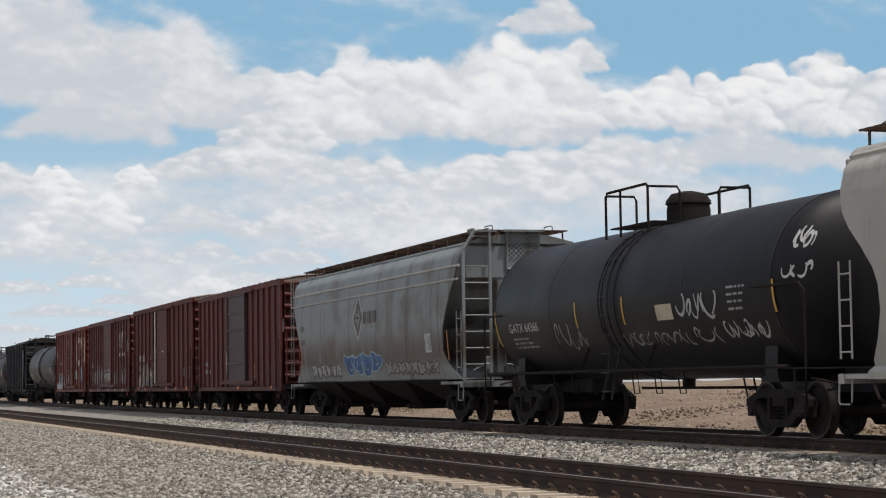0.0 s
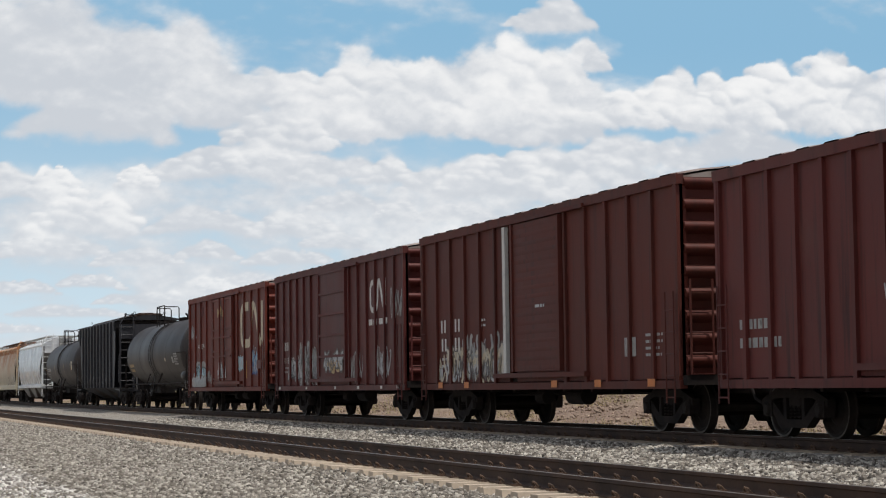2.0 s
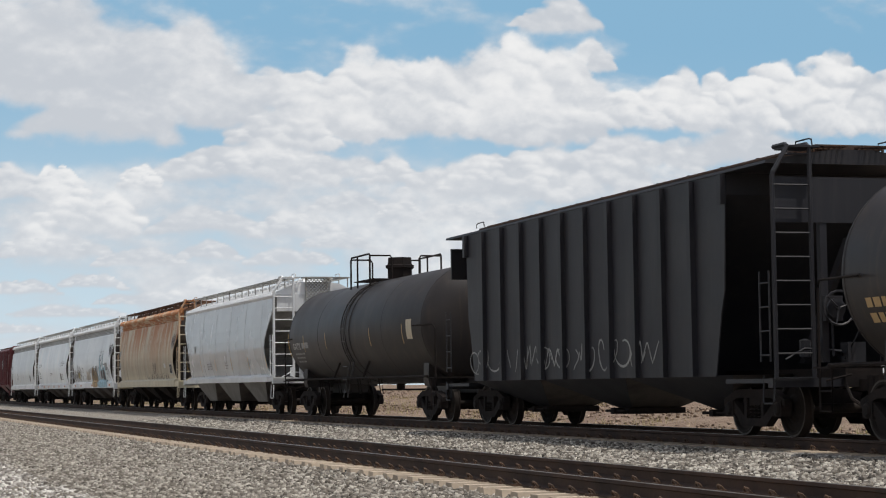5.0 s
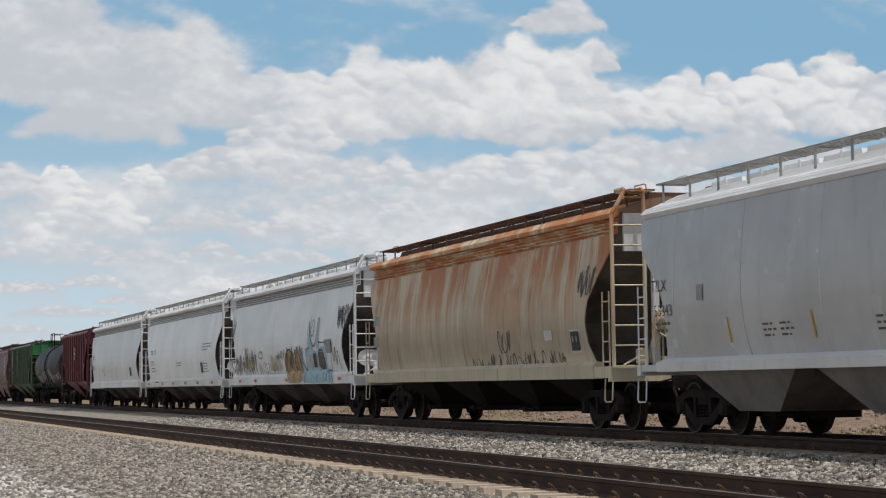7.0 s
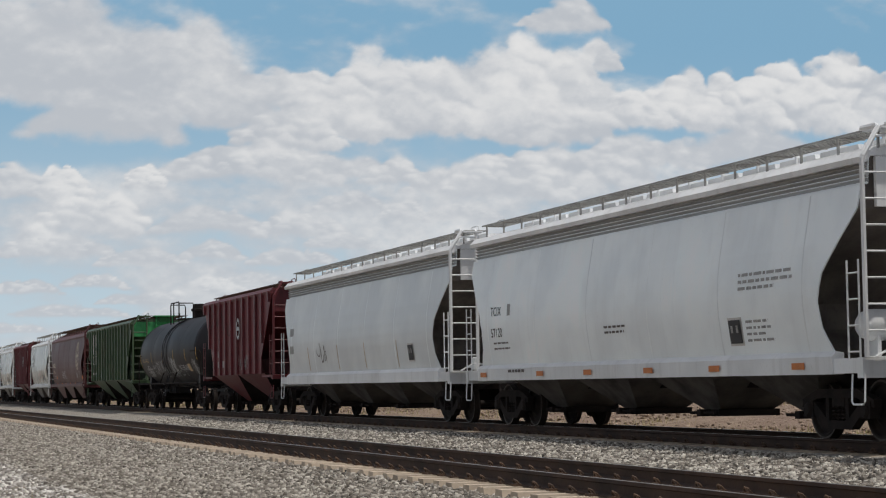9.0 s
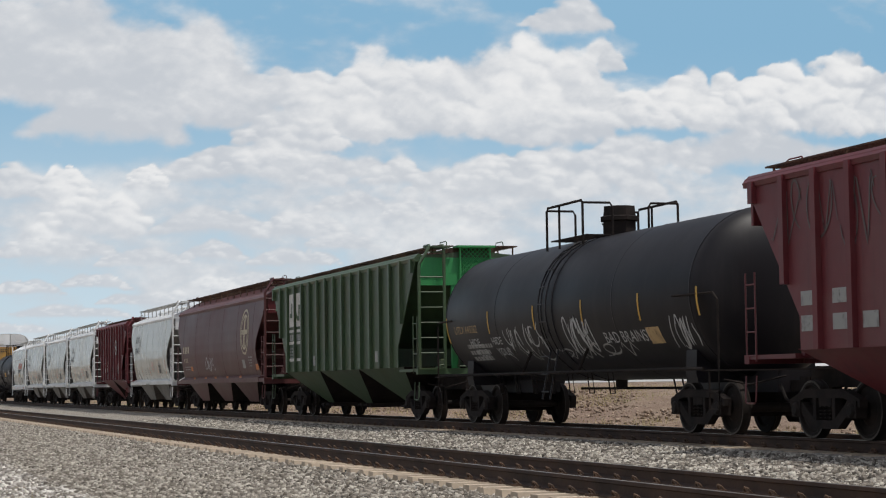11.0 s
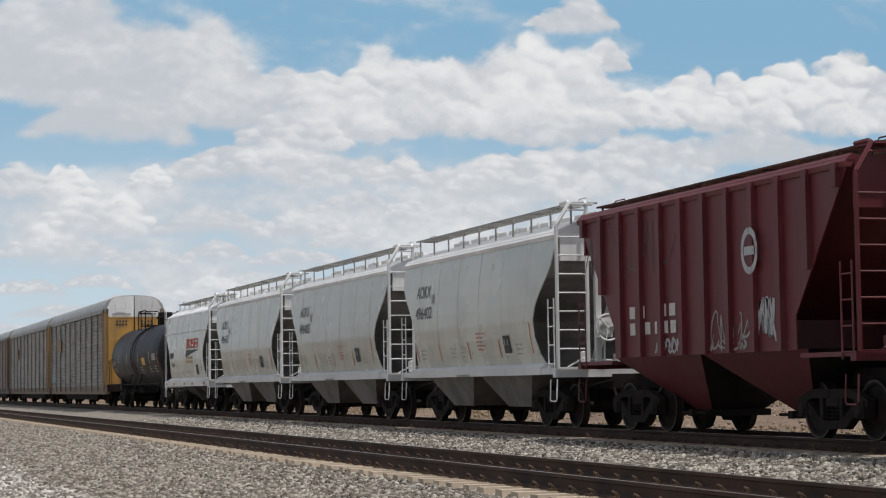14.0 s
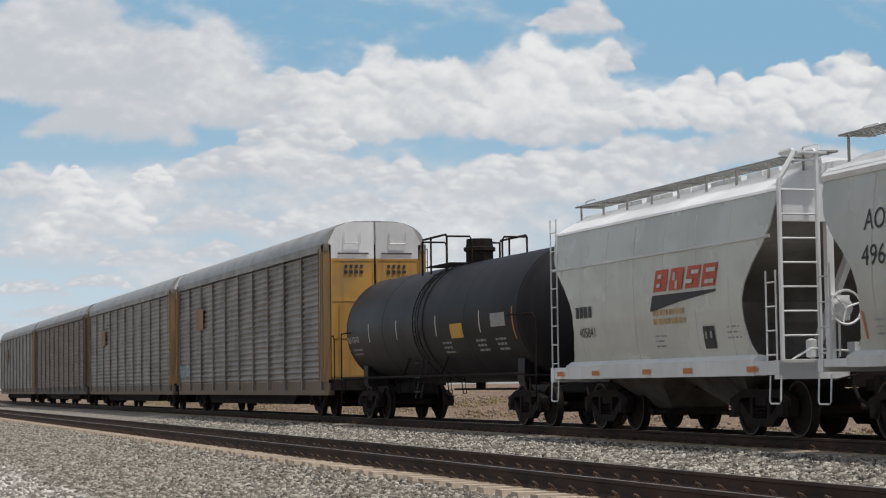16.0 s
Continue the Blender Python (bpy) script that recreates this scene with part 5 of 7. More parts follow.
                if hi - lo > 0.05:
                    ya, yb = (y0 + k + lo, y0 + k + hi) if d > 0 else (y1 - k - lo, y1 - k - hi)
                    g.rod((xs, ya, z0 + lo), (xs, yb, z0 + hi), 0.011, 4)
        tagged(part("mesh", g, walk_mat if walk_mat is M_WALK else end_mat, panel, "diamond wire mesh"), kind="stuff")
    if reservoir:
        g = Geo()
        g.lathe([(-1.22, 0.02), (-1.19, 0.12), (-1.13, 0.19), (-1.02, 0.235), (-0.45, 0.235), (-0.36, 0.19), (-0.30, 0.12), (-0.28, 0.02)], (hl - 0.62, 0, 1.72), "y", 24)
        for y in (-0.95, -0.55):
            g.box((hl - 0.80, y - 0.03, 1.20), (hl - 0.44, y + 0.03, 1.56))
        part("air_reservoir", g, trim, car, "white air reservoir on the end platform")
    running_gear(car, L)
    return car, width, L


# ---------------------------------------------------------------- boxcars
def boxcar_end_geo(hl, s, top, z0=1.02):
    """Corrugated end: a wave of horizontal ribs."""
    n, pts = 9, []
    per = (top - z0) / n
    for k in range(n):
        z = z0 + k * per
        pts += [(0.0, z), (0.0, z + 0.36 * per), (0.06, z + 0.46 * per), (0.15, z + 0.56 * per), (0.17, z + 0.70 * per), (0.15, z + 0.84 * per), (0.06, z + 0.94 * per)]
    pts.append((0.0, top))
    out = [(hl + d - 0.08, z) for d, z in pts]
    poly = out + [(hl - 0.14, top), (hl - 0.14, z0)]
    return Geo().prism([(s * x, z) for x, z in poly], -1.44, 1.44, "y")


def boxcar(i, label, body, door_x, door_w, posts, top=4.40, door="panel", door_mat=None, end_mat=None, roof_mat=None, gap=False, sill_deep=0.12):
    L = length(i)
    hl = L / 2 - 0.78
    car = car_root("boxcar", label, "boxcar", i)
    door_mat, end_mat = door_mat or body, end_mat or body
    z0 = 0.92
    wall = 1.50
    dx0, dx1 = door_x - door_w / 2, door_x + door_w / 2
    # side sheets, split at the doorway when the door stands ajar
    for s in (-1, 1):
        spans = [(-hl, hl)]
        if gap and s < 0:
            spans = [(-hl, dx0 - 0.50), (dx0 - 0.02, hl)]
        for a, b in spans:
            part("side_sheet", Geo().box((a, s * (wall - 0.06), z0 + 0.05), (b, s * wall, top)), body, car)
        for k in range(posts):
            x = -hl + 0.10 + (2 * hl - 0.20) * k / (posts - 1)
            if s < 0 and dx0 - (0.85 if gap else 0.10) < x < dx1 + 0.10:
                continue
            part("side_post",
                 Geo().box((x - 0.055, s * (wall - 0.005), z0 + 0.01), (x + 0.055, s * (wall + 0.062), top - 0.14)), body, car)
        part("side_sill", Geo().prism([(s * (wall - 0.08), z0 - sill_deep), (s * (wall + 0.066), z0 - sill_deep), (s * (wall + 0.066), z0 + 0.02), (s * (wall - 0.08), z0 + 0.05)], -hl, hl, "x"), body, car)
        part("top_plate", Geo().prism([(s * (wall - 0.06), top - 0.16), (s * (wall + 0.075), top - 0.16), (s * (wall + 0.085), top + 0.02), (s * (wall - 0.06), top + 0.02)], -hl - 0.05, hl + 0.05, "x"), body, car)
        for e in (-1, 1):
            part("corner_post", Geo().prism([(s * (wall - 0.12), z0 + 0.1), (s * (wall + 0.07), z0 + 0.1), (s * (wall + 0.07), top), (s * (wall - 0.12), top)], e * hl - 0.09 * (e > 0), e * hl + 0.09 * (e < 0), "x"), body, car)
    # near door
    y = -wall - 0.035
    zt, zb = top - 0.20, z0 + 0.26
    d = part("door", Geo().box((dx0, y - 0.05, zb), (dx1, y + 0.03, zt)), door_mat, car, "sliding door")
    bits = []
    if door == "panel":
        for k in range(6):
            z = zb + (zt - zb) * k / 5
            bits.append(Geo().box((dx0, y - 0.085, z - 0.035), (dx1, y - 0.045, z + 0.035)))
    elif door == "fine":
        for k in range(17):
            z = zb + 0.08 + (zt - zb - 0.16) * k / 16
            bits.append(Geo().prism([(y - 0.045, z - 0.07), (y - 0.058, z), (y - 0.045, z + 0.07)], dx0 + 0.05, dx1 - 0.05, "x"))
    else:
        for k in range(4):
            z = zb + (zt - zb) * (0.02, 0.36, 0.62, 0.98)[k]
            bits.append(Geo().box((dx0, y - 0.085, z - 0.035), (dx1, y - 0.045, z + 0.035)))
        for x in (door_x - 0.35, door_x + 0.45):
            bits.append(Geo().rod((x, y - 0.10, zb), (x, y - 0.10, zt), 0.03, 6))
        for z in (zb + 0.9, zb + 1.6):
            bits.append(Geo().box((dx0 + 0.2, y - 0.12, z - 0.03), (dx1 - 0.1, y - 0.07, z + 0.03)))
    for x in (dx0, dx1):
        bits.append(Geo().box((x - 0.05, y - 0.09, zb), (x + 0.05, y + 0.0, zt)))
    for g in bits:
        part("door_stiffener", g, door_mat, d)
    g = Geo()
    g.box((dx0 - 1.3 * (door != "plug"), y - 0.085, zb - 0.13), (dx1 + 1.4, y + 0.03, zb - 0.03))
    part("door_track", g, body, car)
    g = Geo()
    g.box((dx0 - 0.2, y - 0.095, zt + 0.02), (dx1 + 1.4, y + 0.03, zt + 0.10))
    part("door_track", g, body, car)
    if gap:
        part("door_post", Geo().box((dx0 - 0.68, y - 0.05, zb - 0.02), (dx0 - 0.50, y + 0.04, zt)), K_WHITE, car, "chipped white door post")
    # floor, inside walls, roof, ends
    part("floor", Geo().box((-hl, -wall + 0.07, z0), (hl, wall - 0.07, z0 + 0.12)), M_UNDER, car)
    g = Geo()
    n = 16
    rows = [(-wall - 0.07, top), (-1.0, top + 0.10), (0.0, top + 0.20), (1.0, top + 0.10), (wall + 0.07, top)]
    xs, vs = [], []
    for k in range(n):
        a, b = -hl - 0.04 + (2 * hl + 0.08) * k / n, -hl - 0.04 + (2 * hl + 0.08) * (k + 1) / n
        xs += [(a, 0.0), (a + (b - a) * 0.12, 0.0), (a + (b - a) * 0.3, 0.045), (a + (b - a) * 0.7, 0.045), (a + (b - a) * 0.9, 0.0)]
    xs.append((hl + 0.04, 0.0))
    for x, h in xs:
        vs += [(x, yy, zz + h) for yy, zz in rows]
    m = len(rows)
    g.add(vs, [(a * m + b, a * m + b + 1, (a + 1) * m + b + 1, (a + 1) * m + b) for a in range(len(xs) - 1) for b in range(m - 1)])
    g.add([(x, yy, zz - 0.04) for x in (-hl - 0.04, hl + 0.04) for yy, zz in rows], [tuple(range(m)), tuple(range(m, 2 * m))])
    part("roof", g, roof_mat or M_ROOF_BROWN, car, "low ribbed metal roof", 20)
    for s in (-1, 1):
        part("end", boxcar_end_geo(hl, s, top), end_mat, car, "corrugated end", 50)
        g = Geo()
        g.box((s * hl, -1.5, 0.86), (s * (hl + 0.16), 1.5, 1.03))
        g.box((s * (hl + 0.10), -0.6, 1.06), (s * (hl + 0.34), 0.6, 1.09))
        part("end_sill", g, M_UNDER, car)
        for q in (-1, 1):
            la = ladder(car, 1.05, 2.7, 0.42, body, 0.36, 0.016, 0.02)
            la.matrix_basis = pose(s * (hl + 0.17), q * 1.20, 0)
            gr = part("grab_iron", grab_geo(0.55, 2.5, 0.36), body, car)
            gr.matrix_basis = pose(s * (hl - 0.30), q * (wall + 0.11), 0)
    g = Geo()
    g.box((-L / 2 + 0.6, -0.33, 0.70), (L / 2 - 0.6, 0.33, 0.98))
    for x in np.linspace(-hl + 3.2, hl - 3.2, 7):
        g.box((x - 0.05, -1.35, 0.74), (x + 0.05, 1.35, 0.93))
    g.lathe([(-0.45, 0.18), (0.45, 0.18)], (1.2, -0.85, 0.66), "x", 14)
    g.lathe([(-0.25, 0.14), (0.25, 0.14)], (-1.4, -0.7, 0.62), "x", 14)
    g.rod((-hl + 2, -0.55, 0.66), (hl - 2, -0.55, 0.72), 0.025, 6)
    part("underframe", g, M_UNDER, car)
    running_gear(car, L, 2.5)
    return car, (lambda z: wall), L


# ---------------------------------------------------------------- tank cars
def tank_car(i, label, mat, r=1.50, zc=2.47, dome="round", rail=True, cap_mat=None, platform=-0.15):
    L = length(i)
    car = car_root("tank_car", label, "tank car", i)
    e = L / 2 - 1.0
    head = 0.62
    prof = [(-e, 0.001)] + [(-e + head * (1 - math.cos(a)), r * math.sin(a)) for a in np.linspace(0.12, math.pi / 2, 9)]
    prof += [(-d, rr) for d, rr in reversed(prof)]
    part("tank", Geo().lathe(prof, (0, 0, zc), "x", 56), mat, car, "", 40)
    width = lambda z: math.sqrt(max(0.02, r * r - (z - zc) ** 2))
    for s in (-1, 1):
        part("head_seam", Geo().lathe([(s * (e - head) - 0.025, r), (s * (e - head) - 0.012, r + 0.008), (s * (e - head) + 0.012, r + 0.008), (s * (e - head) + 0.025, r)], (0, 0, zc), "x", 56), mat, car)
    for x in (-e * 0.45, e * 0.45):
        part("girth_seam", Geo().lathe([(x - 0.03, r), (x - 0.012, r + 0.006), (x + 0.012, r + 0.006), (x + 0.03, r)], (0, 0, zc), "x", 56), mat, car)
    # middle band with a ladder on both sides
    for s in (-1, 1):
        part("band", Geo().lathe([(platform + s * 0.33 - 0.05, r), (platform + s * 0.33 - 0.045, r + 0.016), (platform + s * 0.33 + 0.045, r + 0.016), (platform + s * 0.33 + 0.05, r)], (0, 0, zc), "x", 56), mat, car)
        g = Geo()
        for x in (platform - 0.22, platform + 0.22):
            g.tube([(x, s * 1.52, 0.60)] + [(x, s * (width(z) + 0.09), z) for z in np.linspace(1.6, zc + r * 0.93, 12)], 0.02, 5)
        for z in np.arange(0.75, zc + r * 0.9, 0.36):
            yy = s * ((width(z) + 0.09) if z > 1.6 else 1.53)
            g.rod((platform - 0.22, yy, z), (platform + 0.22, yy, z), 0.015, 5)
        part("ladder", g, mat, car)
    # top platform, rails and manway
    zt = zc + r
    g = walkway_geo(2.1, 0.5, zt - 0.03)
    w = part("platform", g, M_UNDER, car)
    w.matrix_basis = pose(platform, -0.70, 0)
    w = part("platform", walkway_geo(2.1, 0.5, zt - 0.03), M_UNDER, car)
    w.matrix_basis = pose(platform, 0.70, 0)
    x0, x1, zr = platform - 1.05, platform + 1.05, zt + 0.66
    for s in (-1, 1):
        g = Geo()
        g.tube([(x0, s * 1.05, zt - 0.25), (x0, s * 1.05, zr - 0.06), (x0 + 0.08, s * 1.05, zr), (x1 - 0.08, s * 1.05, zr), (x1, s * 1.05, zr - 0.06), (x1, s * 1.05, zt - 0.25)], 0.028, 6)
        g.rod((platform - 0.3, s * 1.05, zt - 0.25), (platform - 0.3, s * 1.05, zr), 0.026, 6)
        for x in (x0, x1):
            g.tube([(x, s * 1.05, zr - 0.05), (x, s * 0.45, zr - 0.05), (x, s * 0.40, zr - 0.13), (x, s * 0.40, zt - 0.05)], 0.026, 6)
        part("guard_rail", g, M_UNDER, car)
    g = Geo()
    if dome == "round":
        g.lathe([(-0.15, 0.42), (0.25, 0.42), (0.33, 0.40), (0.36, 0.44), (0.42, 0.43), (0.55, 0.33), (0.60, 0.12), (0.60, 0.001)], (platform + 0.55, 0, zt - 0.03), "z", 20)
        g.rod((platform + 0.1, 0.2, zt), (platform + 0.1, 0.2, zt + 0.28), 0.05, 8)
    elif dome == "box":
        g.lathe([(-0.15, 0.36), (0.30, 0.36), (0.32, 0.42), (0.40, 0.42), (0.42, 0.36), (0.62, 0.34), (0.64, 0.001)], (platform + 0.45, 0, zt - 0.03), "z", 8)
        g.lathe([(0, 0.08), (0.3, 0.08), (0.34, 0.12), (0.38, 0.001)], (platform - 0.5, 0.1, zt - 0.03), "z", 10)
    else:
        g.lathe([(-0.15, 0.30), (0.12, 0.30), (0.16, 0.34), (0.2, 0.001)], (platform + 0.5, 0, zt - 0.03), "z", 16)
        g.tube([(platform + 0.9, 0, zt), (platform + 1.0, 0, zt + 0.22), (platform + 1.15, -0.1, zt + 0.28)], 0.05, 6)
        g.rod((platform - 0.4, 0.1, zt), (platform - 0.4, 0.1, zt + 0.2), 0.07, 8)
    part("manway", g, cap_mat or M_UNDER, car, "capped manway on the tank's top")
    # stub sills, saddles, side rails, end platforms
    for s in (-1, 1):
        g = Geo()
        g.box((s * (e - 3.4), -0.33, 0.72), (s * (e + 0.35), 0.33, 1.12))
        xx = s * (L / 2 - 2.35)
        g.prism([(-1.12, 0.90), (1.12, 0.90), (1.16, 1.05), (1.14, 1.48), (0.75, 1.15), (0, 0.95), (-0.75, 1.15), (-1.14, 1.48), (-1.16, 1.05)], xx - 0.22, xx + 0.22, "x")
        part("saddle", g, mat, car)
        g = walkway_geo(0.75, 2.9, 1.12, 6, 0.2)
        w = part("end_platform", g, M_UNDER, car)
        w.matrix_basis = pose(s * (e + 0.10), 0, 0)
        for q in (-1, 1):
            h = Geo()
            xe = s * (e + 0.35)
            h.tube([(xe, q * 1.42, 1.12), (xe, q * 1.42, 2.30), (xe - s * 0.12, q * 1.45, 2.42), (s * (e - 1.2), q * (r + 0.06), 2.42)], 0.022, 6)
            h.tube([(xe, q * 1.42, 1.12), (xe, q * 1.42, 0.45), (xe - s * 0.38, q * 1.42, 0.45), (xe - s * 0.38, q * 1.42, 1.12)], 0.02, 5)
            h.rod((xe, q * 1.42, 0.75), (xe - s * 0.38, q * 1.42, 0.75), 0.016, 5)
            part("end_handrail", h, M_UNDER, car)
    for q in (-1, 1):
        part("side_rail", Geo().rod((-e + 0.1, q * 1.50, 1.14), (e - 0.1, q * 1.50, 1.14), 0.035, 6), M_UNDER, car)
    g = Geo()
    for x in np.linspace(-e * 0.42, e * 0.42, 7):
        g.tube([(x, -1.50, 1.12), (x, -1.45, 0.72), (x + 0.25, -1.45, 0.72), (x + 0.25, -1.5, 1.12)], 0.014, 4)
    g.lathe([(-0.16, 0.01), (-0.12, 0.12), (0.2, 0.14), (0.25, 0.01)], (0.25, 0, 0.95), "z", 12)
    g.rod((-e * 0.4, 0.4, 0.80), (e * 0.4, 0.4, 0.80), 0.03, 6)
    for x in (-1.8, 1.5):
        g.tube([(x, -1.46, 1.10), (x + 0.2, -1.30, 1.6)], 0.03, 6)
    part("piping", g, M_UNDER, car)
    running_gear(car, L)
    return car, width, L


# ---------------------------------------------------------------- autoracks
def autorack(i, label, zinc, post_mat, door_mat, top_mat, roof_mat):
    L = length(i)
    car = car_root("autorack", label, "autorack car", i)
    hl = L / 2 - 0.75
    wall, z0, eave = 1.50, 1.12, 5.12
    # deck frame
    for s in (-1, 1):
        part("side_sill", Geo().prism([(s * 1.28, 0.66), (s * 1.50, 0.66), (s * 1.50, 1.08), (s * 1.28, 1.08)], -hl, hl, "x"), M_TAN if post_mat is not M_RACK_BLACK else M_RACK_BLACK, car)
    part("deck", Geo().box((-hl, -1.46, 1.02), (hl, 1.46, 1.13)), M_UNDER, car)
    well = Geo().prism([(-hl + 5.0, 0.70), (-hl + 5.8, 0.36), (hl - 5.8, 0.36), (hl - 5.0, 0.70)], -1.22, 1.22, "y")
    part("underframe", well, M_UNDER, car, "deep dark underframe between the trucks")
    # corrugated side screens between posts
    posts = 11
    span = (2 * hl - 1.0) / (posts - 1)
    for s in (-1, 1):
        for k in range(posts):
            x = -hl + 0.5 + span * k
            part("post", Geo().box((x - 0.035, s * (wall - 0.02), z0 - 0.3), (x + 0.035, s * (wall + 0.085), eave - 0.05)), zinc, car)
        for k in range(posts - 1):
            x0, x1 = -hl + 0.5 + span * k + 0.045, -hl + 0.5 + span * (k + 1) - 0.045
            pts = []
            n = 21
            for a in range(n):
                h = (eave - z0 - 0.18) / n
                z = z0 - 0.04 + h * a
                pts += [(wall, z), (wall, z + 0.25 * h), (wall + 0.045, z + 0.5 * h), (wall + 0.045, z + 0.68 * h), (wall, z + 0.95 * h)]
            pts.append((wall, eave - 0.22))
            poly = [(s * p, q) for p, q in pts] + [(s * (wall - 0.04), eave - 0.22), (s * (wall - 0.04), z0 - 0.04)]
            part("screen", Geo().prism(poly, x0, x1, "x"), zinc, car)
        part("top_rail", Geo().prism([(s * (wall - 0.08), eave - 0.20), (s * (wall + 0.09), eave - 0.20), (s * (wall + 0.09), eave + 0.02), (s * (wall - 0.08), eave + 0.02)], -hl, hl, "x"), zinc, car)
        for e in (-1, 1):
            part("corner_post", Geo().box((e * (hl - 0.02), s * (wall - 0.15), 1.05), (e * (hl - 0.30), s * (wall + 0.09), eave)), post_mat, car)
            la = part("ladder", grab_geo(1.1, eave - 0.1, 0.34), post_mat, car)
            la.matrix_basis = pose(e * (hl - 0.22), s * (wall + 0.15), 0)
    # curved roof
    arc = [(1.56 * math.cos(a), eave + 0.72 * math.sin(a)) for a in np.linspace(0, math.pi, 15)]
    arc = [(math.copysign(min(1.56, abs(y) ** 0.62 * 1.56 ** 0.38), y), z) for y, z in arc]
    part("roof", Geo().prism(arc, -hl + 0.05, hl - 0.05, "x"), roof_mat, car, "curved grey sheet roof", 40)
    for s in (-1, 1):
        e = s * (hl - 0.02)
        for q in (-1, 1):
            lo = Geo().box((e, q * 0.03, 1.13), (e - s * 0.06, q * 1.38, 4.70))
            d = part("end_door", lo, door_mat, car, "folding end door")
            part("upper_panel", Geo().prism([(q * 0.03, 4.706), (q * 1.38, 4.706), (q * 1.42, 5.2), (q * 1.2, 5.62), (q * 0.85, 5.78), (q * 0.03, 5.80)], e - s * 0.06 if s > 0 else e, e if s > 0 else e + 0.06, "x"), top_mat, car, "dirty white upper panel")
            g = Geo()
            for z in (1.22, 2.35, 3.45, 4.66):
                g.box((e + s * 0.0, q * 0.06, z - 0.018), (e + s * 0.016, q * 1.34, z + 0.018))
            for y in (0.06, 1.34):
                g.box((e, q * y - 0.02, 1.2), (e + s * 0.018, q * y + 0.02, 4.66))
            for y in (0.30, 1.10):
                g.rod((e + s * 0.04, q * y, 1.2), (e + s * 0.04, q * y, 3.4), 0.016, 5)
            part("door_rib", g, door_mat, d)
            g = Geo()
            g.tube([(e + s * 0.05, q * 0.45, 5.5), (e + s * 0.07, q * 0.45, 5.15), (e + s * 0.07, q * 0.95, 5.15), (e + s * 0.05, q * 0.95, 5.5)], 0.02, 5)
            part("grab_iron", g, top_mat, car)
        g = Geo()
        g.box((e - s * 0.3, -1.4, 0.80), (e + s * 0.25, 1.4, 1.05))
        g.tube([(e + s * 0.3, -1.35, 1.05), (e + s * 0.3, -1.35, 2.3), (e + s * 0.2, -1.35, 2.4), (e, -1.35, 2.4)], 0.02, 5)
        part("end_sill", g, M_UNDER, car)
    part("centre_sill", Geo().box((-L / 2 + 0.6, -0.35, 0.66), (L / 2 - 0.6, 0.35, 1.02)), M_UNDER, car)
    running_gear(car, L, 3.6)
    return car, (lambda z: wall + 0.05), L



# ---------------------------------------------------------------- the train, from its front to its rear
TRAIN = {}
DIAG = [(1.75, 1.0), (1.75, 1.9), (0.05, 4.0), (0.0, 4.6)]
TRAIN[0] = hopper(0, "covered_hopper", "tan grey covered hopper car with ribbed roof walkway", TALL, M_TAN_GREY, M_TAN_GREY, 3, M_WALK_DARK, sill_h=0.13)
TRAIN[1] = tank_car(1, "black tank car with graffiti and a railed top platform", M_TANK_BLACK, dome="round")
TRAIN[2] = hopper(2, "covered_hopper", "dirty blue-grey covered hopper car with blue graffiti", TALL, M_GREY_DIRTY, M_GREY_DIRTY, 4, M_WALK_DARK, sill=False, chord=False, beads=(3.40, 3.72), bay_mat=M_UNDER, screen=True, tall=True, walk_z=4.54, roof_top=4.46, bead_mat=M_TAN_GREY, sill_h=0.13, cut=[(0.25, 1.05), (1.05, 1.45), (1.35, 1.75), (1.25, 2.3), (0.35, 3.5), (0.0, 4.5)])
TRAIN[3] = boxcar(3, "red-brown boxcar with faded plum sliding door", M_BOX_RED, 0.22, 3.1, 17, door_mat=M_DOOR_PLUM)
TRAIN[4] = boxcar(4, "red-brown boxcar with door ajar beside white post", M_BOX_DARK, 0.575, 2.85, 15, top=4.53, door="fine", gap=True)
TRAIN[5] = boxcar(5, "red-brown boxcar with white logo and grey graffiti", M_BOX_RED, 0.1, 3.1, 17, top=4.46)
TRAIN[6] = boxcar(6, "red-brown plug-door boxcar with large cream logo", M_BOX_BROWN, -0.06, 3.6, 13, top=4.44, door="plug")
TRAIN[7] = tank_car(7, "dirty dark grey tank car with low valve platform", M_TANK_BROWN, dome="low")
TRAIN[8] = hopper(8, "covered_hopper", "black ribbed covered hopper car", PLATE, M_HOPPER_BLACK, M_HOPPER_BLACK, 3, M_WALK_DARK, cut=[(2.0, 1.0), (1.75, 2.0), (1.6, 2.4), (1.5, 4.0), (1.5, 4.6)], ribs=14, sill=False, walk_z=4.66, walk_y=0.55, roof_top=4.60, chord=False, sill_h=0.13)
TRAIN[9] = tank_car(9, "dull brown-black tank car with railed top platform", M_TANK_BROWN, dome="box")
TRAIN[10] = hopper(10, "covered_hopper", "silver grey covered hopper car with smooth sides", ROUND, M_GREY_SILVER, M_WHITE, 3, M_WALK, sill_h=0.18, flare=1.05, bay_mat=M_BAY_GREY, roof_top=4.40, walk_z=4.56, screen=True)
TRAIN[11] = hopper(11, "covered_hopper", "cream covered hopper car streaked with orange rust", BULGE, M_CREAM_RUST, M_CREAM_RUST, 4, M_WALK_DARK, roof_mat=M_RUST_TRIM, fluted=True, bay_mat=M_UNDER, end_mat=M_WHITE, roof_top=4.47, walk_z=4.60)
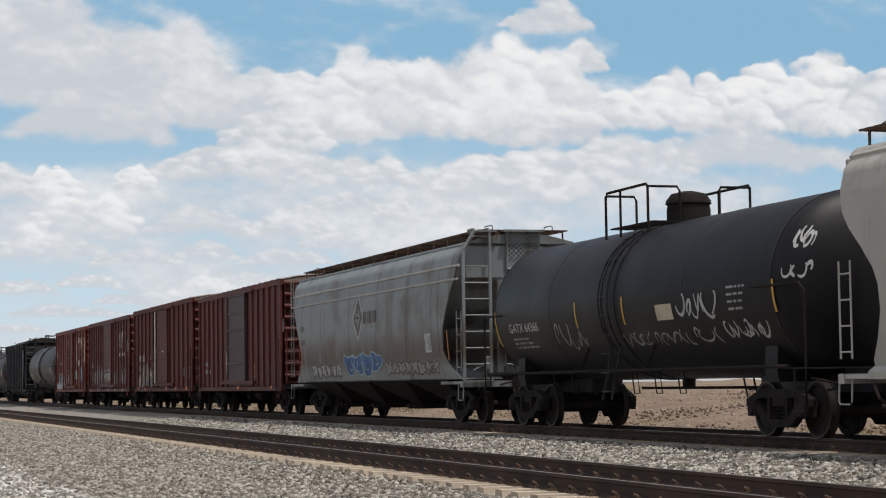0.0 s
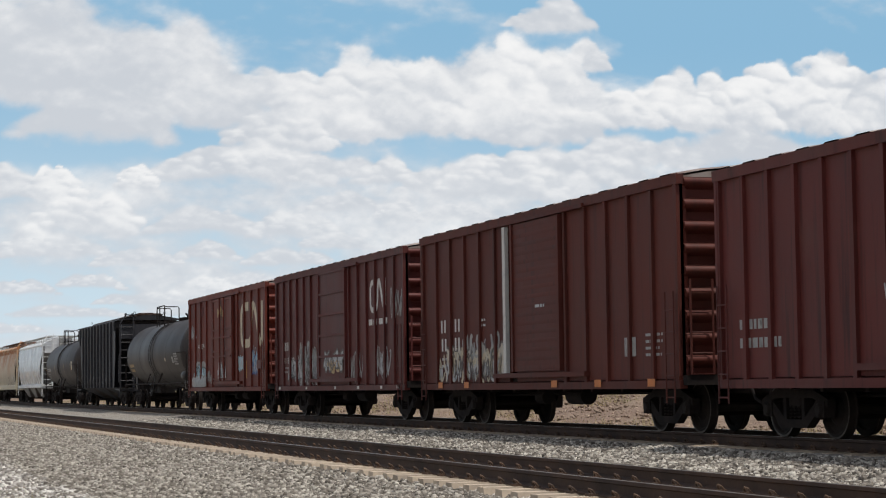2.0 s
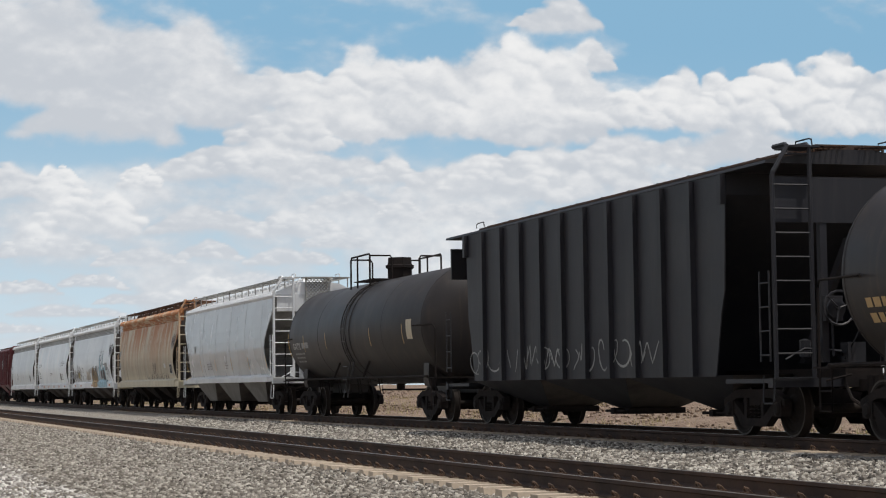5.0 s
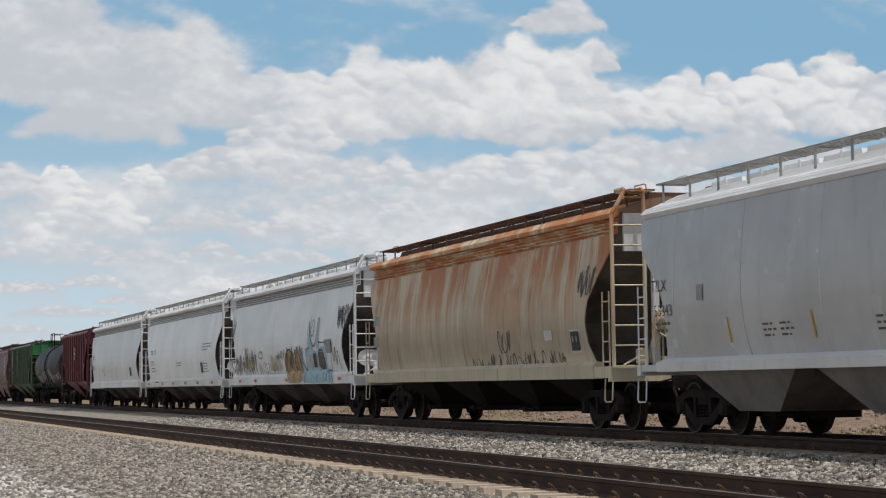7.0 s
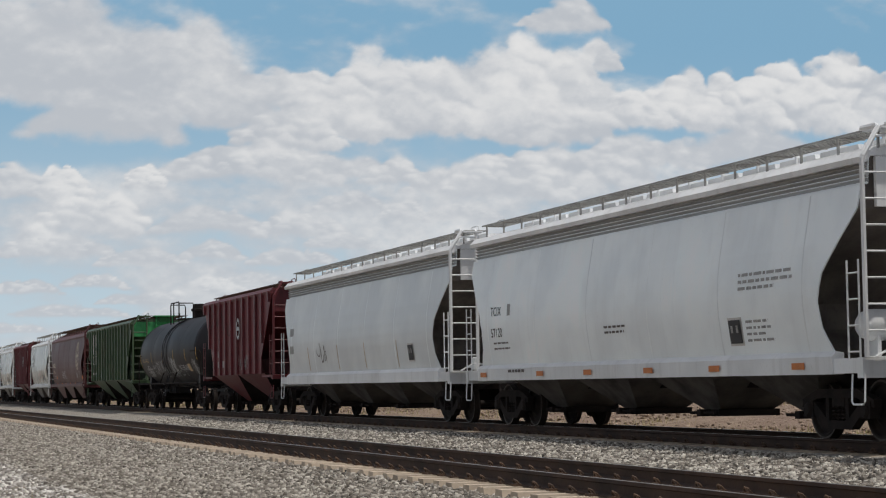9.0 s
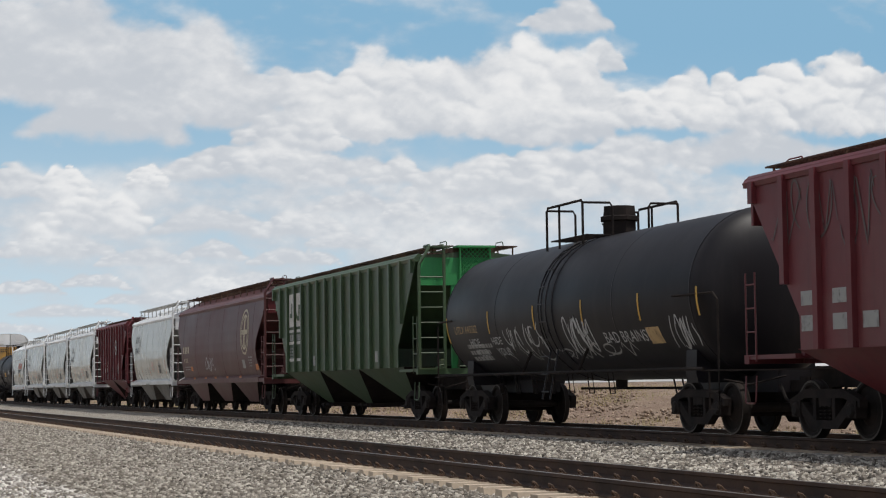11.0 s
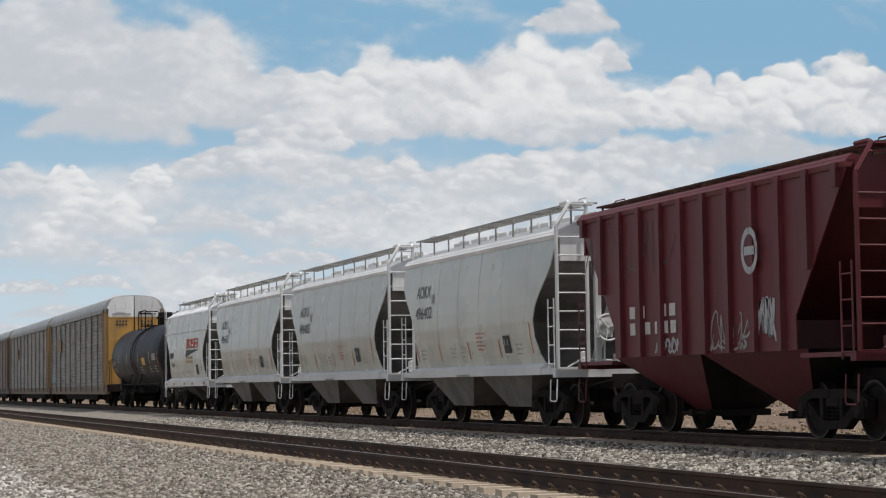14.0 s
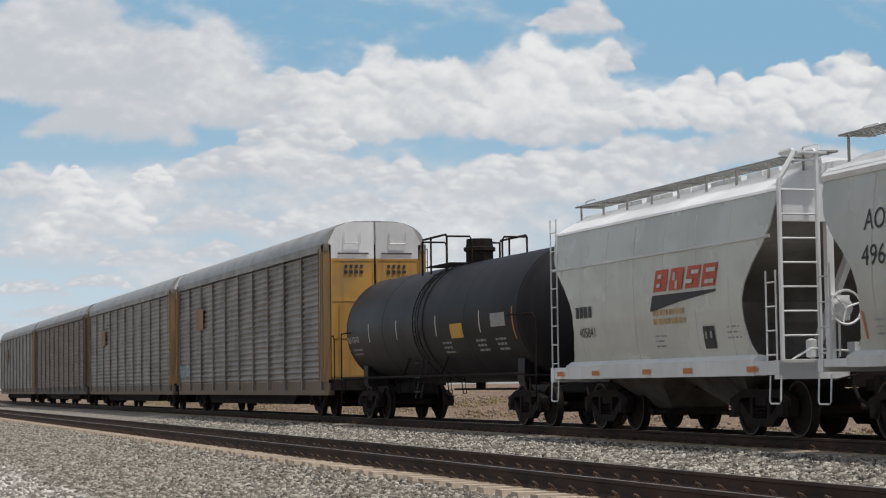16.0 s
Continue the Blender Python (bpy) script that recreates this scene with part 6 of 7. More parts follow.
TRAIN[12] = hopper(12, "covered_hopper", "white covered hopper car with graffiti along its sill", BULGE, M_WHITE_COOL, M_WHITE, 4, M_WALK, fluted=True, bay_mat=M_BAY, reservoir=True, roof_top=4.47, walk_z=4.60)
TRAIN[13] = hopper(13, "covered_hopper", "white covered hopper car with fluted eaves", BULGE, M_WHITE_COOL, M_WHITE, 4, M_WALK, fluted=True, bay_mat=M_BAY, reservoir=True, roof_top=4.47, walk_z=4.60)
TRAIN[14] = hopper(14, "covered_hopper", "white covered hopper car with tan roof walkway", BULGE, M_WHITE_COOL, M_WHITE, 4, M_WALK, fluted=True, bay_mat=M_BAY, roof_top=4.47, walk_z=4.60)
TRAIN[15] = hopper(15, "covered_hopper", "maroon ribbed covered hopper car", FLAT_HIGH, M_MAROON, M_MAROON, 2, M_WALK_DARK, cut=DIAG, ribs=12, sill=False, walk_z=4.40, roof_top=4.28, sill_h=0.13)
TRAIN[16] = tank_car(16, "black tank car with yellow strips and white scrawls", M_TANK_BLACK, dome="box")
TRAIN[17] = hopper(17, "covered_hopper", "dark green ribbed covered hopper car with bright green ends", FLAT_HIGH, M_GREEN, M_GREEN, 3, M_WALK_DARK, cut=DIAG, ribs=17, sill=False, walk_z=4.42, roof_top=4.28, end_mat=M_GREEN_BRIGHT, sill_h=0.13, screen=True)
TRAIN[18] = hopper(18, "covered_hopper", "dull brown-red covered hopper car with round emblem", ROUND, M_BROWN_RED, M_BROWN_RED, 3, M_WALK_DARK, end_mat=M_MAROON, sill_h=0.18, flare=1.05, roof_top=4.48, walk_z=4.58)
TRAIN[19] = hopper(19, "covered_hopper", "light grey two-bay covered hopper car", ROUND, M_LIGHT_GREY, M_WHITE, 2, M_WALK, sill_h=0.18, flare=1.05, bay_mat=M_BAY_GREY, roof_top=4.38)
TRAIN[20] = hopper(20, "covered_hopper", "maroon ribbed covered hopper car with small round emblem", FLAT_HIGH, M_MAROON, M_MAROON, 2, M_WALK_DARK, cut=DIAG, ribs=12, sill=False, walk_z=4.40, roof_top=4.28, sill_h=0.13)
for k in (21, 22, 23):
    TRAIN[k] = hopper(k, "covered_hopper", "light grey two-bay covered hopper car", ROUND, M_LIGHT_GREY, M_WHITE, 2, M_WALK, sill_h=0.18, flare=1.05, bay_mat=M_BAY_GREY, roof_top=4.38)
TRAIN[24] = hopper(24, "covered_hopper", "pale grey covered hopper car with red slogan bar", SLOGAN, M_LIGHT_GREY, M_WHITE, 2, M_WALK, bay_mat=M_BAY, tall=True, chord=False, beads=(3.2,), roof_top=4.40, walk_z=4.54, walk_y=0.85)
TRAIN[25] = tank_car(25, "black tank car with yellow placard and railed platform", M_TANK_BLACK, dome="box")
TRAIN[26] = autorack(26, "galvanised autorack car with yellow end doors", M_ZINC, M_OCHRE, M_YELLOW, M_WHITE, M_ROOF_ZINC)
TRAIN[27] = autorack(27, "galvanised autorack car with tan corner posts", M_ZINC, M_OCHRE, M_YELLOW, M_WHITE, M_ROOF_ZINC)
TRAIN[28] = autorack(28, "brown stained autorack car with dark corner posts", M_ZINC_DARK, M_RACK_BLACK, M_RACK_BLACK, M_RACK_BLACK, M_ROOF_ZINC)
TRAIN[29] = autorack(29, "galvanised autorack car with tan corner posts", M_ZINC, M_OCHRE, M_YELLOW, M_WHITE, M_ROOF_ZINC)


# ---------------------------------------------------------------- lettering, plates, reflective strips and graffiti
def ring(car, x, z, rx, rz, thick, mat, width, name="emblem"):
    g = Geo()
    x += NUDGE.get(car.name, 0.0)
    vs = []
    for k in range(32):
        a = 2 * math.pi * k / 32
        for f in (1.0, 1.0 - thick):
            px, pz = x + rx * f * math.cos(a), z + rz * f * math.sin(a)
            vs.append((px, -width(pz) - 0.010, pz))
    g.add(vs, [(2 * k, 2 * ((k + 1) % 32), 2 * ((k + 1) % 32) + 1, 2 * k + 1) for k in range(32)])
    return part(name, g, mat, car, "round painted emblem")


def strips(i, xs, z0, z1, mat, w=0.05):
    car, width, _ = TRAIN[i]
    for x in xs:
        mark(car, "reflective_strip", x - w / 2, x + w / 2, z0, z1, mat, width)


def plates(i, xs, z0, z1, w, mat):
    car, width, _ = TRAIN[i]
    for x in xs:
        mark(car, "reflector", x - w / 2, x + w / 2, z0, z1, mat, lambda z: 1.575)


def data_panel(i, x, z, mat=None):
    """Small black consolidated stencil panel with a pale border."""
    car, width, _ = TRAIN[i]
    mark(car, "stencil_border", x - 0.26, x + 0.26, z - 0.23, z + 0.23, K_WHITE, lambda q: width(q) - 0.004)
    mark(car, "stencil_panel", x - 0.22, x + 0.22, z - 0.19, z + 0.19, mat or K_BLACK, lambda q: width(q) + 0.010)
    for dx in (-0.10, 0.10):
        mark(car, "stencil_field", x + dx - 0.03, x + dx + 0.05, z - 0.02, z + 0.10, K_FAINT, lambda q: width(q) + 0.022)


for i, dx in ((1, 0.25), (2, 0.65), (16, 0.75), (17, 0.45), (18, 0.52)):
    NUDGE[TRAIN[i][0].name] = dx

# front tank car
car, width, _ = TRAIN[1]
lettering(car, "GATX 64366", -6.2, 2.02, 0.27, K_WHITE, width, 1.25)
bars(car, -6.1, 1.86, 1.5, 3, K_FAINT, width, 0.04, 0.09, 1)
strips(1, (-2.1, 0.35, 6.6), 2.0, 2.52, K_YELLOW, 0.07)
strips(1, (-7.0,), 1.75, 2.5, K_YELLOW, 0.07)
mark(car, "placard", 1.9, 2.62, 2.02, 2.30, K_CREAM, width, 0, "faded square placard")
scrawl(car, 2.9, 4.4, 2.0, 2.45, K_SILVER, width, 6, 0.030, 11)
scrawl(car, -3.5, -2.0, 1.6, 2.15, K_FAINT, width, 5, 0.022, 12)
scrawl(car, 4.6, 6.0, 1.62, 1.92, K_SILVER, width, 9, 0.022, 13)
scrawl(car, 0.2, 4.2, 1.55, 1.85, K_FAINT, width, 13, 0.018, 14)
scrawl(car, 7.0, 7.9, 2.95, 3.3, K_WHITE, width, 6, 0.03, 15)
scrawl(car, 7.0, 7.9, 2.5, 2.75, K_WHITE, width, 4, 0.03, 16)
bars(car, 4.9, 2.45, 0.7, 4, K_FAINT, width, 0.04, 0.12, 2)

# blue-grey hopper
car, width, _ = TRAIN[2]
DIAMOND = (-0.58, 0.0, 0.58)
for k, (grow, mat, what) in enumerate(((1.0, K_SILVER, "pale diamond logo"), (0.82, K_FAINT_DARK, "dark diamond field"), (0.42, K_SILVER, "pale logo centre"))):
    sprayed(car, [NUDGE.get(car.name, 0.0) - 1.0 + grow * d for d in DIAMOND], (2.78, 2.78 - 0.66 * grow, 2.78), (2.80, 2.80 + 0.66 * grow, 2.80), mat, width, 0.007 + 0.002 * k, what)
mark(car, "logo_cross", -1.04, -0.96, 2.55, 3.03, K_FAINT_DARK, lambda z: width(z) + 0.014)
mark(car, "logo_cross", -1.22, -0.78, 2.76, 2.82, K_FAINT_DARK, lambda z: width(z) + 0.018)
for x in (-0.45, 0.05, 0.55):
    mark(car, "logo_bar", x, x + 0.34, 2.62, 2.94, K_FAINT_DARK, width, 0, "faded dark logo bar")
bars(car, -7.9, 2.6, 0.7, 2, K_FAINT_DARK, width, 0.16, 0.42, 3)
bubbles(car, -2.6, 1.2, 1.10, 1.92, K_BLUE, K_SKY, width, 4, 21, 0.013, "blue sprayed graffiti letters, illegible")
bubbles(car, -6.7, -3.3, 1.10, 1.66, K_SILVER, K_FAINT_DARK, width, 6, 23, 0.03, "silver sprayed graffiti letters, illegible")
bubbles(car, 1.6, 6.3, 1.14, 1.62, K_FAINT, K_FAINT_DARK, width, 8, 25, 0.025, "faded grey graffiti letters, illegible")
strips(2, (-8.0, 7.2), 1.5, 2.2, K_ORANGE, 0.06)
data_panel(2, 5.6, 1.95, K_SILVER)

# red-brown boxcar with the plum door
car, width, _ = TRAIN[3]
scrawl(car, 7.1, 7.5, 2.7, 3.3, K_FAINT, width, 3, 0.03, 31)
scrawl(car, 2.2, 5.6, 1.25, 1.65, K_FAINT_DARK, width, 8, 0.03, 32)
strips(3, (-1.75, -6.4, 3.0, 5.45, 7.3), 1.2, 1.75, K_YELLOW, 0.06)
plates(3, (0.4, 5.9), 0.86, 0.97, 0.32, K_ORANGE)
bars(car, -6.6, 1.75, 1.6, 2, K_FAINT, width, 0.16, 0.3, 4)
scrawl(car, -1.75, -1.45, 1.2, 2.3, K_SILVER, lambda z: 1.565, 4, 0.03, 33)

# boxcar with the door ajar
car, width, _ = TRAIN[4]
for x, z in ((-6.35, 2.16), (-5.25, 2.16), (-6.3, 1.72), (-5.25, 1.72)):
    mark(car, "lettering_bar", x, x + 0.12, z, z + 0.30, K_WHITE, width)
    mark(car, "lettering_bar", x + 0.26, x + 0.38, z, z + 0.30, K_WHITE, width)
bars(car, -6.3, 1.5, 1.6, 2, K_SILVER, width, 0.06, 0.16, 5)
scrawl(car, -6.6, -1.9, 0.98, 1.75, K_CREAM, width, 22, 0.055, 41, "cream and grey sprayed graffiti")
scrawl(car, -6.6, -1.9, 0.98, 1.45, K_SILVER, lambda z: width(z) + 0.004, 20, 0.045, 42, "grey sprayed graffiti")
scrawl(car, -5.2, -2.1, 0.98, 1.60, K_FAINT_DARK, lambda z: width(z) + 0.007, 18, 0.025, 43, "dark graffiti outline")
bubbles(car, -5.9, -1.6, 0.97, 1.95, K_TAN_PALE, K_FAINT_DARK, width, 7, 141, 0.03, "pale ochre graffiti letters, illegible")
scrawl(car, -4.6, -2.0, 1.5, 2.05, K_FAINT, width, 10, 0.06, 142)
plates(4, (-6.2, -4.2, 1.6, 4.0, 6.6), 0.84, 0.98, 0.34, K_ORANGE)
mark(car, "stencil_panel", 5.2, 5.75, 1.40, 1.75, K_FAINT, width)
bars(car, 6.2, 1.75, 0.9, 4, K_FAINT, width, 0.05, 0.12, 6)
bars(car, -3.5, 2.35, 0.7, 2, K_SILVER, width, 0.05, 0.12, 7)
bars(car, 0.6, 2.5, 0.8, 1, K_SILVER, lambda z: 1.60, 0.06, 0.1, 8)

# boxcar with the white logo
car, width, _ = TRAIN[5]
band_logo(car, 4.05, 2.96, 0.45, 0.62, 0.075, K_WHITE, width, "white painted band logo")
for x in (3.95, 4.4, 5.0, 5.45):
    mark(car, "lettering_bar", x, x + 0.36, 2.56, 2.72, K_WHITE, width)
lettering(car, "41 83 29", -6.6, 1.66, 0.28, K_WHITE, width, 1.5)
for x in (-6.6, -6.42, -6.22, -6.06):
    mark(car, "lettering_bar", x, x + 0.10, 2.08, 2.34, K_WHITE, width)
bars(car, -6.5, 1.5, 1.6, 2, K_FAINT, width, 0.05, 0.13, 9)
scrawl(car, -5.0, -1.75, 0.96, 1.95, K_SILVER, width, 22, 0.05, 51)
scrawl(car, -5.0, -1.75, 0.96, 1.5, K_FAINT_DARK, lambda z: width(z) + 0.004, 14, 0.03, 52)
bubbles(car, -0.8, 1.4, 1.25, 2.05, K_SILVER, K_FAINT_DARK, lambda z: 1.60, 4, 53, 0.03, "silver graffiti letters, illegible")
scrawl(car, -0.5, 1.2, 1.3, 1.7, K_TAN, lambda z: 1.598, 6, 0.05, 54)
bubbles(car, -6.0, -1.8, 0.96, 1.95, K_SILVER, K_BLACK, width, 6, 151, 0.025, "silver graffiti letters, illegible")
scrawl(car, -4.6, -2.0, 1.4, 2.3, K_FAINT, width, 12, 0.07, 152)
scrawl(car, 6.2, 7.4, 2.6, 3.5, K_FAINT, width, 9, 0.028, 55)
scrawl(car, 4.6, 6.0, 1.1, 2.0, K_SILVER, width, 11, 0.03, 56)
scrawl(car, 1.9, 3.2, 1.0, 1.9, K_FAINT, width, 6, 0.03, 57)
plates(5, (-6.9, -3.2, 0.4, 3.0, 5.4, 7.0), 0.84, 0.92, 0.22, K_WHITE)
strips(5, (7.45,), 1.2, 1.9, K_YELLOW, 0.06)

# plug-door boxcar with the cream logo
car, width, _ = TRAIN[6]
band_logo(car, 2.85, 2.46, 1.06, 1.06, 0.155, K_CREAM, width, "peeling cream band logo")
lettering(car, "412 290", -5.5, 2.45, 0.27, K_WHITE, width, 1.5)
for x in (-6.6, -4.9, 2.35, 5.0):
    mark(car, "patch_panel", x, x + 0.55, 3.72, 4.06, M_BOX_RED, width)
sprayed(car, (-6.5, -6.2, -5.6, -4.9, -4.3, -3.8, -3.5), (0.98, 0.96, 0.96, 0.96, 0.96, 0.97, 1.0), (1.5, 1.85, 1.98, 1.90, 1.98, 1.8, 1.4), K_FAINT, width, 0.004, "grey sprayed field")
bubbles(car, -6.5, -3.6, 0.98, 1.95, K_SKY, K_BLACK, width, 4, 161, 0.022, "pale blue graffiti letters, illegible")
scrawl(car, -3.6, -2.4, 1.1, 1.6, K_FAINT, width, 9, 0.04, 162)
scrawl(car, -6.9, -5.9, 2.85, 3.45, K_SILVER, width, 7, 0.04, 64)
scrawl(car, -0.9, 0.6, 1.2, 1.9, K_SILVER, lambda z: 1.60, 10, 0.04, 65)
scrawl(car, -0.9, 0.2, 3.5, 3.95, K_TAN, lambda z: 1.60, 5, 0.04, 66)
bubbles(car, 2.5, 3.3, 1.4, 2.1, K_SILVER, K_SKY, width, 2, 67, 0.03)
bubbles(car, 4.6, 5.8, 1.25, 2.25, K_SILVER, K_BLUE, width, 3, 68, 0.03)
scrawl(car, 4.6, 5.8, 1.7, 2.4, K_SKY, width, 5, 0.03, 69)
strips(6, (-2.1, 3.9, 7.0), 1.25, 1.85, K_YELLOW, 0.07)
mark(car, "tack_board", 5.9, 6.9, 1.55, 1.85, M_BOX_RED, lambda z: 1.565)

# tank car with the low valve platform
car, width, _ = TRAIN[7]
bars(car, -7.0, 1.95, 1.5, 2, K_TAN, width, 0.14, 0.22, 10)
mark(car, "placard", 3.4, 3.65, 2.1, 2.25, K_CREAM, width)
bars(car, 5.8, 2.34, 1.0, 5, K_FAINT, width, 0.07, 0.105, 310)
mark(car, "placard", 5.25, 5.6, 2.0, 2.28, K_FAINT, width)
g = Geo()
g.lathe([(-0.45, 0.02), (-0.40, 0.18), (-0.3, 0.23), (0.3, 0.23), (0.40, 0.18), (0.45, 0.02)], (7.2, -1.15, 1.45), "x", 20)
g.box((7.0, -1.15, 1.12), (7.4, -0.8, 1.3))
part("air_reservoir", g, M_TANK_BROWN, car, "grimy air reservoir on the platform")

# black ribbed hopper and the brown tank car
car, width, _ = TRAIN[8]
scrawl(car, -6.6, 4.0, 1.15, 1.75, K_FAINT, width, 22, 0.022, 71)
car, width, _ = TRAIN[9]
strips(9, (-5.4, -2.6, 2.4, 5.6), 2.0, 2.5, K_TAN, 0.06)
mark(car, "placard", 6.0, 6.5, 2.1, 2.6, K_CREAM, width)
lettering(car, "GATX", -6.9, 2.08, 0.29, K_WHITE, width, 1.25)
mark(car, "lettering_bar", -5.75, -4.9, 2.10, 2.28, K_FAINT, width)
bars(car, -6.8, 1.92, 1.6, 3, K_FAINT, width, 0.05, 0.12, 11)
strips(9, (-7.45,), 1.85, 2.6, K_YELLOW, 0.07)

# silver hopper
car, width, _ = TRAIN[10]
lettering(car, "TILX", -7.7, 2.52, 0.30, K_BLACK, width, 1.1)
lettering(car, "55343", -7.6, 2.08, 0.29, K_FAINT_DARK, width, 1.1)
bars(car, -7.6, 1.92, 0.8, 2, K_FAINT_DARK, width, 0.05, 0.12, 12)
strips(10, (-7.75, -4.65, -1.7, 1.4, 4.4, 7.3), 1.55, 1.98, K_YELLOW, 0.06)
for x in (-3.4, -2.8, 0.2):
    bars(car, x, 1.80, 0.5, 3, K_FAINT_DARK, width, 0.035, 0.09, 13)
mark(car, "stencil_panel", -5.75, -5.5, 2.30, 2.56, K_FAINT, width)

# rusty cream hopper
car, width, _ = TRAIN[11]
for z in (1.95, 2.5):
    mark(car, "patch_panel", -7.9, -7.35, z, z + 0.26, K_FAINT, width)
mark(car, "stencil_panel", 5.35, 5.8, 1.80, 2.0, K_WHITE, width)
data_panel(11, 7.1, 1.75)
scrawl(car, 7.3, 8.1, 2.6, 3.2, K_FAINT_DARK, width, 8, 0.022, 81)
scrawl(car, 0.5, 6.4, 1.05, 1.6, K_FAINT_DARK, width, 26, 0.02, 82)
scrawl(car, 2.4, 3.2, 1.6, 2.1, K_FAINT_DARK, width, 4, 0.02, 83)

# graffiti hopper
car, width, _ = TRAIN[12]
sprayed(car, (0.3, 0.7, 1.0, 1.5, 1.75, 2.1, 2.45, 2.9), (1.4, 1.25, 1.05, 1.04, 1.04, 1.04, 1.05, 1.12), (1.75, 2.12, 2.10, 2.05, 1.75, 2.16, 1.85, 1.30), K_TAN, width, 0.008, "ochre sprayed graffiti")
sprayed(car, (-2.0, -1.7, -1.3, -0.6, -0.2), (1.5, 1.45, 1.45, 1.45, 1.5), (1.55, 2.0, 1.85, 1.95, 1.6), K_TAN_PALE, width, 0.008, "faded ochre sprayed graffiti")
sprayed(car, (2.45, 2.6, 3.0, 3.25), (2.1, 1.55, 1.03, 1.05), (2.2, 2.05, 1.55, 1.25), K_SKY, width, 0.010, "pale blue sprayed graffiti")
sprayed(car, (3.28, 3.9, 4.6, 5.3, 5.85), (1.05, 1.02, 1.02, 1.02, 1.05), (2.03, 2.09, 1.98, 2.10, 2.12), K_SKY, width, 0.009, "pale blue sprayed graffiti")
sprayed(car, (5.85, 6.3, 6.6), (1.03, 1.02, 1.03), (1.45, 1.40, 1.15), K_SKY, width, 0.009, "pale blue sprayed graffiti")
sprayed(car, (3.68, 3.80, 3.98, 4.2), (2.05, 2.05, 2.05, 2.05), (2.30, 2.84, 2.45, 2.15), K_SKY, width, 0.008, "pale blue sprayed graffiti")
sprayed(car, (4.70, 4.92, 5.02), (2.05, 2.05, 2.05), (2.20, 2.86, 2.15), K_SKY, width, 0.008, "pale blue sprayed graffiti")
sprayed(car, (4.85, 5.0, 5.55, 5.70), (1.55, 1.45, 1.40, 1.45), (1.90, 1.98, 1.92, 1.60), K_FAINT_DARK, width, 0.013, "dark sprayed field")
sprayed(car, (3.65, 4.72), (1.46, 1.46), (1.88, 1.92), K_SILVER, width, 0.013, "grey stencilled label")
mark(car, "data_panel", 4.25, 4.62, 1.5, 1.92, K_BLACK, lambda z: width(z) + 0.012)
sprayed(car, (-5.65, -4.75), (1.58, 1.56), (1.88, 1.86), K_YELLOW_PALE, width, 0.010, "yellow sprayed patch")
scrawl(car, -8.3, -4.0, 1.35, 2.05, K_FAINT_DARK, width, 34, 0.018, 91)
scrawl(car, -5.9, -4.3, 1.7, 2.35, K_FAINT_DARK, width, 9, 0.02, 191)
scrawl(car, -8.5, -7.9, 2.2, 3.5, K_FAINT_DARK, width, 5, 0.02, 192)
scrawl(car, -4.0, -0.4, 1.15, 1.75, K_FAINT_DARK, width, 12, 0.014, 193)
scrawl(car, 0.2, 2.9, 1.3, 2.2, K_BLACK, lambda z: width(z) + 0.006, 13, 0.016, 93)
scrawl(car, -0.9, 0.6, 1.75, 2.1, K_FAINT_DARK, width, 8, 0.02, 194)
over_sill = lambda z: max(width(z), 1.577) if z < 1.31 else width(z)
for mat, thick, line in (
        (K_BLACK, 0.022, ((3.72, 2.05), (3.60, 2.4), (3.74, 2.95), (3.9, 2.5), (4.15, 2.2), (4.45, 2.12), (4.70, 2.3), (4.83, 2.7), (4.86, 3.02), (5.04, 2.9), (5.02, 2.24), (5.8, 2.22))),
        (K_BLACK, 0.020, ((3.95, 3.1), (3.98, 2.6), (4.2, 2.4), (4.42, 2.55), (4.40, 2.9), (4.2, 2.95), (4.1, 2.65))),
        (K_FAINT_DARK, 0.022, ((3.3, 1.10), (3.3, 2.05), (3.75, 2.12))),
        (K_BLACK, 0.030, ((5.0, 1.95), (5.1, 2.02), (5.45, 2.0), (5.62, 1.75), (5.55, 1.48), (5.34, 1.42), (5.2, 1.6), (5.0, 1.95))),
        (K_FAINT_DARK, 0.022, ((4.72, 1.06), (4.85, 1.40), (5.1, 1.42))),
        (K_FAINT_DARK, 0.024, ((5.75, 1.06), (6.0, 1.40), (6.22, 1.40), (6.25, 1.06))),
        (K_FAINT_DARK, 0.024, ((2.55, 2.15), (2.65, 1.75), (3.05, 1.5), (3.25, 1.42), (3.15, 1.06))),
        (K_BLACK, 0.026, ((0.5, 1.85), (0.75, 2.06), (1.1, 2.12), (1.5, 1.95), (1.55, 1.4), (1.7, 1.06))),
        (K_FAINT_DARK, 0.026, ((1.75, 1.5), (1.85, 1.9), (2.15, 2.2), (2.35, 1.9), (2.7, 1.6), (2.55, 1.06))),
        (K_FAINT_DARK, 0.022, ((0.9, 1.4), (1.1, 1.9), (1.2, 1.45), (1.35, 1.8))),
        (K_BLACK, 0.022, ((6.35, 1.42), (6.5, 2.3), (6.7, 1.6), (6.95, 2.1), (7.05, 1.5), (7.25, 2.0), (7.45, 1.42))),
        (K_BLACK, 0.018, ((-3.6, 1.9), (-3.5, 2.1), (-3.1, 2.12), (-2.95, 1.95), (-3.2, 1.86), (-3.55, 1.92)))):
    outline(car, mat, thick, over_sill, *line)
scrawl(car, 7.2, 8.4, 2.55, 3.3, K_BLACK, width, 12, 0.022, 96)
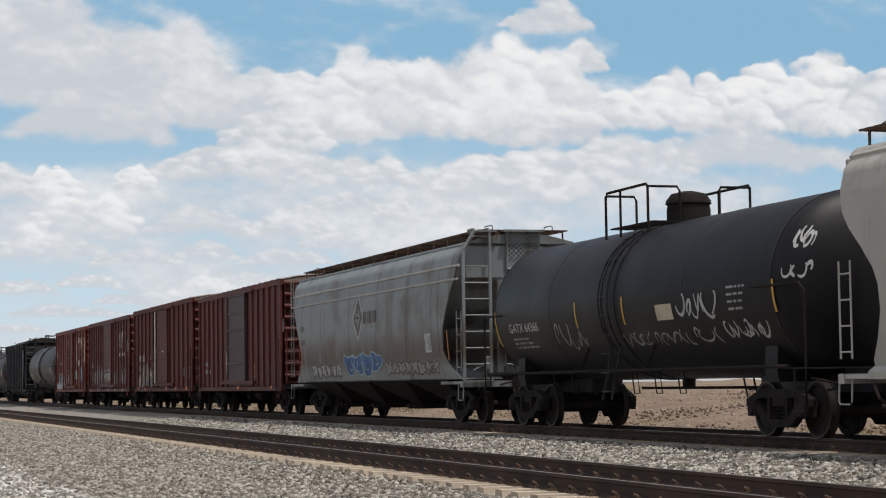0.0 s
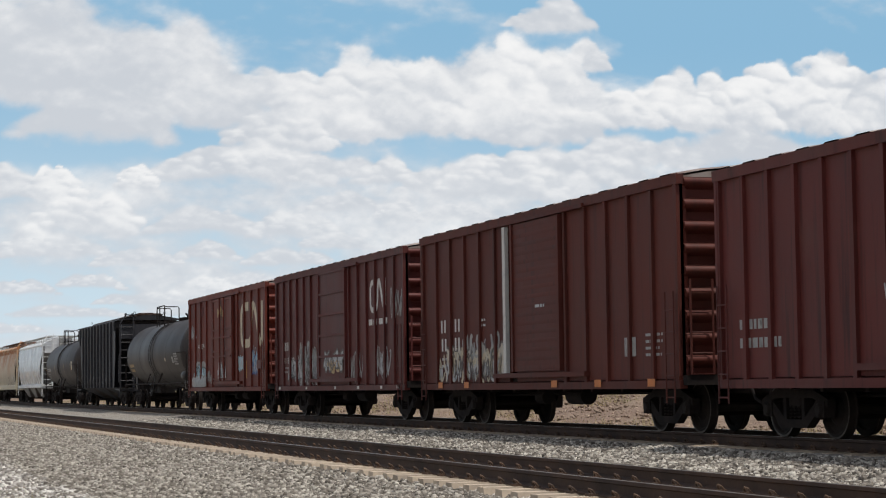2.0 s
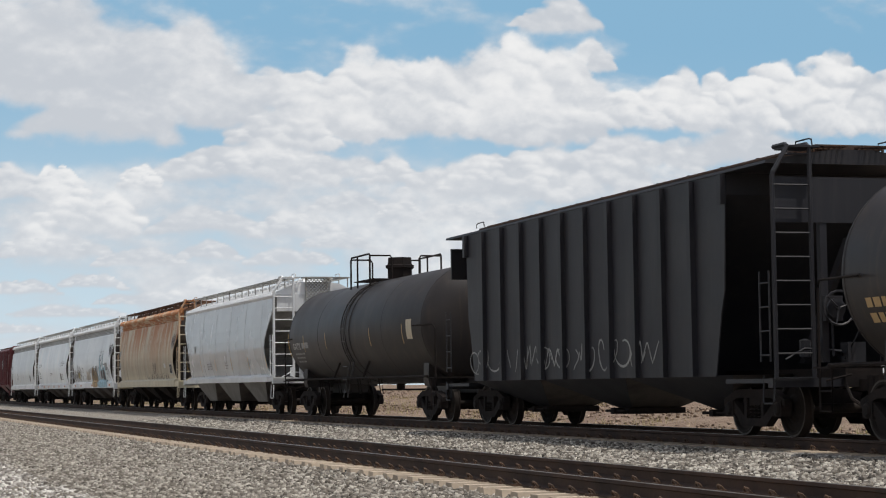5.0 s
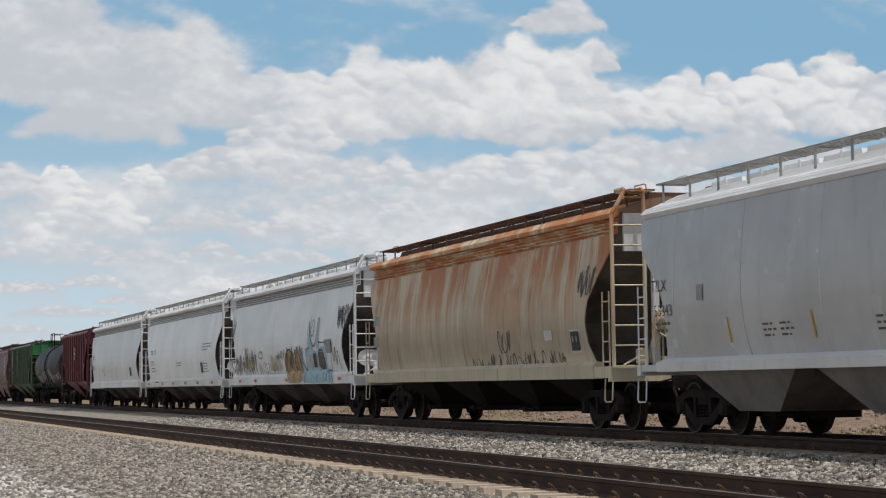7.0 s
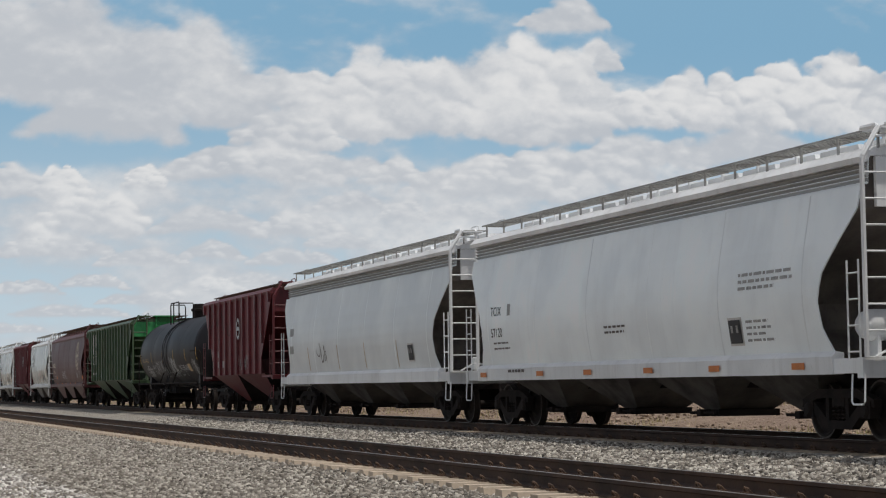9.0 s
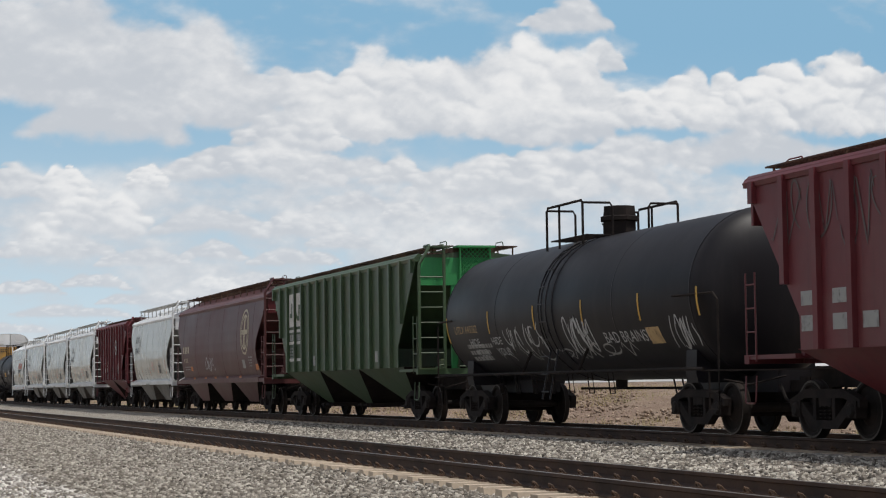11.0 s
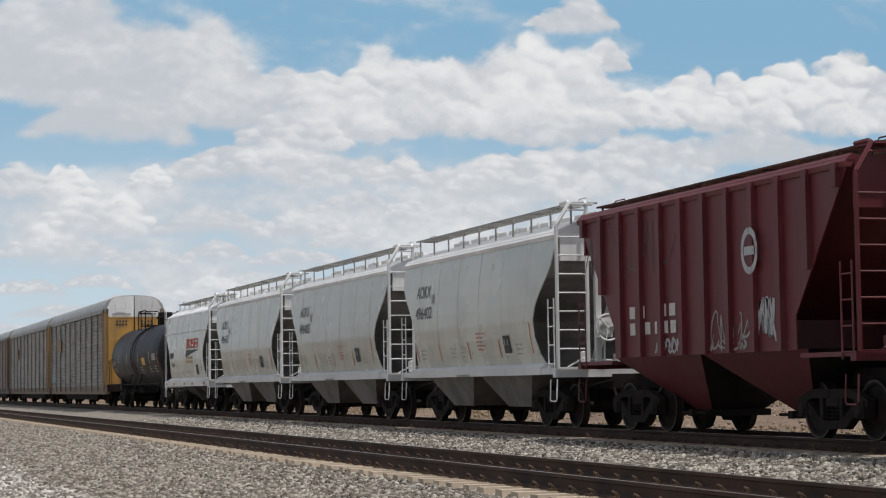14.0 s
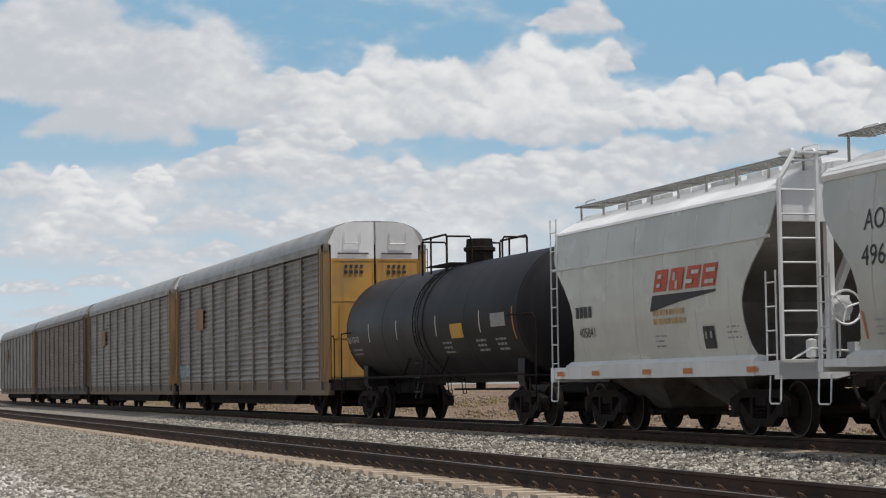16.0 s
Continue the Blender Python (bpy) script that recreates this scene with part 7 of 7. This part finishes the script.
plates(12, (-6.8, -4.2, 0.6, 7.4), 1.10, 1.19, 0.40, K_ORANGE)
mark(car, "stencil_panel", 5.7, 6.6, 1.9, 2.3, K_FAINT, width)

# white hoppers
car, width, _ = TRAIN[13]
lettering(car, "TCIX", -7.3, 2.42, 0.28, K_BLACK, width, 1.1)
lettering(car, "57120", -7.3, 1.95, 0.28, K_BLACK, width, 1.1)
bars(car, -7.2, 1.80, 1.5, 2, K_FAINT_DARK, width, 0.035, 0.12, 14)
bars(car, 5.3, 2.60, 1.9, 3, K_FAINT, width, 0.05, 0.11, 15)
bars(car, -0.6, 1.95, 1.4, 2, K_FAINT_DARK, width, 0.04, 0.1, 16)
data_panel(13, 5.1, 1.72)
bars(car, 5.5, 1.85, 1.0, 4, K_FAINT, width, 0.04, 0.1, 17)
plates(13, (-7.9, -4.2, -1.5, 1.5, 4.3, 7.3), 1.08, 1.18, 0.42, K_ORANGE)
bars(car, -6.2, 1.17, 1.6, 1, K_FAINT_DARK, lambda z: 1.58, 0.06, 0.1, 18)
mark(car, "stencil_panel", -6.2, -6.0, 2.4, 2.65, K_FAINT, width)
car, width, _ = TRAIN[14]
for z in (1.95, 2.5):
    mark(car, "patch_panel", -7.6, -7.1, z, z + 0.24, K_FAINT, width)
data_panel(14, 5.9, 1.75)
scrawl(car, -4.0, -3.0, 1.6, 2.2, K_FAINT_DARK, width, 4, 0.02, 101)
for x in (-5.2, -1.6, 1.4, 4.6):
    mark(car, "rust_run", x, x + 0.05, 1.4, 2.1, K_TAN, width, 0, "rust run below a weld")

# black tank car with white scrawls
car, width, _ = TRAIN[16]
lettering(car, "UTLX 643262", -7.2, 2.10, 0.25, K_TAN, width, 1.15)
bars(car, -6.6, 1.75, 2.0, 3, K_FAINT, width, 0.09, 0.14, 19)
strips(16, (-4.7, -1.7, 1.1, 4.0, 6.6), 2.05, 2.55, K_YELLOW, 0.07)
strips(16, (-7.75,), 1.9, 2.5, K_YELLOW, 0.07)
scrawl(car, -3.8, -1.2, 1.55, 2.2, K_SILVER, width, 9, 0.022, 111)
scrawl(car, 0.0, 1.4, 1.4, 2.3, K_SILVER, width, 6, 0.025, 112)
for x in (-6.3, -4.75):
    lettering(car, "HIDE", x, 1.80, 0.24, K_SILVER, width, 1.35)
    lettering(car, "YOUR", x + 0.1, 1.56, 0.24, K_SILVER, width, 1.35)
lettering(car, "BAD BRAINS!", 1.95, 1.68, 0.30, K_SILVER, width, 1.25)
scrawl(car, 5.2, 6.2, 1.5, 2.1, K_SILVER, width, 7, 0.022, 113)
mark(car, "placard", 4.1, 4.7, 1.62, 1.92, K_TAN, width)
scrawl(car, -4.5, 3.0, 1.4, 1.7, K_FAINT, width, 14, 0.018, 114)

# dark green hopper
car, width, _ = TRAIN[17]
mark(car, "logo_block", -6.35, -4.55, 2.80, 3.84, K_WHITE, width, 0, "white logo block")
part("logo", ribbon_geo(Geo(), [(NUDGE[car.name] + a, b) for a, b in ((-6.2, 3.16), (-5.95, 3.16), (-5.95, 3.48), (-5.72, 3.48), (-5.2, 3.05), (-4.98, 3.05), (-4.98, 3.40), (-4.7, 3.40))], 0.07, width, 0.024), M_GREEN, car, "dark green zigzag band")
mark(car, "logo_block", -5.535, -5.385, 2.80, 3.84, K_WHITE, lambda z: 1.619, 0, "white logo paint on a rib")
for z in (2.62, 2.25, 1.72):
    mark(car, "logo_bar", -5.535, -5.385, z, z + 0.09, K_WHITE, lambda z: 1.619, 0, "white stripe on a rib")
    mark(car, "logo_bar", -6.4, -4.6, z, z + 0.09, K_WHITE, width, 0, "white stripe")
bars(car, -6.3, 2.36, 1.6, 1, K_FAINT, width, 0.2, 0.1, 20)
bars(car, -6.3, 2.10, 0.6, 4, K_FAINT, width, 0.05, 0.1, 21)
for x in (-3.2, 3.9, 5.2):
    mark(car, "stencil_panel", x, x + 0.28, 1.55, 1.85, K_FAINT, width)

# brown-red hopper with the round emblem
car, width, _ = TRAIN[18]
ring(car, 5.0, 2.86, 0.72, 0.80, 0.10, K_CREAM, width)
ring(car, 5.0, 2.86, 0.56, 0.62, 0.12, K_CREAM, width)
mark(car, "emblem", 4.55, 5.45, 2.78, 2.94, K_CREAM, width, 0, "cross bar of the emblem")
mark(car, "emblem", 4.90, 5.10, 2.30, 3.42, K_CREAM, width, 0, "upright of the emblem")
for x in (-7.3, -6.95, -6.6, -6.25):
    mark(car, "lettering_bar", x, x + 0.2, 2.32, 2.58, K_CREAM, width)
lettering(car, "476268", -7.3, 1.94, 0.26, K_CREAM, width, 1.15)
bars(car, -7.3, 1.75, 1.6, 2, K_FAINT, width, 0.04, 0.1, 22)
scrawl(car, -2.7, -0.9, 1.58, 2.08, K_SILVER, width, 8, 0.028, 121)
mark(car, "reflector", 6.5, 6.95, 1.52, 1.72, K_ORANGE, width)
mark(car, "reflector", -6.0, -5.6, 1.60, 1.78, K_ORANGE, width)
plates(18, (-4.8, -2.4, -0.4, 1.9, 4.3), 1.27, 1.34, 0.38, K_ORANGE)
mark(car, "stencil_panel", 4.4, 4.85, 1.60, 1.90, K_FAINT, width)
bars(car, 5.5, 1.95, 0.7, 4, K_FAINT, width, 0.04, 0.1, 23)

# maroon hoppers
for i in (15, 20):
    car, width, _ = TRAIN[i]
    ring(car, 0.9 if i == 15 else 2.3, 3.0, 0.30, 0.38, 0.30, K_SILVER, lambda z: 1.618)
    mark(car, "emblem", *((0.72, 1.08) if i == 15 else (2.12, 2.48)), 2.93, 3.07, K_SILVER, lambda z: 1.618)
    for x, z in ((-4.3, 2.05), (-3.3, 2.05)) if i == 15 else ():
        mark(car, "lettering_bar", x, x + 0.5, z, z + 0.22, K_FAINT, width)
    for x in (-4.3, -3.3, -2.4) if i == 15 else ():
        mark(car, "lettering_bar", x, x + 0.45, 1.66, 1.90, K_FAINT, width)
    scrawl(car, 0.4, 2.4, 1.45, 2.1, K_FAINT, width, 9, 0.025, 130 + i)
    scrawl(car, -5.0, -1.0, 2.8, 4.0, K_FAINT_DARK, width, 8, 0.02, 140 + i)

# light grey two-bay hoppers
for i, number in ((19, "496412"), (21, "496402"), (22, "496405"), (23, "496407")):
    car, width, _ = TRAIN[i]
    lettering(car, "AOKX", -4.15, 3.05, 0.43, K_BLACK, width, 0.95)
    lettering(car, number, -4.2, 2.54, 0.42, K_BLACK, width, 1.1)
    strips(i, (-4.3, -2.4, -0.15, 2.05), 1.50, 1.90, K_ORANGE, 0.055)
    strips(i, (4.15,), 1.55, 2.20, K_ORANGE, 0.055)
    data_panel(i, 2.6, 1.78)
    bars(car, 0.5, 2.05, 0.7, 5, K_RED, width, 0.025, 0.09, 24)
    for x in (-4.0, -1.6, -0.8, 3.1):
        bars(car, x, 1.75, 0.6, 3, K_FAINT, width, 0.03, 0.1, 25)
    mark(car, "stencil_panel", -2.85, -2.65, 2.88, 3.12, K_FAINT, width)
    mark(car, "sill_stencil", -0.9, 0.1, 1.10, 1.15, K_FAINT, lambda z: 1.578)

# pale hopper with the red slogan
car, width, _ = TRAIN[24]
for x, slots in ((0.28, ((0.17, 0.33, 0.07), (0.17, 0.33, 0.23))), (0.97, ((0.14, 0.24, 0.17), (0.28, 0.38, 0.02))), (1.66, ((0.22, 0.52, 0.235), (0.0, 0.30, 0.085))), (2.32, ((0.17, 0.52, 0.235), (0.17, 0.52, 0.045)))):
    mark(car, "logo_block", x, x + 0.56, 2.52, 2.90, K_RED, width, 0.13, "slanting red logo block")
    for a, b, up in slots:
        mark(car, "logo_slot", x + a + 0.34 * up, x + b + 0.34 * up, 2.52 + up, 2.52 + up + (0.14 if b - a < 0.12 else 0.07), M_LIGHT_GREY, lambda z: width(z) + 0.016, 0.02)
sprayed(car, (0.10, 0.2, 1.4, 2.9), (2.18, 2.18, 2.31, 2.42), (2.20, 2.46, 2.46, 2.46), K_BLACK, width, 0.008, "dark tapering swoosh")
for x in (-3.6, -3.38, -3.16, -2.94):
    mark(car, "lettering_bar", x, x + 0.16, 2.18, 2.40, K_BLACK, width)
lettering(car, "405841", -3.5, 1.80, 0.27, K_BLACK, width, 1.1)
data_panel(24, 2.5, 1.66)
bars(car, 0.2, 2.1, 1.6, 2, K_TAN, width, 0.10, 0.16, 26)
bars(car, 0.2, 1.72, 0.6, 3, K_FAINT, width, 0.03, 0.09, 27)
bars(car, 3.2, 1.8, 0.7, 3, K_FAINT, width, 0.03, 0.09, 28)
plates(24, (-4.5, -2.6, -0.1, 1.7, 4.2), 1.06, 1.15, 0.36, K_ORANGE)

# rear tank car
car, width, _ = TRAIN[25]
lettering(car, "TILX 135472", -7.3, 2.12, 0.24, K_WHITE, width, 1.0)
bars(car, -6.9, 1.9, 1.2, 2, K_FAINT, width, 0.05, 0.12, 29)
strips(25, (-4.9, -2.2, 1.3, 4.7), 2.1, 2.6, K_WHITE, 0.07)
strips(25, (7.0,), 1.9, 2.6, K_ORANGE, 0.07)
mark(car, "placard", 2.45, 3.4, 2.02, 2.36, K_YELLOW, width, 0, "yellow square placard")
for x in (1.6, 4.2, 5.6):
    bars(car, x, 1.9, 0.9, 3, K_FAINT, width, 0.05, 0.11, 30)
mark(car, "placard", 5.5, 6.5, 2.2, 2.5, K_FAINT, width)

# autorack plates
for i in (26, 27, 29):
    car, width, _ = TRAIN[i]
    mark(car, "plate", -8.2, -6.7, 3.2, 4.0, M_OCHRE, lambda z: 1.584, 0, "tan sign plate")
    e = TRAIN[i][2] / 2 - 0.75
    for q in (-1, 1):
        for k in range(4):
            y = q * (0.42 + 0.16 * k)
            part("lettering_bar", Geo().box((e + 0.0, y - 0.04, 4.42), (e + 0.012, y + 0.04, 4.52)), K_BLACK, car)
            part("lettering_bar", Geo().box((e + 0.0, y - 0.06, 4.26), (e + 0.012, y + 0.05, 4.35)), K_BLACK, car)
        part("lettering_bar", Geo().box((e, q * 0.2, 4.83), (e + 0.012, q * 1.15, 4.88)), K_FAINT_DARK, car)
scrawl(TRAIN[26][0], -12.2, -9.8, 1.3, 1.9, K_SKY, lambda z: 1.57, 9, 0.04, 151)

# maroon hopper with the small emblem: two rows of lettering bars and white sprays
car, width, _ = TRAIN[20]
for x in (-2.9, -2.45, -1.5, -1.1):
    mark(car, "lettering_bar", x, x + 0.26, 2.08, 2.30, K_WHITE, width)
for x in (-2.9, -2.55, -2.2, -1.75, -1.4, -1.05):
    mark(car, "lettering_bar", x, x + 0.24, 1.78, 2.00, K_WHITE, width)
scrawl(car, -1.7, -0.7, 1.42, 1.70, K_SILVER, width, 7, 0.03, 201)
scrawl(car, 2.2, 3.0, 1.42, 2.22, K_SILVER, width, 9, 0.05, 202)
scrawl(car, 0.6, 2.0, 1.42, 1.60, K_FAINT, width, 7, 0.03, 203)


# ---------------------------------------------------------------- what moves
def motions():
    """The train runs past at a steady pace; the cloud layer drifts."""
    for car, x in CARS:
        walk(car, [(t, pose(x + 23.973 * (t - 8) + 0.00403 * (t - 8) ** 2, 0, 0)) for t in (0, 2, 4, 6, 8, 10, 12, 14, 16)])
    walk(backdrop, [(t, pose(EYE.x + 0.196 * (t - 8), EYE.y + 0.634 * (t - 8), EYE.z)) for t in (0, 4, 8, 12, 16)])


motions()
